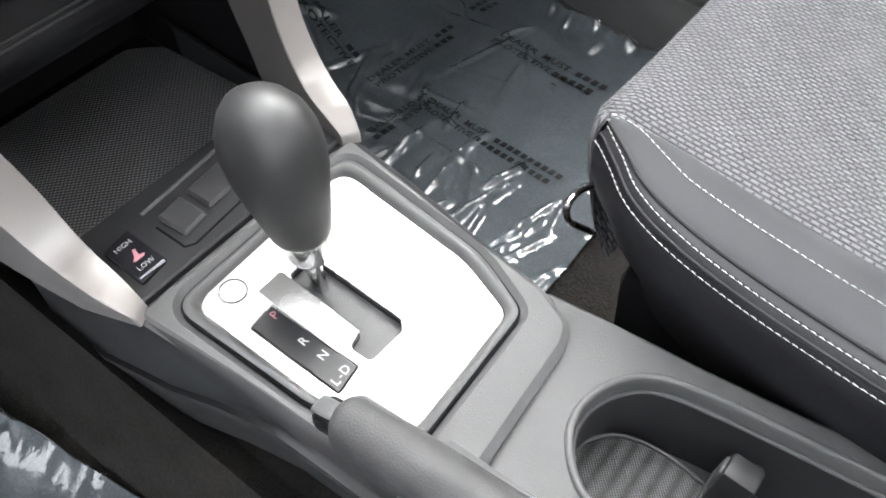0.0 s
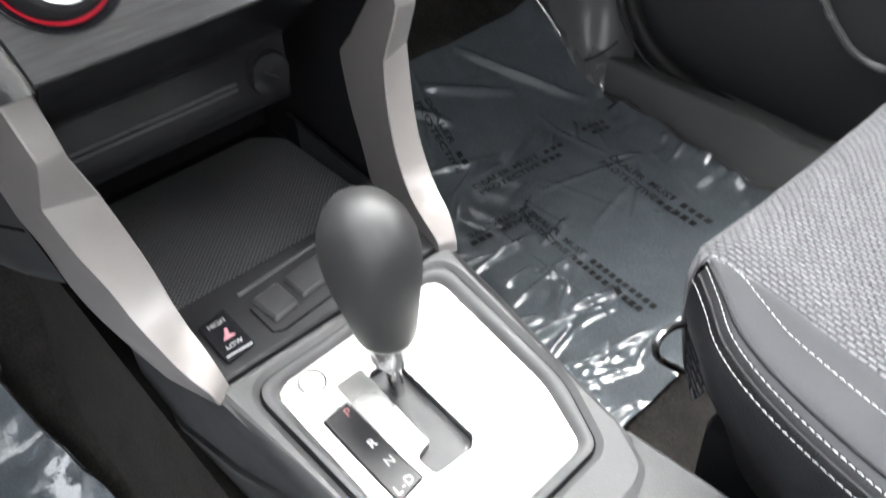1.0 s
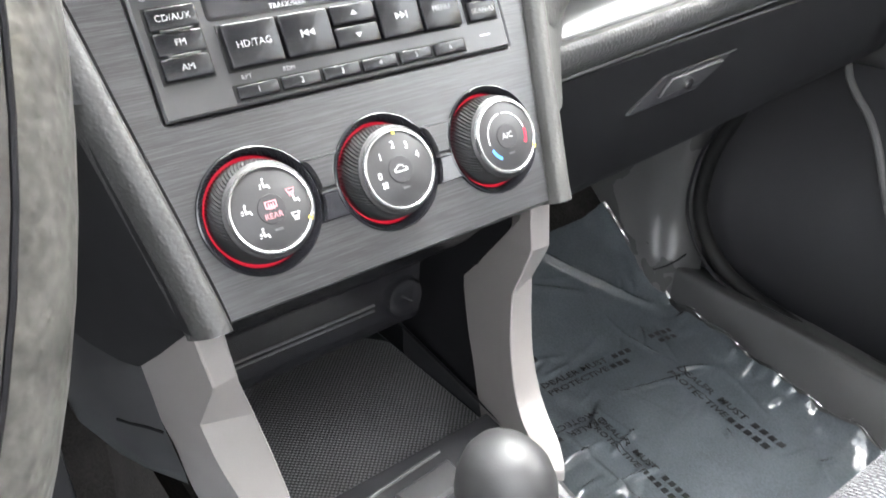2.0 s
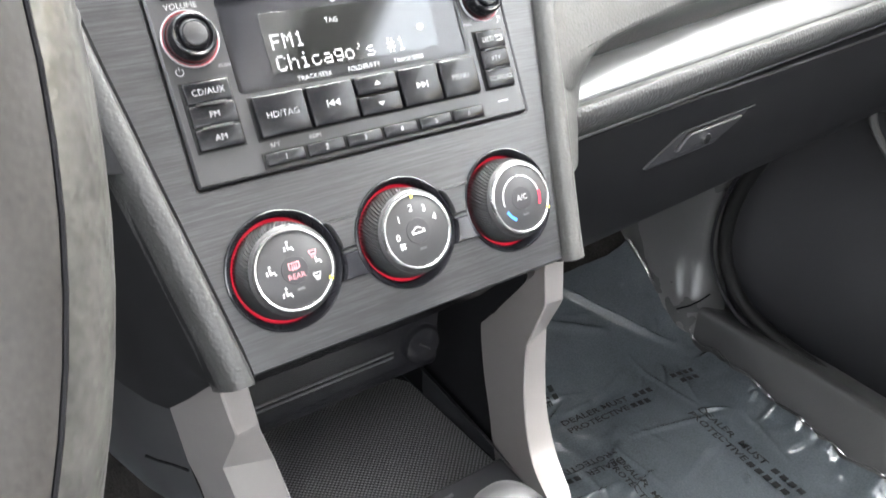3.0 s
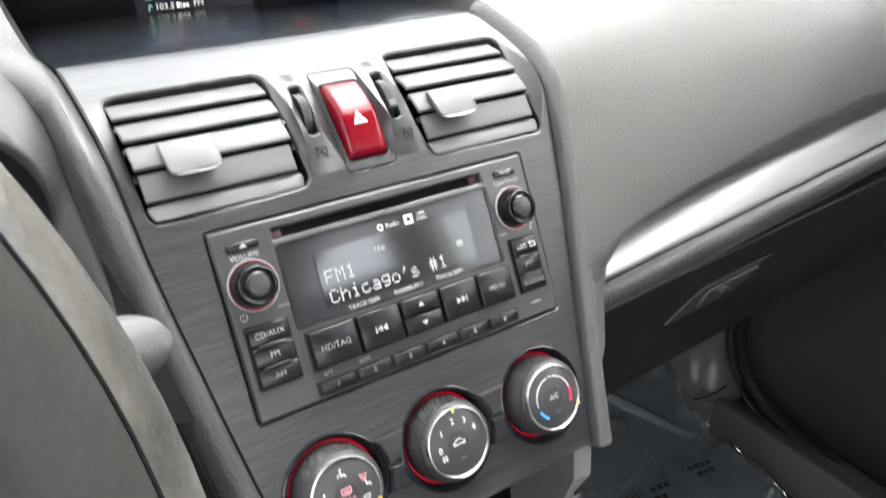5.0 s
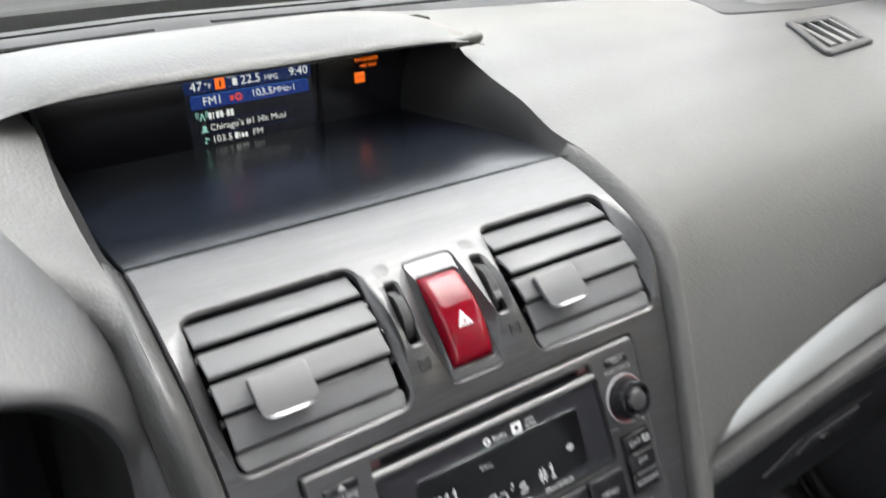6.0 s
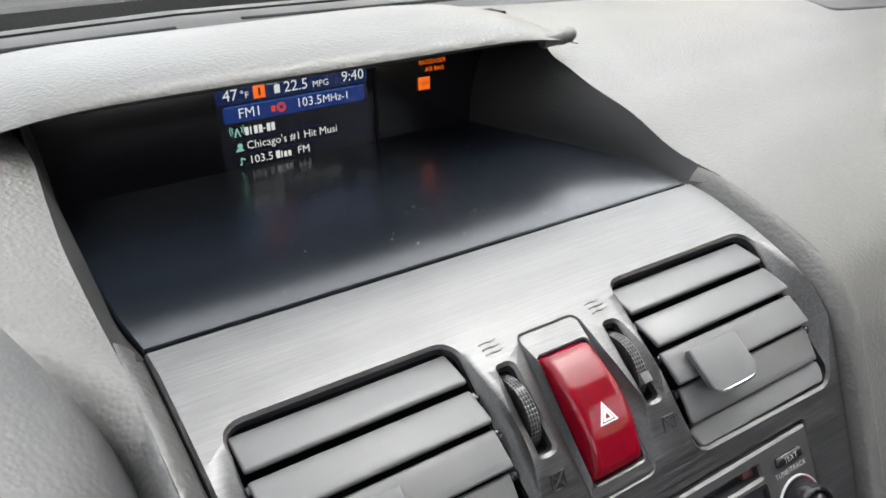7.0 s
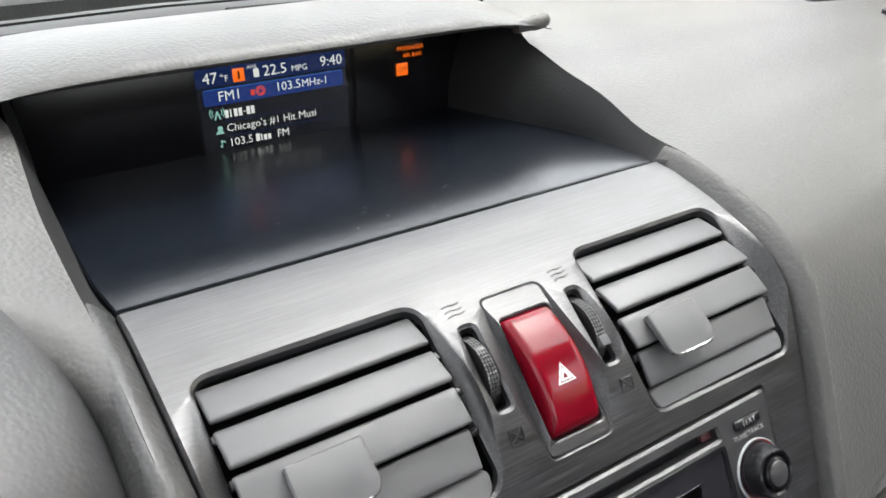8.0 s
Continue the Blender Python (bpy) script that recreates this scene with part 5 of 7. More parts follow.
part("name_bar", rbox(-0.0203, -0.0190, 0.1586, 0.1591, 0.0008, 0.0012, 0.0002, face), M_SCRWHITE, display)
screen_text("Chicago's #1 Hit Musi", 0.0058, -0.0302, 0.1515, align="LEFT", wide=0.98)
screen_text("103.5", 0.0060, -0.0300, 0.1437, align="LEFT")
for x, w, h in ((-0.0152, 0.0022, 0.0040), (-0.0124, 0.0007, 0.0036), (-0.0108, 0.0017, 0.0029), (-0.0085, 0.0017, 0.0029)):
    part("name_bar", rbox(x, x + w, 0.1418, 0.1418 + h, 0.0008, 0.0012, 0.0003, face), M_SCRWHITE, display)
screen_text("FM", 0.0058, -0.0034, 0.1437, align="LEFT")
shape([(-0.0012, -0.0016), (0.0, -0.0016), (0.0, 0.0014), (0.0018, 0.0006), (0.0018, 0.0014), (-0.0005, 0.0024), (-0.0005, -0.0006), (-0.0012, -0.0006)], -0.0335, 0.1436, face, M_SCRTEAL, display, "note_mark", 0.0012)
shape([p[:] for p in circle(0.0014, 12)], -0.0335, 0.1520, face, M_SCRTEAL, display, "head_mark", 0.0012)
shape([(-0.0026, -0.0022), (0.0020, -0.0022), (0.0010, -0.0006), (-0.0016, -0.0006)], -0.0335, 0.1514, face, M_SCRTEAL, display, "head_mark", 0.0012)
shape([(-0.0018, -0.0022), (-0.0010, -0.0022), (0.0, 0.0010), (0.0010, -0.0022), (0.0018, -0.0022), (0.0004, 0.0022), (-0.0004, 0.0022)], -0.0340, 0.1590, face, M_SCRTEAL, display, "mast_mark", 0.0012)
for q in (-1, 1):
    for r in (0.0026, 0.0038):
        part("wave_mark", tube([face(-0.0340 + q * r * math.cos(radians(a)), 0.1602 + r * math.sin(radians(a)), 0.0011) for a in (-35, -12, 12, 35)], 0.00025, 6), M_SCRTEAL, display)
screen_text("PASSENGER", 0.0034, 0.0820, 0.1786, M_AMBER)
screen_text("AIR BAG", 0.0034, 0.0832, 0.1745, M_AMBER)
part("off_tile", rbox(0.0725, 0.0800, 0.1635, 0.1705, 0.0004, 0.0010, 0.0003, face), M_AMBER, display, "amber off tile")
screen_text("OFF", 0.0036, 0.0762, 0.1668, M_DARKPRINT)

# ---- silver uprights beside the storage tray ----
UPRIGHT = [  # height, outer fold x, inner fold x, outer fold y, inner fold y, outer back y, outer back x, outer back height
    (-0.0785, 0.1030, 0.0895, -0.0215, -0.0205, 0.042, 0.1120, -0.1300), (-0.0940, 0.1016, 0.0885, -0.0240, -0.0225, 0.042, 0.1115, -0.1360),
    (-0.1080, 0.1000, 0.0876, -0.0265, -0.0248, 0.042, 0.1110, -0.1420), (-0.1120, 0.1003, 0.0872, -0.0250, -0.0240, 0.042, 0.1108, -0.1440),
    (-0.1380, 0.1040, 0.0805, -0.0100, -0.0178, 0.041, 0.1100, -0.1550),
    (-0.1620, 0.1005, 0.0765, -0.0145, -0.0215, 0.040, 0.1090, -0.1680), (-0.1840, 0.0955, 0.0738, -0.0225, -0.0270, 0.038, 0.1060, -0.1850),
    (-0.2020, 0.0925, 0.0728, -0.0320, -0.0330, 0.036, 0.1045, -0.2020), (-0.2150, 0.0893, 0.0718, -0.0440, -0.0410, 0.030, 0.1030, -0.2150),
    (-0.2250, 0.0860, 0.0708, -0.0575, -0.0530, 0.017, 0.1005, -0.2250), (-0.2340, 0.0815, 0.0706, -0.0670, -0.0625, -0.006, 0.0960, -0.2340),
    (-0.2420, 0.0800, 0.0700, -0.0690, -0.0640, -0.035, 0.0900, -0.2420)]


def upright(s):
    """Three facets: inner side, narrow front, and outer side."""
    th = thing("silver_upright", (s * 0.085, -0.03, -0.24), "silver painted upright trim joining console and dashboard", "trim piece", "console uprights")
    secs = []
    for z, xo, xi, yfo, yfi, ybo, xob, zob in [Vector(r) for r in UPRIGHT[:4]] + curve_points(UPRIGHT[4:], steps=4):
        r = 0.0010
        back = 0.0334 - 0.82 * (z + 0.1508) if z > -0.1508 else 0.0334 + 0.31 * (z + 0.1508)
        sec = [(0.0885 if z > -0.137 else xi + 0.0075, max(back, yfi + 0.003), z), (xi + 0.0003, yfi + r * 1.6, z), (xi + 0.0002, yfi + r * 0.5, z), (xi + r * 0.9, yfi, z),
               (xo - r * 1.1, yfo + 0.0001, z), (xo - r * 0.1, yfo + r * 0.5, z), (xo + 0.0002, yfo + r * 1.7, z - 0.03 * (z - zob)), (xob, ybo, zob)]
        secs.append([Vector((s * x, y, zz)) for x, y, zz in sec])
    part("body", sweep(None, secs), M_SILVER, th, angle=24)
    part("top_joint", tube([secs[0][i] + Vector((0, -0.0002, -0.0004)) for i in range(1, 8)], 0.0007, 6), M_DARK, th, "thin dark joint")


for s in (-1, 1):
    upright(s)

# ---- storage tray under the fascia ----
tray = thing("storage_tray", (0, 0.06, -0.25), "open storage tray with a dotted black rubber mat", "storage tray")
mat_loop = rounded([(-0.0800, 0.138), (-0.0805, -0.004), (0.0790, -0.004), (0.0800, 0.118), (0.0640, 0.138)], [0.006, 0.002, 0.002, 0.012, 0.012])
part("rubber_mat", sheet(mat_loop, [], -0.2455, -0.2480, flat, 0.0008), M_MESHMAT, tray, "black dotted rubber mat")
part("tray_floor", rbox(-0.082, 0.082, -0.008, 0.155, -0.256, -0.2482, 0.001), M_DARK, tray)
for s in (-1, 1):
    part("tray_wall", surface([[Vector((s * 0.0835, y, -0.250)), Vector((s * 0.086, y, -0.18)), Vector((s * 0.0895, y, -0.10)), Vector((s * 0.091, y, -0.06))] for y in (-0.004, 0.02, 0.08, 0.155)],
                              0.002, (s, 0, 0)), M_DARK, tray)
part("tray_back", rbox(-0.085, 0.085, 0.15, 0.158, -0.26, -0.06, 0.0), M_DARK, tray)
# ledge that holds the power socket
prof_l = [(-0.0335, -0.0750), (-0.0300, -0.0785), (-0.0180, -0.0900), (0.0000, -0.1040), (0.0160, -0.1150), (0.0210, -0.1185), (0.0218, -0.1210), (0.0240, -0.1225), (0.0260, -0.1480), (0.0275, -0.1580),
          (0.0300, -0.1620), (0.0400, -0.1640), (0.1500, -0.1660)]
part("ledge", surface([[Vector((x, y, z)) for y, z in prof_l] for x in (-0.0880, -0.06, 0.0, 0.046)], 0.002, (0, 0.6, 0.8)), M_KEY, tray, "dark ledge over the tray", angle=25)
part("fascia_underside", surface([[Vector((x, y, z)) for y, z in ((-0.0335, -0.0750), (-0.0290, -0.0790), (0.02, -0.0830), (0.15, -0.0840))] for x in (0.044, 0.0880)]), M_SIDE, tray)
for z, y in ((-0.1390, 0.0251), (-0.1428, 0.0255)):
    part("ledge_line", tube([(-0.086 + 0.10 * i / 4, y, z) for i in range(5)], 0.0008, 6), M_SIDE, tray)
socket = part("power_socket", lathe([(0.0125, 0.0), (0.0125, 0.003), (0.0115, 0.0045), (0.0100, 0.0050), (0.0005, 0.0052)], 32, (0.0335, -0.1400), lambda x, z, w: Vector((x, 0.0258 - w, z))), M_KEY, tray,
              "round black power socket cap")
part("socket_mark", tube([(0.0300 + 0.007 * i / 3, 0.0203, -0.1370 - 0.006 * i / 3) for i in range(4)], 0.0006, 6), M_SIDE, socket)

# ---- shift console ----
console = thing("shift_console", (0, -0.15, -0.30), "grey plastic centre console round the gear selector", "console")
DECK = rounded([(-0.0785, -0.0605), (-0.0700, -0.1400), (-0.0660, -0.2180), (-0.0570, -0.2385), (0.0420, -0.2325), (0.0545, -0.2280), (0.0640, -0.2050), (0.0690, -0.1550), (0.0795, -0.0605)],
               [0.003, 0.05, 0.02, 0.01, 0.012, 0.022, 0.03, 0.05, 0.003], 8)
RIM = rounded([(-0.0638, -0.0715), (-0.0590, -0.1600), (-0.0425, -0.2092), (0.0448, -0.2060), (0.0600, -0.1700), (0.0675, -0.0685)], [0.014, 0.06, 0.012, 0.012, 0.06, 0.014], 8)
PLATE = rounded([(-0.0550, -0.0775), (-0.0528, -0.1600), (-0.0372, -0.2020), (0.0405, -0.1990), (0.0525, -0.1640), (0.0580, -0.0740)], [0.011, 0.06, 0.010, 0.010, 0.06, 0.011], 8)
part("deck", sheet(DECK, [RIM], 0.0, -0.020, deck, 0.004, 0.016), M_CONSOLE, console)
part("deck_groove", sheet(grown(RIM, 0.0003), [grown(RIM, -0.0012)], -0.0014, -0.004, deck, 0.0002), M_DARK, console)
rim_rows = []
for f_, w_ in ((0.0, -0.0002), (0.25, 0.0006), (0.55, 0.0002), (0.8, -0.0022), (1.0, -0.0055)):
    a = grown(RIM, -0.0010)
    b = PLATE
    rim_rows.append([deck(p.x + (q.x - p.x) * f_, p.y + (q.y - p.y) * f_, w_) for p, q in zip(a, b)])
bm = bmesh.new()
rv = [[bm.verts.new(p) for p in r] for r in rim_rows]
for a, b in zip(rv, rv[1:]):
    for i in range(len(a)):
        bm.faces.new((a[i], a[(i + 1) % len(a)], b[(i + 1) % len(a)], b[i]))
part("rim", bm, M_CONSOLE, console, "raised grey surround", angle=50)
GATE = rounded([(-0.0125, -0.1000), (0.0040, -0.1010), (0.0045, -0.1605), (-0.0005, -0.1650), (-0.0225, -0.1640), (-0.0235, -0.1515), (-0.0130, -0.1495)], [0.004, 0.003, 0.003, 0.002, 0.003, 0.004, 0.003], 4)
INDIC = rounded([(-0.0302, -0.1060), (-0.0460, -0.1075), (-0.0448, -0.1640), (-0.0283, -0.1615)], 0.0015, 4)
part("silver_plate", sheet(grown(PLATE, 0.0004), [GATE, INDIC], -0.0045, -0.008, deck, 0.0006, 0.02), M_PLATE, console, "bright silver selector plate")
bm = bmesh.new()
a = [bm.verts.new((p.x, p.y, -0.0050)) for p in GATE]
b = [bm.verts.new((p.x, p.y, -0.022)) for p in GATE]
for i in range(len(GATE)):
    j = (i + 1) % len(GATE)
    bm.faces.new((a[i], a[j], b[j], b[i]))
bm.faces.new(b)
part("gate_slot", mapped(bm, deck), M_BLACK, console)
part("gate_shutter", sheet(grown(GATE, 0.001), [], -0.0105, -0.012, deck, 0.0), M_CONSOLE, console, "grey sliding shutter")
ind = part("indicator", sheet(grown(INDIC, -0.0003), [], -0.0043, -0.008, deck, 0.0005), M_INDIC, console, "black position window")
for t, u, y, m in (("P", -0.0337, -0.1117, M_PINK), ("R", -0.0352, -0.1325, M_WHITE), ("N", -0.0347, -0.1450, M_WHITE), ("D", -0.0338, -0.1580, M_WHITE), ("L", -0.0412, -0.1588, M_WHITE), ("-", -0.0377, -0.1582, M_WHITE)):
    lettering(t, 0.0066, u, y, deck, m, ind, -0.0040, bold=0.01)
part("lock_cover", sheet(circle(0.0066, 28, (-0.0367, -0.0858)), [], -0.0042, -0.006, deck, 0.0004), M_PLATE, console, "round silver lock cover")
part("cover_ring", sheet(circle(0.0074, 28, (-0.0367, -0.0858)), [circle(0.0067, 28, (-0.0367, -0.0858))], -0.0043, -0.006, deck, 0.0), M_DARK, console)
# ramp beside the slot
part("ramp", surface([[deck(-0.0290, y, -0.0044), deck(-0.0275, y, -0.0044 + 0.0012 * f), deck(-0.0140, y, -0.0042 + 0.0026 * f), deck(-0.0132, y, -0.0050)] for y, f in ((-0.0955, 0.0), (-0.0985, 1.0), (-0.125, 0.75), (-0.1490, 0.0))]), M_PLATE, console, "raised tongue beside the slot")
# switch panel between the deck and the tray
SW = rounded([(-0.0745, -0.0040), (-0.0765, -0.0595), (0.0755, -0.0595), (0.0745, -0.0040)], 0.002)
part("switch_panel", sheet(SW, [], 0.0, -0.012, deck, 0.0012, 0.03), M_SWITCH, console, "dark switch panel")
part("blank_switch", sheet(rounded([(-0.0150, -0.0242), (-0.0328, -0.0262), (-0.0305, -0.0465), (-0.0140, -0.0440)], 0.002), [], 0.0034, -0.001, deck, 0.0016), M_BLANK, console)
part("blank_switch", sheet(rounded([(0.0300, -0.0200), (-0.0110, -0.0235), (-0.0100, -0.0420), (0.0300, -0.0390)], 0.002), [], 0.0030, -0.001, deck, 0.0016), M_BLANK, console)
part("panel_edge", tube([deck(-0.0362 + 0.066 * i / 5, -0.0177 + 0.0055 * i / 5, 0.0004) for i in range(6)], 0.0012, 8), M_VENT, console)
part("panel_frame", tube([deck(x, y, 0.0002) for x, y in ((-0.0362, -0.0300), (-0.0352, -0.0505), (-0.030, -0.0530), (0.040, -0.0470))], 0.0007, 6), M_DARK, console)
# flanks down to the floor
HALF_L = [(0.12, 0.0790), (-0.060, 0.0780), (-0.110, 0.0742), (-0.160, 0.0705), (-0.215, 0.0680), (-0.26, 0.0680), (-0.46, 0.0700)]
HALF_R = [(0.12, 0.0805), (-0.060, 0.0805), (-0.110, 0.0765), (-0.160, 0.0690), (-0.200, 0.0645), (-0.2457, 0.0715), (-0.290, 0.0772), (-0.331, 0.0840), (-0.374, 0.0918), (-0.46, 0.1055)]
DROP_L = [(0.12, 0.150), (0.043, 0.135), (-0.030, 0.085), (-0.074, 0.056), (-0.115, 0.028), (-0.154, 0.010), (-0.20, 0.008), (-0.46, 0.008)]
DROP_R = [(0.12, 0.036), (-0.46, 0.036)]
for s, half, drop in ((-1, HALF_L, DROP_L), (1, HALF_R, DROP_R)):
    rows = []
    for k in range(25):
        y = 0.10 - 0.55 * k / 24
        q = deck(0, y, 0).z if y > -0.24 else -0.267 + 0.15 * (y + 0.24)
        if s > 0 and y < -0.2:
            q = -0.2775 + 0.15 * (y + 0.235)
        xx, d = between(half, y), between(drop, y)
        rows.append([Vector((s * (xx + dx), y, q - dz)) for dx, dz in ((-0.005, 0.0005), (-0.0015, 0.0022), (0.0006, 0.0060), (0.0018, 0.3 * d + 0.004), (0.0010, 0.8 * d), (0.0022, d - 0.001), (0.0052, d), (0.0060, d + 0.0025), (0.0045, d + 0.006),
                                                                       (0.0030, d + 0.020), (0.000, d + 0.045), (-0.012, d + 0.060))])
    part("flank", surface(rows), M_SIDE, console, angle=40)

# rear part of the console, with cup holder
rear = thing("rear_console", (0, -0.33, -0.32), "grained grey rear console with an oblong cup holder", "console")


def low(u, y, w):
    return Vector((u, y - 0.150 * w, -0.2745 + 0.150 * (y + 0.235) + 0.988 * w))


CUP = [Vector(p) for p in ((0.0862, -0.425), (0.0790, -0.3758), (0.0728, -0.3349), (0.0660, -0.2960), (0.0590, -0.2745), (0.0482, -0.2625), (0.0335, -0.2552), (0.0185, -0.2540), (0.0060, -0.2585), (-0.0060, -0.2690),
                            (-0.0112, -0.2800), (-0.0135, -0.300), (-0.0140, -0.36), (-0.0135, -0.425))]
CUP = curve_points(CUP, steps=3) + [Vector((-0.0035, -0.440)), Vector((0.0770, -0.440))]
REARO = rounded([(-0.0300, -0.2150), (0.0680, -0.2050), (0.0745, -0.2457), (0.0800, -0.2900), (0.0868, -0.3311), (0.0948, -0.3742), (0.1080, -0.46), (-0.0300, -0.46)], [0.004, 0.003, 0.05, 0.05, 0.05, 0.05, 0.004, 0.004])
part("top", sheet(REARO, [CUP], 0.0, -0.010, low, 0.0025, 0.02), M_CONSOLE, rear)
side_line = [(0.0675, -0.2055), (0.0738, -0.2457), (0.0793, -0.2900), (0.0861, -0.3311), (0.0941, -0.3742), (0.1075, -0.459)]
part("side_skirt", surface([[low(x - 0.002, y, -0.0012), low(x + 0.0008, y, -0.0045), low(x + 0.001, y, -0.03), low(x - 0.004, y, -0.10)] for x, y in side_line]), M_SIDE, rear, "dark console side")
cup = thing("cup_holder", (0.035, -0.34, -0.35), "oblong black cup holder with a textured mat", "cup holder")


def ringed(steps):
    bm = bmesh.new()
    rv = [[bm.verts.new(low(p.x, p.y, w)) for p in grown(CUP, d)] for d, w in steps]
    for a, b in zip(rv, rv[1:]):
        for i in range(len(a)):
            bm.faces.new((a[i], a[(i + 1) % len(a)], b[(i + 1) % len(a)], b[i]))
    return bm


part("rim", ringed(((0.0034, 0.0002), (0.0030, 0.0014), (0.0018, 0.0021), (0.0004, 0.0018), (-0.0006, 0.0006), (-0.0010, -0.0060), (-0.0016, -0.0085))), M_CONSOLE, cup, "raised satin rim", angle=50)
part("ledge_line", ringed(((-0.0014, -0.0082), (-0.0022, -0.0078), (-0.0030, -0.0084), (-0.0034, -0.0096))), M_VENT, cup, "bright inner edge", angle=50)
part("wall", ringed(((-0.0032, -0.0090), (-0.0040, -0.030), (-0.0056, -0.0620))), M_SWITCH, cup, angle=50)
part("bottom", sheet(grown(CUP, -0.0050), [], -0.060, -0.063, low, 0.001), M_SWITCH, cup)
ROUND = curve_points([Vector(p) for p in ((0.0515, -0.3200), (0.0530, -0.2980), (0.0505, -0.2815), (0.0449, -0.2700), (0.0352, -0.2620), (0.0243, -0.2592), (0.0110, -0.2635), (0.0010, -0.2740), (-0.0050, -0.2930), (-0.0055, -0.3200))], steps=4)
part("floor_mat", sheet(ROUND, [], -0.0500, -0.0605, low, 0.001), M_FINEMAT, cup, "textured black bottom mat")
part("mat_rim", tube([low(p.x, p.y, -0.0496) for p in grown(ROUND, 0.0005)], 0.0011, 8, closed=True), M_VENT, cup)
part("divider", rbox(-0.008, 0.068, -0.338, -0.333, -0.060, -0.030, 0.001, low), M_SWITCH, cup)
clip = part("divider_clip", rbox(0.046, 0.061, -0.338, -0.321, -0.052, -0.018, 0.0025, low), M_SIDE, cup, "grey sliding clip")
part("clip_pad", rbox(0.0480, 0.0585, -0.3225, -0.3195, -0.045, -0.022, 0.001, low), M_VENT, clip)

# ---- gear selector ----
lever = thing("gear_selector", (-0.004, -0.11, -0.25), "black leather gear knob on a chrome stem", "gear lever")
base, up = Vector((-0.0045, -0.1125, -0.2580)), Vector((0.0, -0.02, 0.12))
axis = (Vector((-0.003, -0.1065, -0.1280)) - base).normalized()
side = Vector((1, 0, 0))
side = (side - axis * side.dot(axis)).normalized()
fwd = axis.cross(side)


def stick(profile, n=32, back=0.0):
    secs = []
    for h, rx, ry, off in profile:
        c = base + axis * h + fwd * off
        secs.append([c + side * (rx * math.cos(2 * math.pi * k / n)) + fwd * (ry * math.sin(2 * math.pi * k / n)) for k in range(n)])
    return sweep(None, secs)


part("stem", stick([(-0.01, 0.0040, 0.0050, 0), (0.012, 0.0038, 0.0048, 0), (0.022, 0.0045, 0.0055, 0), (0.040, 0.0048, 0.0058, 0)]), M_CHROME, lever, "polished chrome stem")
part("collar", stick([(0.0235, 0.0088, 0.0098, 0), (0.027, 0.0104, 0.0116, 0), (0.0385, 0.0118, 0.0130, 0), (0.0425, 0.0116, 0.0128, 0)]), M_CHROME, lever, "chrome collar")
part("knob", stick([(0.0405, 0.0118, 0.0132, 0), (0.0418, 0.0136, 0.0154, 0), (0.0450, 0.0148, 0.0170, 0), (0.0560, 0.0168, 0.0196, 0.0005), (0.0680, 0.0192, 0.0222, 0.001), (0.0810, 0.0215, 0.0250, 0.001),
                           (0.0925, 0.0222, 0.0258, 0.001), (0.1020, 0.0212, 0.0248, 0.0005), (0.1110, 0.0180, 0.0215, 0), (0.1175, 0.0132, 0.0162, 0), (0.1215, 0.0072, 0.0090, 0), (0.1228, 0.0010, 0.0012, 0)]), M_SHIFT, lever, angle=60)

# ---- seat heater switch ----
heater = thing("seat_heater_switch", (-0.056, -0.037, -0.236), "black rocker switch for the seat heater with high and low marks", "switch")
sw = rounded([(-0.0475, -0.0215), (-0.0648, -0.0240), (-0.0642, -0.0530), (-0.0468, -0.0508)], 0.0015)
rock = part("rocker", sheet(sw, [], 0.0022, -0.004, lambda u, y, w: deck(u, y, w + 0.0012 * abs((y + 0.0375) / 0.015) ** 2), 0.001, (0.01, 0.003)), M_GLOSS, heater)
lettering("HIGH", 0.0042, -0.0560, -0.0290, deck, M_WHITE, rock, 0.0034)
lettering("LOW", 0.0042, -0.0555, -0.0458, deck, M_WHITE, rock, 0.0034)
shape([(-0.0035, -0.0030), (-0.0018, -0.0036), (0.0030, -0.0034), (0.0038, -0.0022), (0.0012, -0.0014), (0.0022, 0.0030), (0.0008, 0.0036), (-0.0012, -0.0006)], -0.0552, -0.0372, deck, M_PINK, rock, "seat_mark", 0.0030)
part("lit_edge", rbox(-0.0632, -0.0480, -0.0512, -0.0500, 0.0020, 0.0034, 0.0003, deck), M_GREYPRINT, rock)

# ---- parking brake ----
brake = thing("parking_brake", (-0.0625, -0.22, -0.25), "grey grained parking brake lever with a push button", "brake lever")
ax = [(-0.0600, -0.1890, -0.2345), (-0.0602, -0.1925, -0.2338), (-0.0605, -0.2010, -0.2325), (-0.0605, -0.230, -0.2285), (-0.061, -0.265, -0.2235), (-0.062, -0.30, -0.2175), (-0.064, -0.40, -0.206), (-0.065, -0.47, -0.199)]
part("grip", tube(curve_points(ax, steps=3), [0.0085] + [0.0112] * 2 + [0.0128] * 19, 20, 1.15), M_BRAKE, brake, angle=60)
def tip(u, v, w):
    return Vector((-0.0617 + u - 0.07 * (v + 0.184), v, -0.2352 - 0.14 * (v + 0.184) + w))


part("collar", rbox(-0.0072, 0.0072, -0.1925, -0.1752, -0.0070, 0.0064, 0.0034, tip, 3), M_KEY, brake, "black collar")
part("button", rbox(-0.0048, 0.0048, -0.1885, -0.1738, -0.0050, 0.0071, 0.0018, tip, 3), M_CONSOLE, brake, "grey push button")
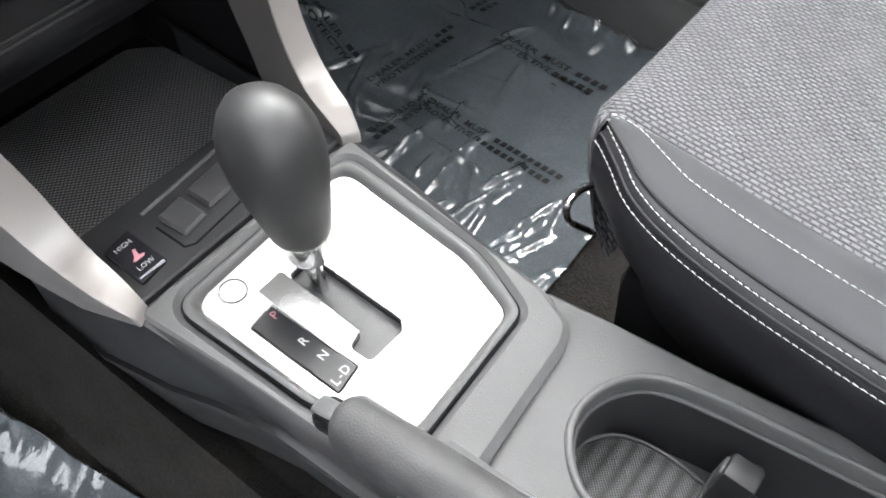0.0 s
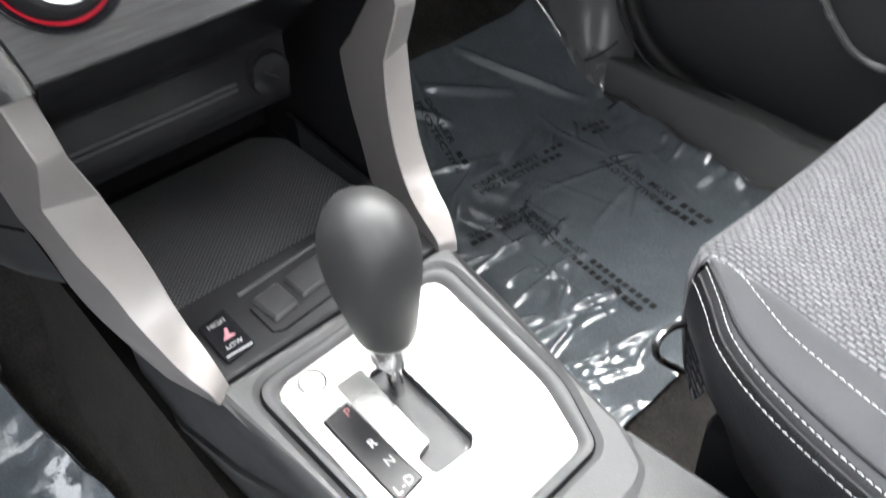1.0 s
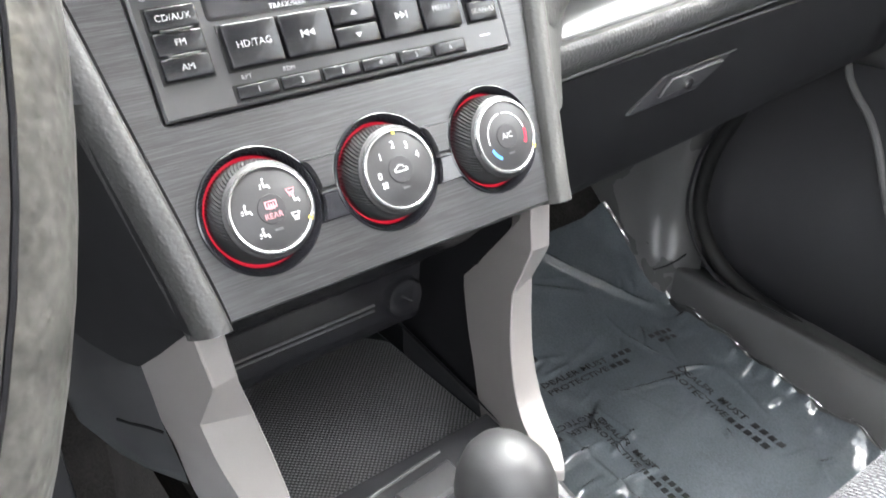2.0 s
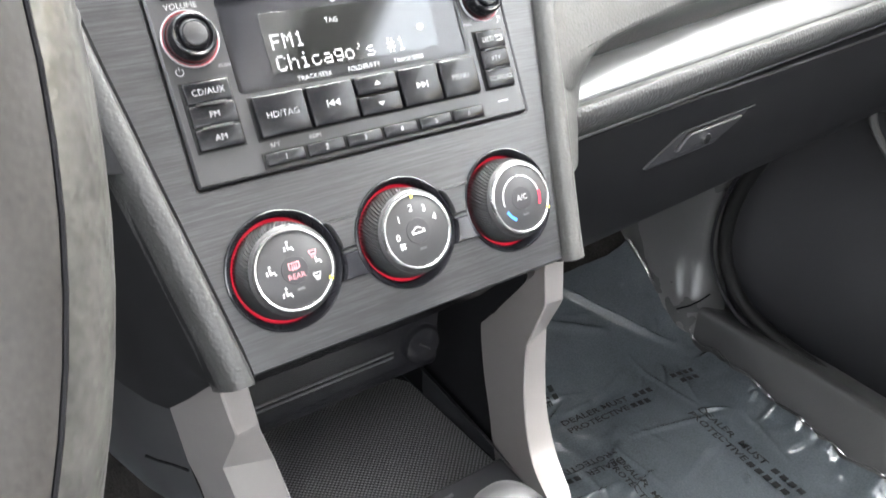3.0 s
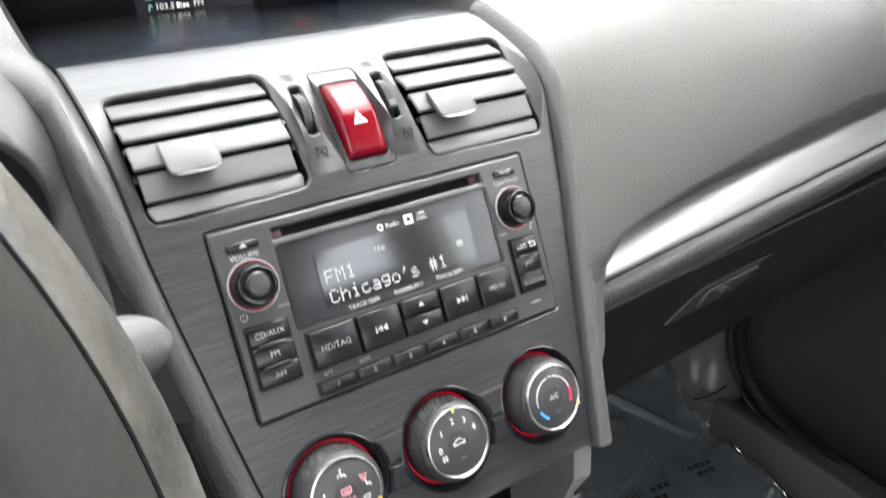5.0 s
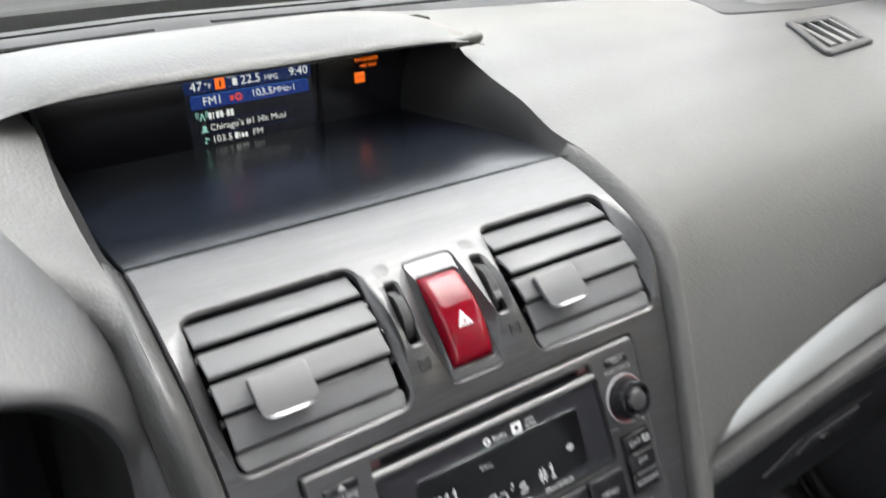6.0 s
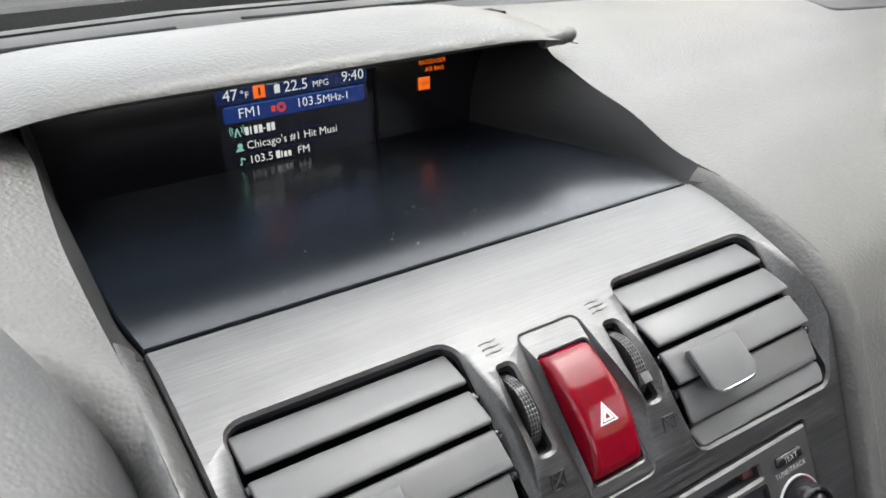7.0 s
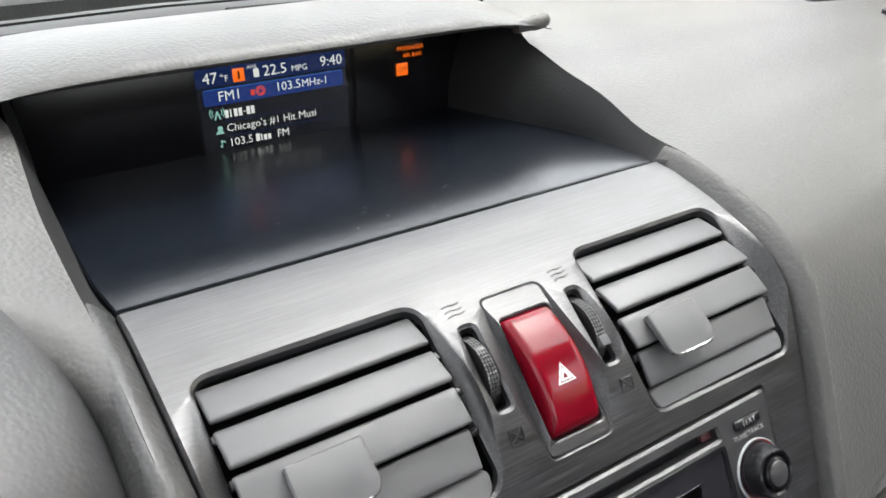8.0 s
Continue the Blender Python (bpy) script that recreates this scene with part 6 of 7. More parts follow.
part("boot", rbox(-0.0735, -0.0300, -0.46, -0.2150, -0.285, -0.262, 0.004), M_CONSOLE, brake)


# ---- passenger seat ----
def woven(name, color):
    """Light woven cloth: staggered threads with dark gaps."""
    m = material(name, color, 0.8, vary=0.12, blotch=30)
    t, b = m.node_tree, m.node_tree.nodes["Principled BSDF"]
    co = t.nodes.new("ShaderNodeTexCoord")
    mp = t.nodes.new("ShaderNodeMapping")
    mp.inputs["Rotation"].default_value = (0, 0, radians(90))
    t.links.new(co.outputs["Object"], mp.inputs["Vector"])
    br = t.nodes.new("ShaderNodeTexBrick")
    br.inputs["Scale"].default_value = 1.0
    br.inputs["Brick Width"].default_value, br.inputs["Row Height"].default_value = 0.0050, 0.0030
    br.inputs["Mortar Size"].default_value, br.inputs["Mortar Smooth"].default_value = 0.0011, 1.0
    br.inputs["Color1"].default_value = (*color, 1)
    br.inputs["Color2"].default_value = (*[c * 0.85 for c in color], 1)
    br.inputs["Mortar"].default_value = (*[c * 0.38 for c in color], 1)
    t.links.new(mp.outputs[0], br.inputs["Vector"])
    t.links.new(br.outputs["Color"], b.inputs["Base Color"])
    bump = t.nodes.new("ShaderNodeBump")
    bump.invert = True
    bump.inputs["Strength"].default_value, bump.inputs["Distance"].default_value = 1.0, 0.0016
    t.links.new(br.outputs["Fac"], bump.inputs["Height"])
    t.links.new(bump.outputs[0], b.inputs["Normal"])
    return m


M_WEAVE = woven("light_grey_woven_cloth", (0.155, 0.156, 0.168))
seat = thing("passenger_seat", (0.35, -0.45, -0.44), "passenger seat in light grey woven cloth with white stitching", "car seat")


def seat_top(y):
    return -0.207 + 0.2 * (y + 0.2) if y < -0.2 else -0.207 - 0.6 * (y + 0.2) ** 2 / 0.02


LINE_A = [(0.1310, -0.1985), (0.1180, -0.2150), (0.1050, -0.2310), (0.0960, -0.2550), (0.0905, -0.2900), (0.0885, -0.3400), (0.0885, -0.42), (0.0885, -0.52), (0.0885, -0.66)]
LINE_B = [(0.1345, -0.1980), (0.1400, -0.2120), (0.1425, -0.2260), (0.1415, -0.2500), (0.1400, -0.2900), (0.1400, -0.3400), (0.1400, -0.42), (0.1400, -0.52), (0.1400, -0.66)]
la, lb = curve_points(LINE_A, steps=5), curve_points(LINE_B, steps=5)


def on_seat(p, lift=0.0):
    return Vector((p[0], p[1], seat_top(p[1]) + lift))


rows = []
for a, b in zip(la, lb):
    row = []
    for i in range(9):
        f = i / 8
        p = a.lerp(b, f)
        row.append(on_seat(p, 0.0035 * math.sin(math.pi * f) ** 0.7 - 0.002 * (f in (0, 1)) + 0.001))
    rows.append(row)
part("bolster_cloth", surface(rows), M_SEATBAND, seat, "dark grey cloth edge band", angle=70)
# side in black vinyl, bulging out and tucking under
rows = []
for i, a in enumerate(la):
    t = (la[min(i + 1, len(la) - 1)] - la[max(i - 1, 0)]).normalized()
    out = Vector((t.y, -t.x, 0)) if t.y < 0 else Vector((-1, 0, 0))
    out = Vector((-abs(t.y), -t.x if False else abs(t.x), 0)).normalized()
    z = seat_top(a.y)
    base_p = Vector((a.x, a.y, z))
    rows.append([base_p + out * o + Vector((0, 0, d)) for o, d in ((0.0, 0.0), (0.004, -0.003), (0.0075, -0.012), (0.0085, -0.026), (0.004, -0.045), (-0.010, -0.075), (-0.022, -0.110), (-0.04, -0.130))])
part("side_panel", surface(rows), M_SEATSIDE, seat, "black vinyl seat side", angle=70)
# woven middle rolling over the front edge
rows = []
for b in lb:
    rows.append([Vector((b.x + (0.52 - b.x) * f, b.y, seat_top(b.y) - 0.0014 - 0.004 * math.sin(math.pi * f) + 0.003 * math.sin(math.pi * min(1, f * 8)))) for f in [0, 0.02, 0.05, 0.1, 0.2, 0.35, 0.5, 0.7, 0.85, 1.0]])
first = rows[0]
front = []
for dy, dz in ((0.010, -0.0035), (0.017, -0.012), (0.021, -0.026), (0.020, -0.05), (0.012, -0.085), (-0.005, -0.11)):
    front.append([Vector((p.x + (0.005 if i == 0 else 0), p.y + dy * (0.55 + 0.45 * min(1, i / 2)), p.z + dz)) for i, p in enumerate(first)])
part("cushion_cloth", surface(front[::-1] + rows), M_WEAVE, seat, angle=70)
# far side and base
part("far_side", surface([[Vector((0.52, y, seat_top(y))), Vector((0.55, y, seat_top(y) + 0.004)), Vector((0.575, y, seat_top(y) - 0.02)), Vector((0.575, y, seat_top(y) - 0.12))] for y in (-0.185, -0.21, -0.30, -0.45, -0.66)]), M_SEATBAND, seat, angle=70)
part("base", rbox(0.125, 0.55, -0.66, -0.215, -0.40, -0.31, 0.01), M_DARK, seat)
part("backrest", sweep(None, [[Vector((0.335 + x * w, -0.66 - 0.28 * h + y, -0.26 + 0.62 * h)) for x, y in ((-0.24, 0.02), (-0.2, 0.06), (0.0, 0.045), (0.2, 0.06), (0.24, 0.02), (0.2, -0.06), (-0.2, -0.06))] for h, w in ((0, 0.9), (0.25, 1.0), (0.7, 0.95), (0.95, 0.75), (1.0, 0.6))]), M_WEAVE, seat, angle=60)
part("slide_bar", tube(curve_points([(0.150, -0.192, -0.264), (0.135, -0.185, -0.262), (0.122, -0.185, -0.259), (0.117, -0.185, -0.263), (0.119, -0.185, -0.273), (0.127, -0.185, -0.285), (0.140, -0.190, -0.300)], steps=5), 0.0022, 10), M_CHROME, seat, "bent steel adjusting bar")
part("side_strap", tube(curve_points([(0.112, -0.235, -0.345), (0.105, -0.262, -0.352), (0.104, -0.285, -0.350)], steps=4), 0.0030, 8), M_SIDE, seat)


def stitches(line, off, lift, pitch=0.0040, length=0.0029):
    """A run of short threads along a line."""
    pts = [on_seat(p, lift) for p in line]
    bms, run, nxt = [], 0.0, 0.001
    for i in range(len(pts) - 1):
        d = pts[i + 1] - pts[i]
        t = d.normalized()
        n = Vector((-t.y, t.x, 0)).normalized()
        while nxt <= run + d.length:
            c = pts[i] + t * (nxt - run) + n * off
            bms.append(tube([c - t * length / 2, c - t * length * 0.3 + Vector((0, 0, 0.0004)), c + t * length * 0.3 + Vector((0, 0, 0.0004)), c + t * length / 2], [0.00015, 0.00027, 0.00027, 0.00015], 5))
            nxt += pitch
        run += d.length
    return merged(*bms)


def side_of(line, i):
    t = (line[min(i + 1, len(line) - 1)] - line[max(i - 1, 0)]).normalized()
    return Vector((-abs(t.y), abs(t.x))).normalized()


tagged(part("edge_stitching", stitches([a + side_of(la, i) * 0.0072 for i, a in enumerate(la)][:40], 0.0, -0.0072), M_THREAD, seat, "white double stitching"), kind="stuff")
tagged(part("edge_stitching", stitches([a + side_of(la, i) * 0.0012 for i, a in enumerate(la)][:40], 0.0, -0.0002), M_THREAD, seat, "white double stitching"), kind="stuff")
part("seam_piping", tube([on_seat(a + side_of(la, i) * 0.0046, -0.0038) for i, a in enumerate(la)], 0.0009, 8), M_SEATSIDE, seat)
top_line = [a.lerp(b, 0.56 + 0.3 * max(0, 1 - i / 14)) for i, (a, b) in enumerate(zip(la, lb))][:40]
tagged(part("band_stitching", stitches(top_line, 0.0, 0.0048), M_THREAD, seat), kind="stuff")
part("piping", tube([on_seat(a.lerp(b, 0.10), 0.0016) for a, b in zip(la, lb)], 0.0012, 8), M_SEATSIDE, seat)

# ---- steering wheel and stalk ----
wheel = thing("steering_wheel", (-0.347, -0.175, 0.116), "grey leather steering wheel rim with spokes", "steering wheel")
WT = radians(24.5)
we1, wn_ = Vector((1, 0, 0)), Vector((0, -math.cos(WT), math.sin(WT)))
we2 = wn_.cross(we1)
WC = Vector((-0.347, -0.175, 0.116))
ring = [WC + (we1 * math.cos(2 * math.pi * i / 120) + we2 * math.sin(2 * math.pi * i / 120)) * 0.177 for i in range(120)]
secs = []
for i in range(120):
    an = 2 * math.pi * i / 120
    o = we1 * math.cos(an) + we2 * math.sin(an)
    secs.append([ring[i] + o * (0.0155 * math.cos(2 * math.pi * k / 36)) + wn_ * (0.0165 * math.sin(2 * math.pi * k / 36)) for k in range(36)])
part("rim", sweep(None, secs, True), M_WHEEL, wheel, angle=60)
secs = []
for i in range(120):
    an = 2 * math.pi * i / 120
    o = we1 * math.cos(an) + we2 * math.sin(an)
    secs.append([ring[i] + o * ((0.0155 + d) * math.cos(radians(k))) + wn_ * ((0.0165 + d) * math.sin(radians(k))) for k, d in ((62, -0.001), (64, 0.0005), (80, 0.0005), (100, 0.0005), (125, 0.0005), (150, 0.0005), (180, 0.0005), (210, 0.0005), (240, -0.001))])
part("inner_grip", sweep(None, [sec for sec in secs], True), M_WHEELIN, wheel, "smooth dark inner half", angle=60)
part("rim_seam", tube([ring[i] + (ring[i] - WC).normalized() * 0.0075 + wn_ * 0.0149 for i in range(120)], 0.0004, 6, closed=True), M_DARK, wheel)
part("hub", sweep(None, [[WC + we1 * (rx * math.cos(2 * math.pi * k / 28)) + we2 * (ry * math.sin(2 * math.pi * k / 28)) + wn_ * h for k in range(28)] for rx, ry, h in
                               ((0.075, 0.065, -0.045), (0.082, 0.07, -0.02), (0.07, 0.06, 0.0), (0.03, 0.025, 0.006))]), M_SIDE, wheel, angle=60)
for sgn, dz in ((1, 0.015), (-1, 0.015), (0, 0)):
    if sgn:
        path = [WC + we1 * (sgn * r) + we2 * (dz - 0.02 * (r - 0.07) / 0.1) + wn_ * h for r, h in ((0.06, -0.012), (0.10, -0.008), (0.14, -0.004), (0.168, 0.0))]
    else:
        path = [WC + we2 * (-r) + wn_ * h for r, h in ((0.05, -0.012), (0.10, -0.008), (0.168, 0.0))]
    part("spoke", tube(path, [0.024, 0.020, 0.017, 0.019][:len(path)], 14, 0.45), M_SILVER if sgn else M_SIDE, wheel)
stalk = thing("wiper_stalk", (-0.25, -0.03, 0.075), "black wiper stalk with a rounded pale-lit end", "stalk")
part("arm", tube([(-0.33, -0.02, 0.075), (-0.25, -0.028, 0.078), (-0.19, -0.034, 0.080), (-0.160, -0.037, 0.082)], [0.010, 0.008, 0.0070, 0.0075], 14), M_SIDE, stalk)
part("end_cap", tube([(-0.166 + 0.038 * k / 14, -0.0366 - 0.0026 * k / 14, 0.0812 + 0.0018 * k / 14) for k in range(15)],
                     [0.0072 + 0.0050 * math.sin(math.pi * 0.5 * min(1.0, k / 6)) if k < 8 else 0.0122 * math.sqrt(max(0.0, 1 - ((k - 7) / 7.05) ** 2)) for k in range(15)], 24), M_CONSOLE, stalk, angle=80)
column = thing("steering_column", (-0.347, -0.06, 0.07), "black plastic steering column shroud", "column")
part("shroud", tube([WC - wn_ * h for h in (0.03, 0.07, 0.14, 0.22)], [0.045, 0.055, 0.06, 0.06], 16), M_SIDE, column)
cluster = thing("instrument_cluster", (-0.36, 0.12, 0.06), "dark hooded instrument cluster", "instrument cluster")
part("back_panel", rbox(-0.56, -0.16, 0.165, 0.175, -0.06, 0.14, 0.004), M_RUBBER, cluster)
for cx in (-0.285, -0.445):
    part("dial_ring", lathe([(0.062, 0.0), (0.060, 0.006), (0.056, 0.003)], 40, (cx, 0.055), lambda x, z, w: Vector((x, 0.165 - w, z)), False), M_SIDE, cluster)
part("dial_glass", rbox(-0.55, -0.17, 0.150, 0.153, -0.02, 0.125, 0.002), M_SCREEN, cluster)
part("lower_panel", rbox(-0.60, -0.152, 0.10, 0.112, -0.30, -0.02, 0.004), M_SIDE, cluster)

# ---- floor ----
def floor_z(x, y):
    rise = max(0.0, y - 0.20)
    return -0.480 + 0.9 * rise * rise / (0.06 + rise)


rows = [[Vector((x, y, floor_z(x, y))) for y in [-2.3, -1.6, -0.8, -0.4, -0.2, 0.0, 0.15, 0.2, 0.23, 0.26, 0.3, 0.36, 0.42, 0.5, 0.6, 0.75]] for x in [-0.72 + 1.44 * i / 16 for i in range(17)]]
structure("floor", surface(rows, 0.03, (0, 0, -1)), M_CARPET, "dark carpeted cabin floor", "floor")


def film_material():
    m = material("clear_plastic_film", (0.082, 0.094, 0.104), 0.10, vary=0.28, blotch=9, rvary=0.05, spec=0.9)
    t, b = m.node_tree, m.node_tree.nodes["Principled BSDF"]
    co = t.nodes.new("ShaderNodeTexCoord")
    n = t.nodes.new("ShaderNodeTexNoise")
    n.inputs["Scale"].default_value, n.inputs["Detail"].default_value, n.inputs["Distortion"].default_value = 11.0, 2.0, 0.5
    t.links.new(co.outputs["Object"], n.inputs["Vector"])
    f = t.nodes.new("ShaderNodeTexNoise")
    f.inputs["Scale"].default_value, f.inputs["Detail"].default_value = 300.0, 1.0
    t.links.new(co.outputs["Object"], f.inputs["Vector"])
    fine = t.nodes.new("ShaderNodeMath")
    fine.operation, fine.inputs[1].default_value = "MULTIPLY_ADD", 0.06
    t.links.new(f.outputs[0], fine.inputs[0])
    t.links.new(n.outputs[0], fine.inputs[2])
    bump = t.nodes.new("ShaderNodeBump")
    bump.inputs["Strength"].default_value, bump.inputs["Distance"].default_value = 0.5, 0.006
    t.links.new(fine.outputs[0], bump.inputs["Height"])
    t.links.new(bump.outputs[0], b.inputs["Normal"])
    return m


M_FILM = film_material()


def crease(x, y, ax, ay, bx, by, width, height):
    """A sharp fold along a line, fading to its ends."""
    dx, dy = bx - ax, by - ay
    l2 = dx * dx + dy * dy
    f = ((x - ax) * dx + (y - ay) * dy) / l2
    if f < 0 or f > 1:
        return 0.0
    d = abs((x - ax) * dy - (y - ay) * dx) / math.sqrt(l2)
    return height * math.exp(-(d / width) ** 2) * math.sin(math.pi * f) ** 0.6


random.seed(7)
FOLDS = [(0.30, 0.20, 0.37, 0.225, 0.004, 0.007), (0.20, 0.0, 0.30, -0.03, 0.005, 0.008), (0.36, 0.32, 0.48, 0.27, 0.004, 0.006), (0.44, 0.34, 0.56, 0.22, 0.004, 0.008), (0.30, 0.13, 0.28, -0.05, 0.003, 0.003),
         (0.15, 0.03, 0.24, 0.07, 0.004, 0.006), (0.38, 0.14, 0.52, 0.10, 0.003, 0.003)]
for k in range(26):
    x, y = random.uniform(0.13, 0.30), random.uniform(-0.15, 0.06)
    q, l = random.uniform(-0.5, 0.2), random.uniform(0.03, 0.09)
    FOLDS.append((x, y, x + l * math.cos(q), y + l * math.sin(q), random.uniform(0.0025, 0.005), random.uniform(0.002, 0.006)))
for k in range(34):
    x, y = random.uniform(0.13, 0.50), random.uniform(-0.20, 0.30)
    q, l = random.uniform(0, 3.1), random.uniform(0.04, 0.12)
    FOLDS.append((x, y, x + l * math.cos(q), y + l * math.sin(q), random.uniform(0.002, 0.004), random.uniform(0.001, 0.0028)))
for k in range(22):
    x, y = random.uniform(-0.45, -0.16), random.uniform(-0.25, 0.12)
    q, l = random.uniform(0.9, 1.9), random.uniform(0.06, 0.16)
    FOLDS.append((x, y, x + l * math.cos(q), y + l * math.sin(q), random.uniform(0.003, 0.006), random.uniform(0.004, 0.012)))
for k in range(18):
    x, y = random.uniform(0.12, 0.33), random.uniform(0.04, 0.33)
    q, l = random.uniform(-0.7, 1.2), random.uniform(0.03, 0.10)
    FOLDS.append((x, y, x + l * math.cos(q), y + l * math.sin(q), random.uniform(0.0022, 0.0042), random.uniform(0.0025, 0.006)))
for k in range(14):
    x, y = random.uniform(0.42, 0.55), random.uniform(-0.10, 0.31)
    q, l = random.uniform(-0.6, 0.9), random.uniform(0.015, 0.05)
    FOLDS.append((x, y, x + l * math.cos(q), y + l * math.sin(q), random.uniform(0.002, 0.004), random.uniform(0.0015, 0.0045)))


def wrinkle(x, y):
    p = Vector((x * 9, y * 9, 0.3))
    h = 0.004 * noise.noise(p) + 0.0012 * noise.noise(Vector((x * 40, y * 28, 2.0)))
    for f in FOLDS:
        if abs(x - f[0]) < 0.2 and abs(y - f[1]) < 0.2:
            h += crease(x, y, *f)
    return h


def film(name, x0, x1, y0, y1, label, skew=0.0, nx=110, ny=150):
    th = thing(name, ((x0 + x1) / 2, (y0 + y1) / 2, -0.475), label, "floor cover", "floor covers")
    rows = []
    for i in range(nx + 1):
        row = []
        for j in range(ny + 1):
            y = y0 + (y1 - y0) * j / ny
            xr = min(x1 + skew * (y - y0), 0.583) if x1 > 0 else min(-0.1235, -0.126 - 0.152 * (y - 0.02))
            x = x0 + (xr - x0) * i / nx + 0.003 * noise.noise(Vector((y * 14, i * 0.02, 7.0)))
            e = max(0.0, (i / nx - 0.90) / 0.10)
            lip = 0.022 * e ** 2 * (0.7 + 0.6 * noise.noise(Vector((y * 22, 3.0, 1.0)))) + 0.004 * e * noise.noise(Vector((x * 60, y * 70, 5.0)))
            z = floor_z(x, y) + 0.007 + wrinkle(x, y) + lip
            if x < 0:
                z = max(z, -0.474 + 0.52 * max(0.0, x + 0.150))
            row.append(Vector((x, y, z)))
        rows.append(row)
    part("film_sheet", surface(rows), M_FILM, th, angle=180)
    return th


cover = film("floor_film", 0.105, 0.5097, -0.122, 0.345, "crinkled clear protective film with dark print on the passenger carpet", 0.207, 190, 230)
part("edge_hem", tube([Vector((min(0.448 + 0.207 * (y + 0.42), 0.583) - 0.001, y, floor_z(0, y) + 0.012 + 0.022 * (0.7 + 0.6 * noise.noise(Vector((y * 22, 3.0, 1.0)))))) for y in [-0.12 + 0.46 * i / 120 for i in range(121)]],
                      [0.0012 + 0.0010 * abs(noise.noise(Vector((i * 0.3, 0, 0)))) for i in range(121)], 6), glass("clear_film_edge", rough=0.1), cover, "clear rolled edge")


def on_film(x, y, w):
    return Vector((x, y, floor_z(x, y) + 0.0086 + wrinkle(x, y) + w))


M_FILMPRINT = material("film_print", (0.008, 0.009, 0.010), 0.6, vary=0.3, blotch=60, spec=0.2)


def film_print(x, y, turn, size, gap, lines):
    """Two lines of print; what cannot be read is a bar of its length."""
    c, n = math.cos(radians(turn)), math.sin(radians(turn))
    for k, (word, run, bar) in enumerate(lines):
        ox, oy = x + n * gap * k, y - c * gap * k
        if word:
            lettering(word, size, ox, oy, on_film, M_FILMPRINT, cover, 0.0006, "print", "LEFT", turn, wide=1.25, bold=0.015)
        if bar:
            m = int(bar / (size * 0.8))
            for i in range(m):
                a0 = run + bar * i / m
                a1 = a0 + bar / m * 0.68
                pts = [(a0, -size * 0.30), (a1, -size * 0.30), (a1, size * 0.30), (a0, size * 0.30)]
                shape([(a * c - b * n, a * n + b * c) for a, b in pts], ox, oy, on_film, M_FILMPRINT, cover, "print_bar", 0.0006)


film_print(0.485, 0.125, -99, 0.0125, 0.015, (("DEALER  MUST", 0.112, 0.045), ("PROTECTIVE", 0.092, 0.058)))
film_print(0.335, 0.200, -8, 0.0120, 0.014, (("DEALER MUST", 0.104, 0.03), ("PROTECTIVE", 0.090, 0.03)))
film_print(0.350, 0.118, 174, 0.0115, 0.013, (("DEALER", 0.060, 0.03), ("PROTECTIVE", 0.088, 0.0)))
film_print(0.345, 0.120, -98, 0.0105, 0.012, (("DEALER  MUST", 0.096, 0.09), ("PROTECTIVE", 0.080, 0.10)))
film_print(0.362, 0.305, -97, 0.0115, 0.013, (("DEALER", 0.060, 0.02), ("PROTECTIVE", 0.0, 0.0)))
film_print(0.505, 0.185, -8, 0.0115, 0.013, (("", 0.0, 0.05), ("", 0.005, 0.05)))
driver_cover = film("floor_film", -0.62, -0.126, -0.55, 0.330, "crinkled clear protective film on the driver's carpet", 0.0, 90, 140)

tunnel_rows = [[Vector((x, y, z)) for x, z in ((-0.150, -0.478), (-0.125, -0.465), (-0.105, -0.42), (-0.088, -0.35), (-0.070, -0.37), (0.0, -0.37), (0.070, -0.37), (0.088, -0.35), (0.100, -0.42), (0.112, -0.465), (0.13, -0.478))]
               for y in (-2.3, -0.5, -0.3, -0.1, 0.1, 0.4, 0.74)]
structure("tunnel", surface(tunnel_rows), M_CARPET, "dark carpet over the transmission tunnel", "floor")

part("edge_hem", tube([Vector((min(-0.1235, -0.126 - 0.152 * (y - 0.02)), y, floor_z(0, y) + 0.024 + 0.014 * noise.noise(Vector((y * 22, 3.0, 1.0))))) for y in [-0.30 + 0.62 * i / 90 for i in range(91)]], 0.0012, 6), bpy.data.materials["clear_film_edge"], driver_cover, "clear rolled edge")

# ---- passenger door ----
door = thing("passenger_door", (0.66, 0.0, -0.45), "closed black passenger door with a rubber seal", "car door")
part("panel", surface([[Vector((0.645 + dx, y, z)) for z, dx in ((-0.52, 0.03), (-0.43, 0.012), (-0.40, 0.0), (-0.30, -0.002), (-0.20, 0.004), (-0.12, 0.0), (-0.02, -0.03), (0.0, -0.035), (0.03, -0.03), (0.10, 0.01), (0.20, 0.03), (0.22, 0.035))] for y in (-1.2, -0.6, -0.2, 0.0, 0.1, 0.2, 0.26, 0.45)], 0.03, (1, 0, 0)), M_DOOR, door)
part("armrest", surface([[Vector((0.640 + dx, y, z)) for z, dx in ((-0.128, 0.004), (-0.120, -0.010), (-0.110, -0.018), (-0.085, -0.026), (-0.05, -0.034), (0.0, -0.04))] for y in (-1.1, -0.4, 0.0, 0.10, 0.16, 0.175)]), M_SILL, door, "grey upper door trim", angle=40)
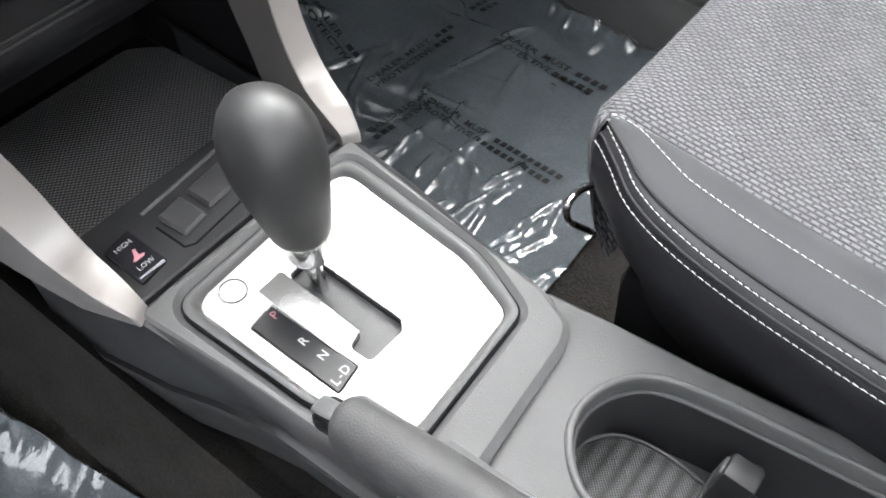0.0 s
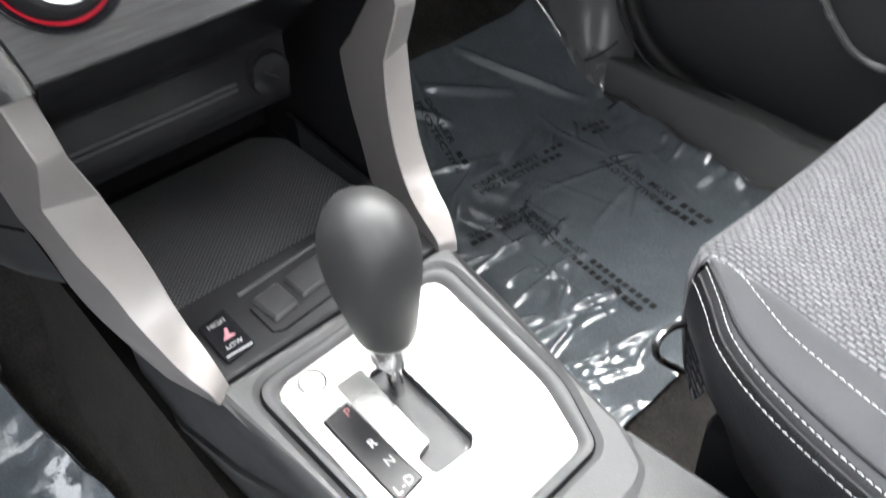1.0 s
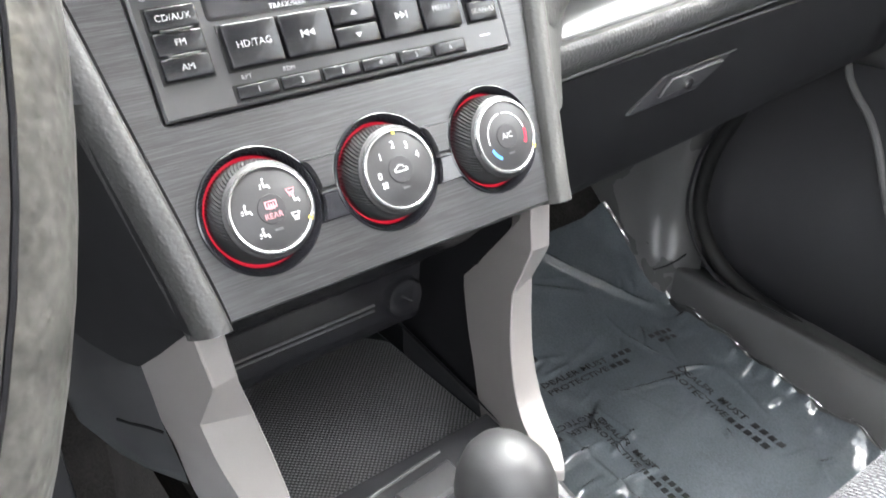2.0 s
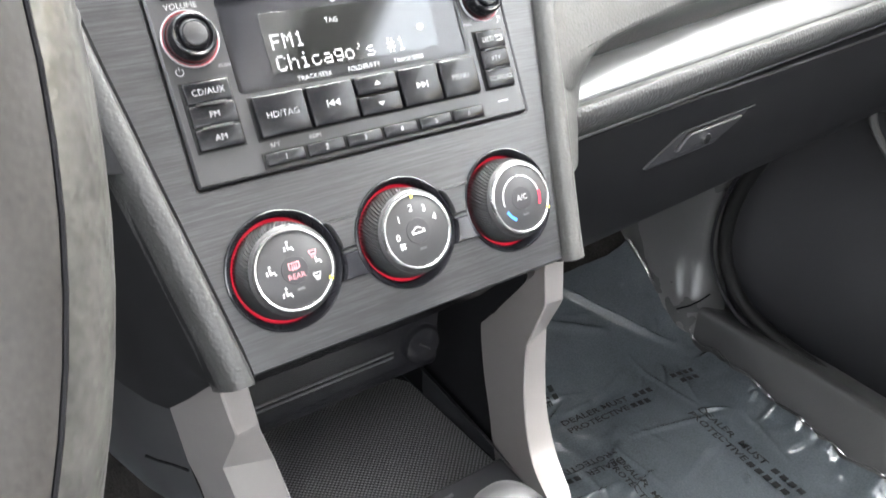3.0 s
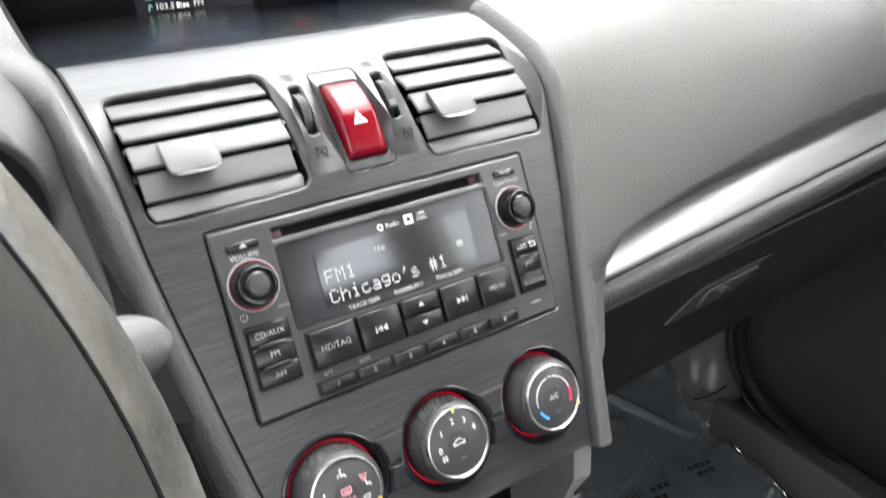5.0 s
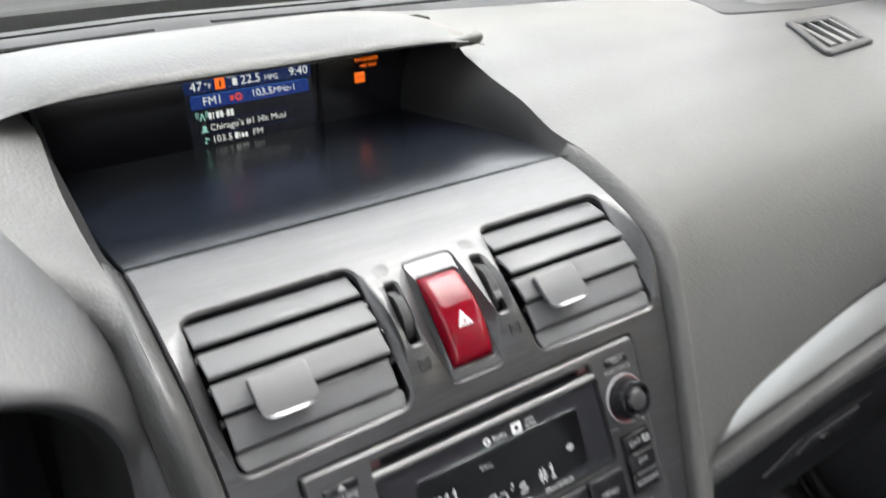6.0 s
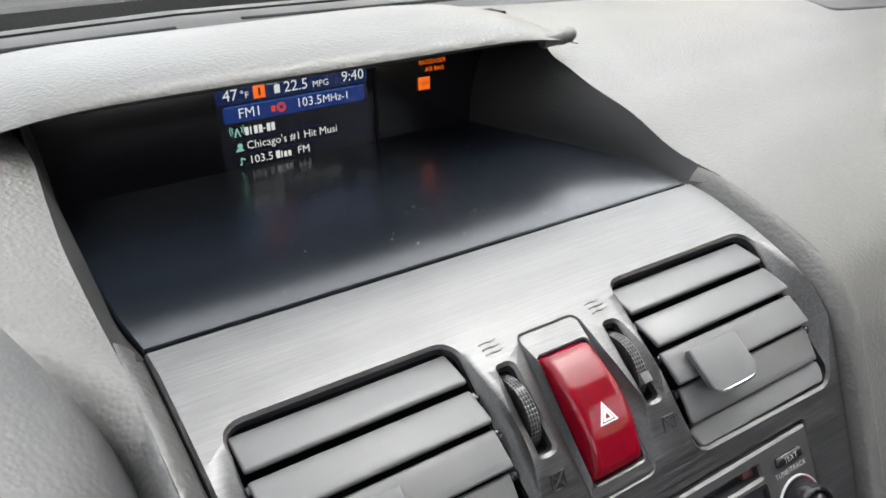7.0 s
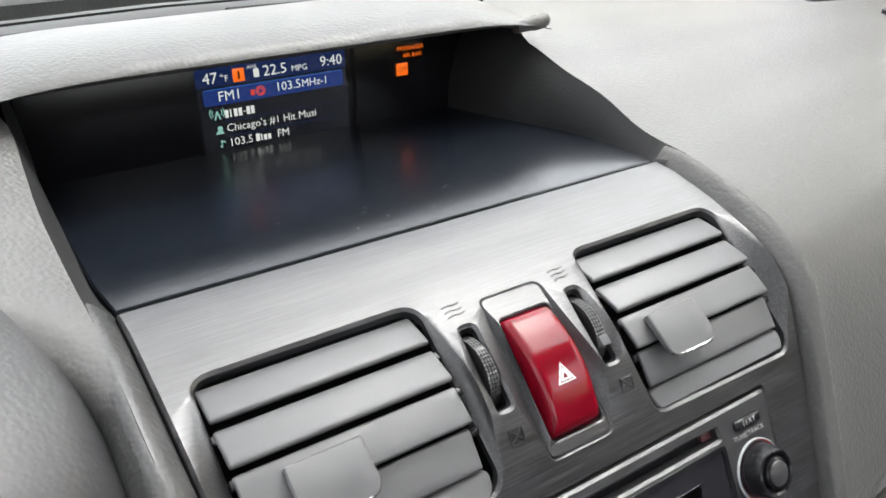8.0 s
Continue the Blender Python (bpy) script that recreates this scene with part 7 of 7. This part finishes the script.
pocket = curve_points([(0.082, -0.125), (0.076, -0.142), (0.064, -0.158), (0.046, -0.178), (0.028, -0.211), (0.010, -0.255), (-0.010, -0.293), (-0.034, -0.3215), (-0.0615, -0.341), (-0.12, -0.346), (-0.40, -0.344), (-0.60, -0.33)], steps=5)
part("pocket_rim", tube([(0.6335, p.x, p.y) for p in pocket], 0.0045, 10), M_KICK, door, "satin edge of the door pocket")
seal = curve_points([(0.09, -0.06), (0.135, -0.12), (0.185, -0.205), (0.214, -0.276), (0.215, -0.350), (0.168, -0.410), (0.080, -0.436), (-0.02, -0.444), (-0.5, -0.447), (-0.9, -0.447)], steps=6)
part("seal", tube([(0.622, p.x, p.y) for p in seal], 0.009, 12), M_RUBBER, door, "black rubber door seal")
part("seal_lip", tube([(0.610, p.x + 0.010, p.y - 0.004) for p in seal], 0.0022, 8), M_SEATSIDE, door)
part("window_pane", rbox(0.668, 0.672, -1.0, 0.30, 0.22, 0.70, 0.0), M_GLASS, door).visible_shadow = False
part("rear_panel", rbox(0.64, 0.67, -2.30, -1.2, -0.5, 0.25, 0.0), M_DOOR, door)

# driver's door, out of view, left only ajar to hold back low side light
driver_door = thing("driver_door", (-0.72, 0.46, -0.45), "unseen black driver's door, nearly shut to block low light", "car door")


def swung(bm, angle=14):
    q = Matrix.Translation((-0.70, 0.46, 0)) @ Matrix.Rotation(radians(-angle), 4, "Z") @ Matrix.Translation((0.70, -0.46, 0))
    bm.transform(q)
    return bm


part("panel", swung(surface([[Vector((-0.68 + dx, y, z)) for z, dx in ((-0.52, -0.03), (-0.40, 0.0), (-0.20, 0.0), (0.0, 0.03), (0.10, 0.0), (0.22, -0.03))] for y in (-0.68, -0.4, 0.0, 0.2, 0.44)], 0.05, (-1, 0, 0))), M_DOOR, driver_door)
part("window_pane", swung(rbox(-0.712, -0.708, -0.66, 0.25, 0.22, 0.68, 0.0)), M_GLASS, driver_door).visible_shadow = False
part("rear_panel", rbox(-0.70, -0.66, -2.30, -0.85, -0.5, 0.25, 0.0), M_DOOR, thing("rear_driver_door", (-0.68, -1.5, -0.5), "closed black rear door behind the driver's seat", "car door"))

sill = thing("door_sill", (0.60, 0.0, -0.46), "grey plastic door sill trim", "sill")
rows = []
for y, x, top in ((-1.0, 0.574, -0.425), (-0.3, 0.574, -0.425), (-0.036, 0.577, -0.421), (0.048, 0.586, -0.420), (0.129, 0.590, -0.419), (0.170, 0.590, -0.417), (0.215, 0.590, -0.415)):
    foot = min(x - 0.006, max(0.48, 0.522 + 0.207 * (y + 0.077)))
    rows.append([Vector((foot, y + 0.004, -0.480)), Vector((foot * 0.75 + x * 0.25, y + 0.003, -0.462)), Vector((foot * 0.4 + x * 0.6 - 0.002, y + 0.002, top - 0.020)), Vector((x - 0.006, y, top - 0.005)), Vector((x - 0.0035, y, top - 0.0012)), Vector((x, y, top)),
                 Vector((x + 0.010, y, top - 0.0015)), Vector((x + 0.030, y, top - 0.010)), Vector((x + 0.05, y, top - 0.016))])
part("sill_trim", surface([curve_points(r, steps=3) for r in rows]), M_SILL, sill, angle=60)
# kick panel: rounded post that flares out over the end of the sill
rows = []
for i in range(25):
    z = -0.470 + 0.352 * i / 24
    flare = math.exp(-((z + 0.420) / 0.040) ** 2) if z > -0.42 else 1.0
    arc = [(0.640, 0.225), (0.622, 0.228), (0.606, 0.236), (0.598, 0.252), (0.594, 0.272), (0.594, 0.30), (0.596, 0.36), (0.60, 0.46), (0.61, 0.60)]
    lean = 0.06 * max(0.0, z + 0.30) ** 1.0
    rows.append([Vector((x - 0.022 * flare * math.exp(-((y - 0.262) / 0.05) ** 2), y - 0.024 * flare * math.exp(-((y - 0.25) / 0.05) ** 2) - lean * (y < 0.3), z)) for x, y in arc])
kick = part("kick_panel", surface([curve_points(r, steps=3) for r in rows]), M_KICK, sill, "dark footwell side trim", angle=60)
part("trim_joint", tube([(0.562, 0.233, -0.4165), (0.573, 0.222, -0.410), (0.586, 0.216, -0.404), (0.600, 0.213, -0.398)], 0.0010, 6), M_DARK, kick)

# ---- cabin shell ----
structure("firewall", rbox(-0.74, 0.74, 0.74, 0.77, -0.50, 0.16, 0.0), M_DARK, "dark firewall behind the dashboard", "wall")
def roof(x, y, w):
    return Vector((x, y, 0.74 + 0.03 * (1 - (x / 0.64) ** 2) - 0.06 * max(0, y + 0.3) - 0.04 * max(0, -1.6 - y) + w))


SUNROOF = rounded([(-0.49, -0.50), (0.49, -0.50), (0.49, -1.40), (-0.49, -1.40)], 0.06)
structure("ceiling", sheet(rounded([(-0.66, -0.20), (0.66, -0.20), (0.66, -2.32), (-0.66, -2.32)], 0.02), [SUNROOF], 0.03, 0.0, roof, 0.003, 0.12, under=True), M_ROOF, "pale cloth headliner with a sunroof opening", "ceiling")
skylight = structure("window_2", sheet(grown(SUNROOF, 0.01), [], 0.040, 0.034, roof, 0.001, 0.12, under=True), M_GLASS, "clear sunroof glass", "window")
skylight.visible_shadow = False
for s in (-1, 1):
    structure("pillar_" + ("driver" if s < 0 else "passenger"), tube([(s * 0.72, 0.50, 0.18), (s * 0.68, 0.20, 0.42), (s * 0.62, -0.20, 0.725)], [0.05, 0.04, 0.035], 10), M_ROOF, "pale windscreen pillar", "pillar")
    structure("centre_pillar_" + ("driver" if s < 0 else "passenger"), rbox(s * 0.66 - 0.03, s * 0.66 + 0.03, -1.20, -1.00, -0.47, 0.74, 0.01), M_ROOF, "pale door pillar", "pillar")
structure("rear_wall", rbox(-0.70, 0.70, -2.33, -2.30, -0.50, 0.25, 0.0), M_SIDE, "dark rear of the cabin", "wall")
screen_rows = [[Vector((x, y, z)) for y, z in ((0.76, 0.15), (0.46, 0.385), (0.14, 0.59), (-0.20, 0.755))] for x in (-0.66, -0.33, 0.0, 0.33, 0.66)]
pane = structure("window_1", surface(screen_rows, 0.005, (0, 0.6, 0.8)), M_SCREENGLASS, "clear windscreen", "window")
pane.visible_shadow = False
structure("window_surround", surface([[Vector((x, y - 0.10 * (x / 0.7) ** 2, z)) for y, z in ((0.600, 0.150), (0.602, 0.1855), (0.612, 0.1885), (0.640, 0.1850), (0.672, 0.1872), (0.684, 0.1905), (0.700, 0.1880), (0.740, 0.1900), (0.748, 0.186), (0.75, 0.15))] for x in [-0.72 + 0.144 * i for i in range(11)]]), M_COWLTOP, "weathered grey band at the windscreen base", "trim")
bonnet = thing("bonnet", (0, 1.2, 0.1), "grey-green car bonnet seen through the windscreen", "bonnet")
part("skin", surface([[Vector((x, y, z - 0.05 * (x / 0.7) ** 2)) for y, z in ((0.80, 0.115), (0.92, 0.135), (1.2, 0.105), (1.6, 0.03), (1.75, -0.07))] for x in [-0.7 + 0.14 * i for i in range(11)]], 0.02, (0, 0, -1)), M_PAINT, bonnet)
wiper = thing("wiper", (0, 0.80, 0.14), "black wiper arm at the windscreen base", "wiper")
part("arm", tube([(-0.55, 0.80, 0.145), (-0.2, 0.80, 0.155), (0.10, 0.795, 0.150)], 0.008, 8), M_RUBBER, wiper)
# ground made paler than asphalt to bounce fill light through the side windows
structure("ground", surface([[Vector((x, y, -0.85)) for y in (-400, -40, -8, 0, 8, 40, 400)] for x in (-400, -40, -8, 0, 8, 40, 400)], 0.2, (0, 0, -1)), M_ASPHALT, "concrete ground to the horizon, kept pale to bounce light in", "ground")
# unseen wall, added to throw a warm tint onto the passenger's pad
structure("bounce_wall", rbox(3.5, 3.7, -14.0, 14.0, -0.85, 1.5, 0.02), M_STUCCO, "unseen tan wall added to reflect warm light into the cabin", "wall")
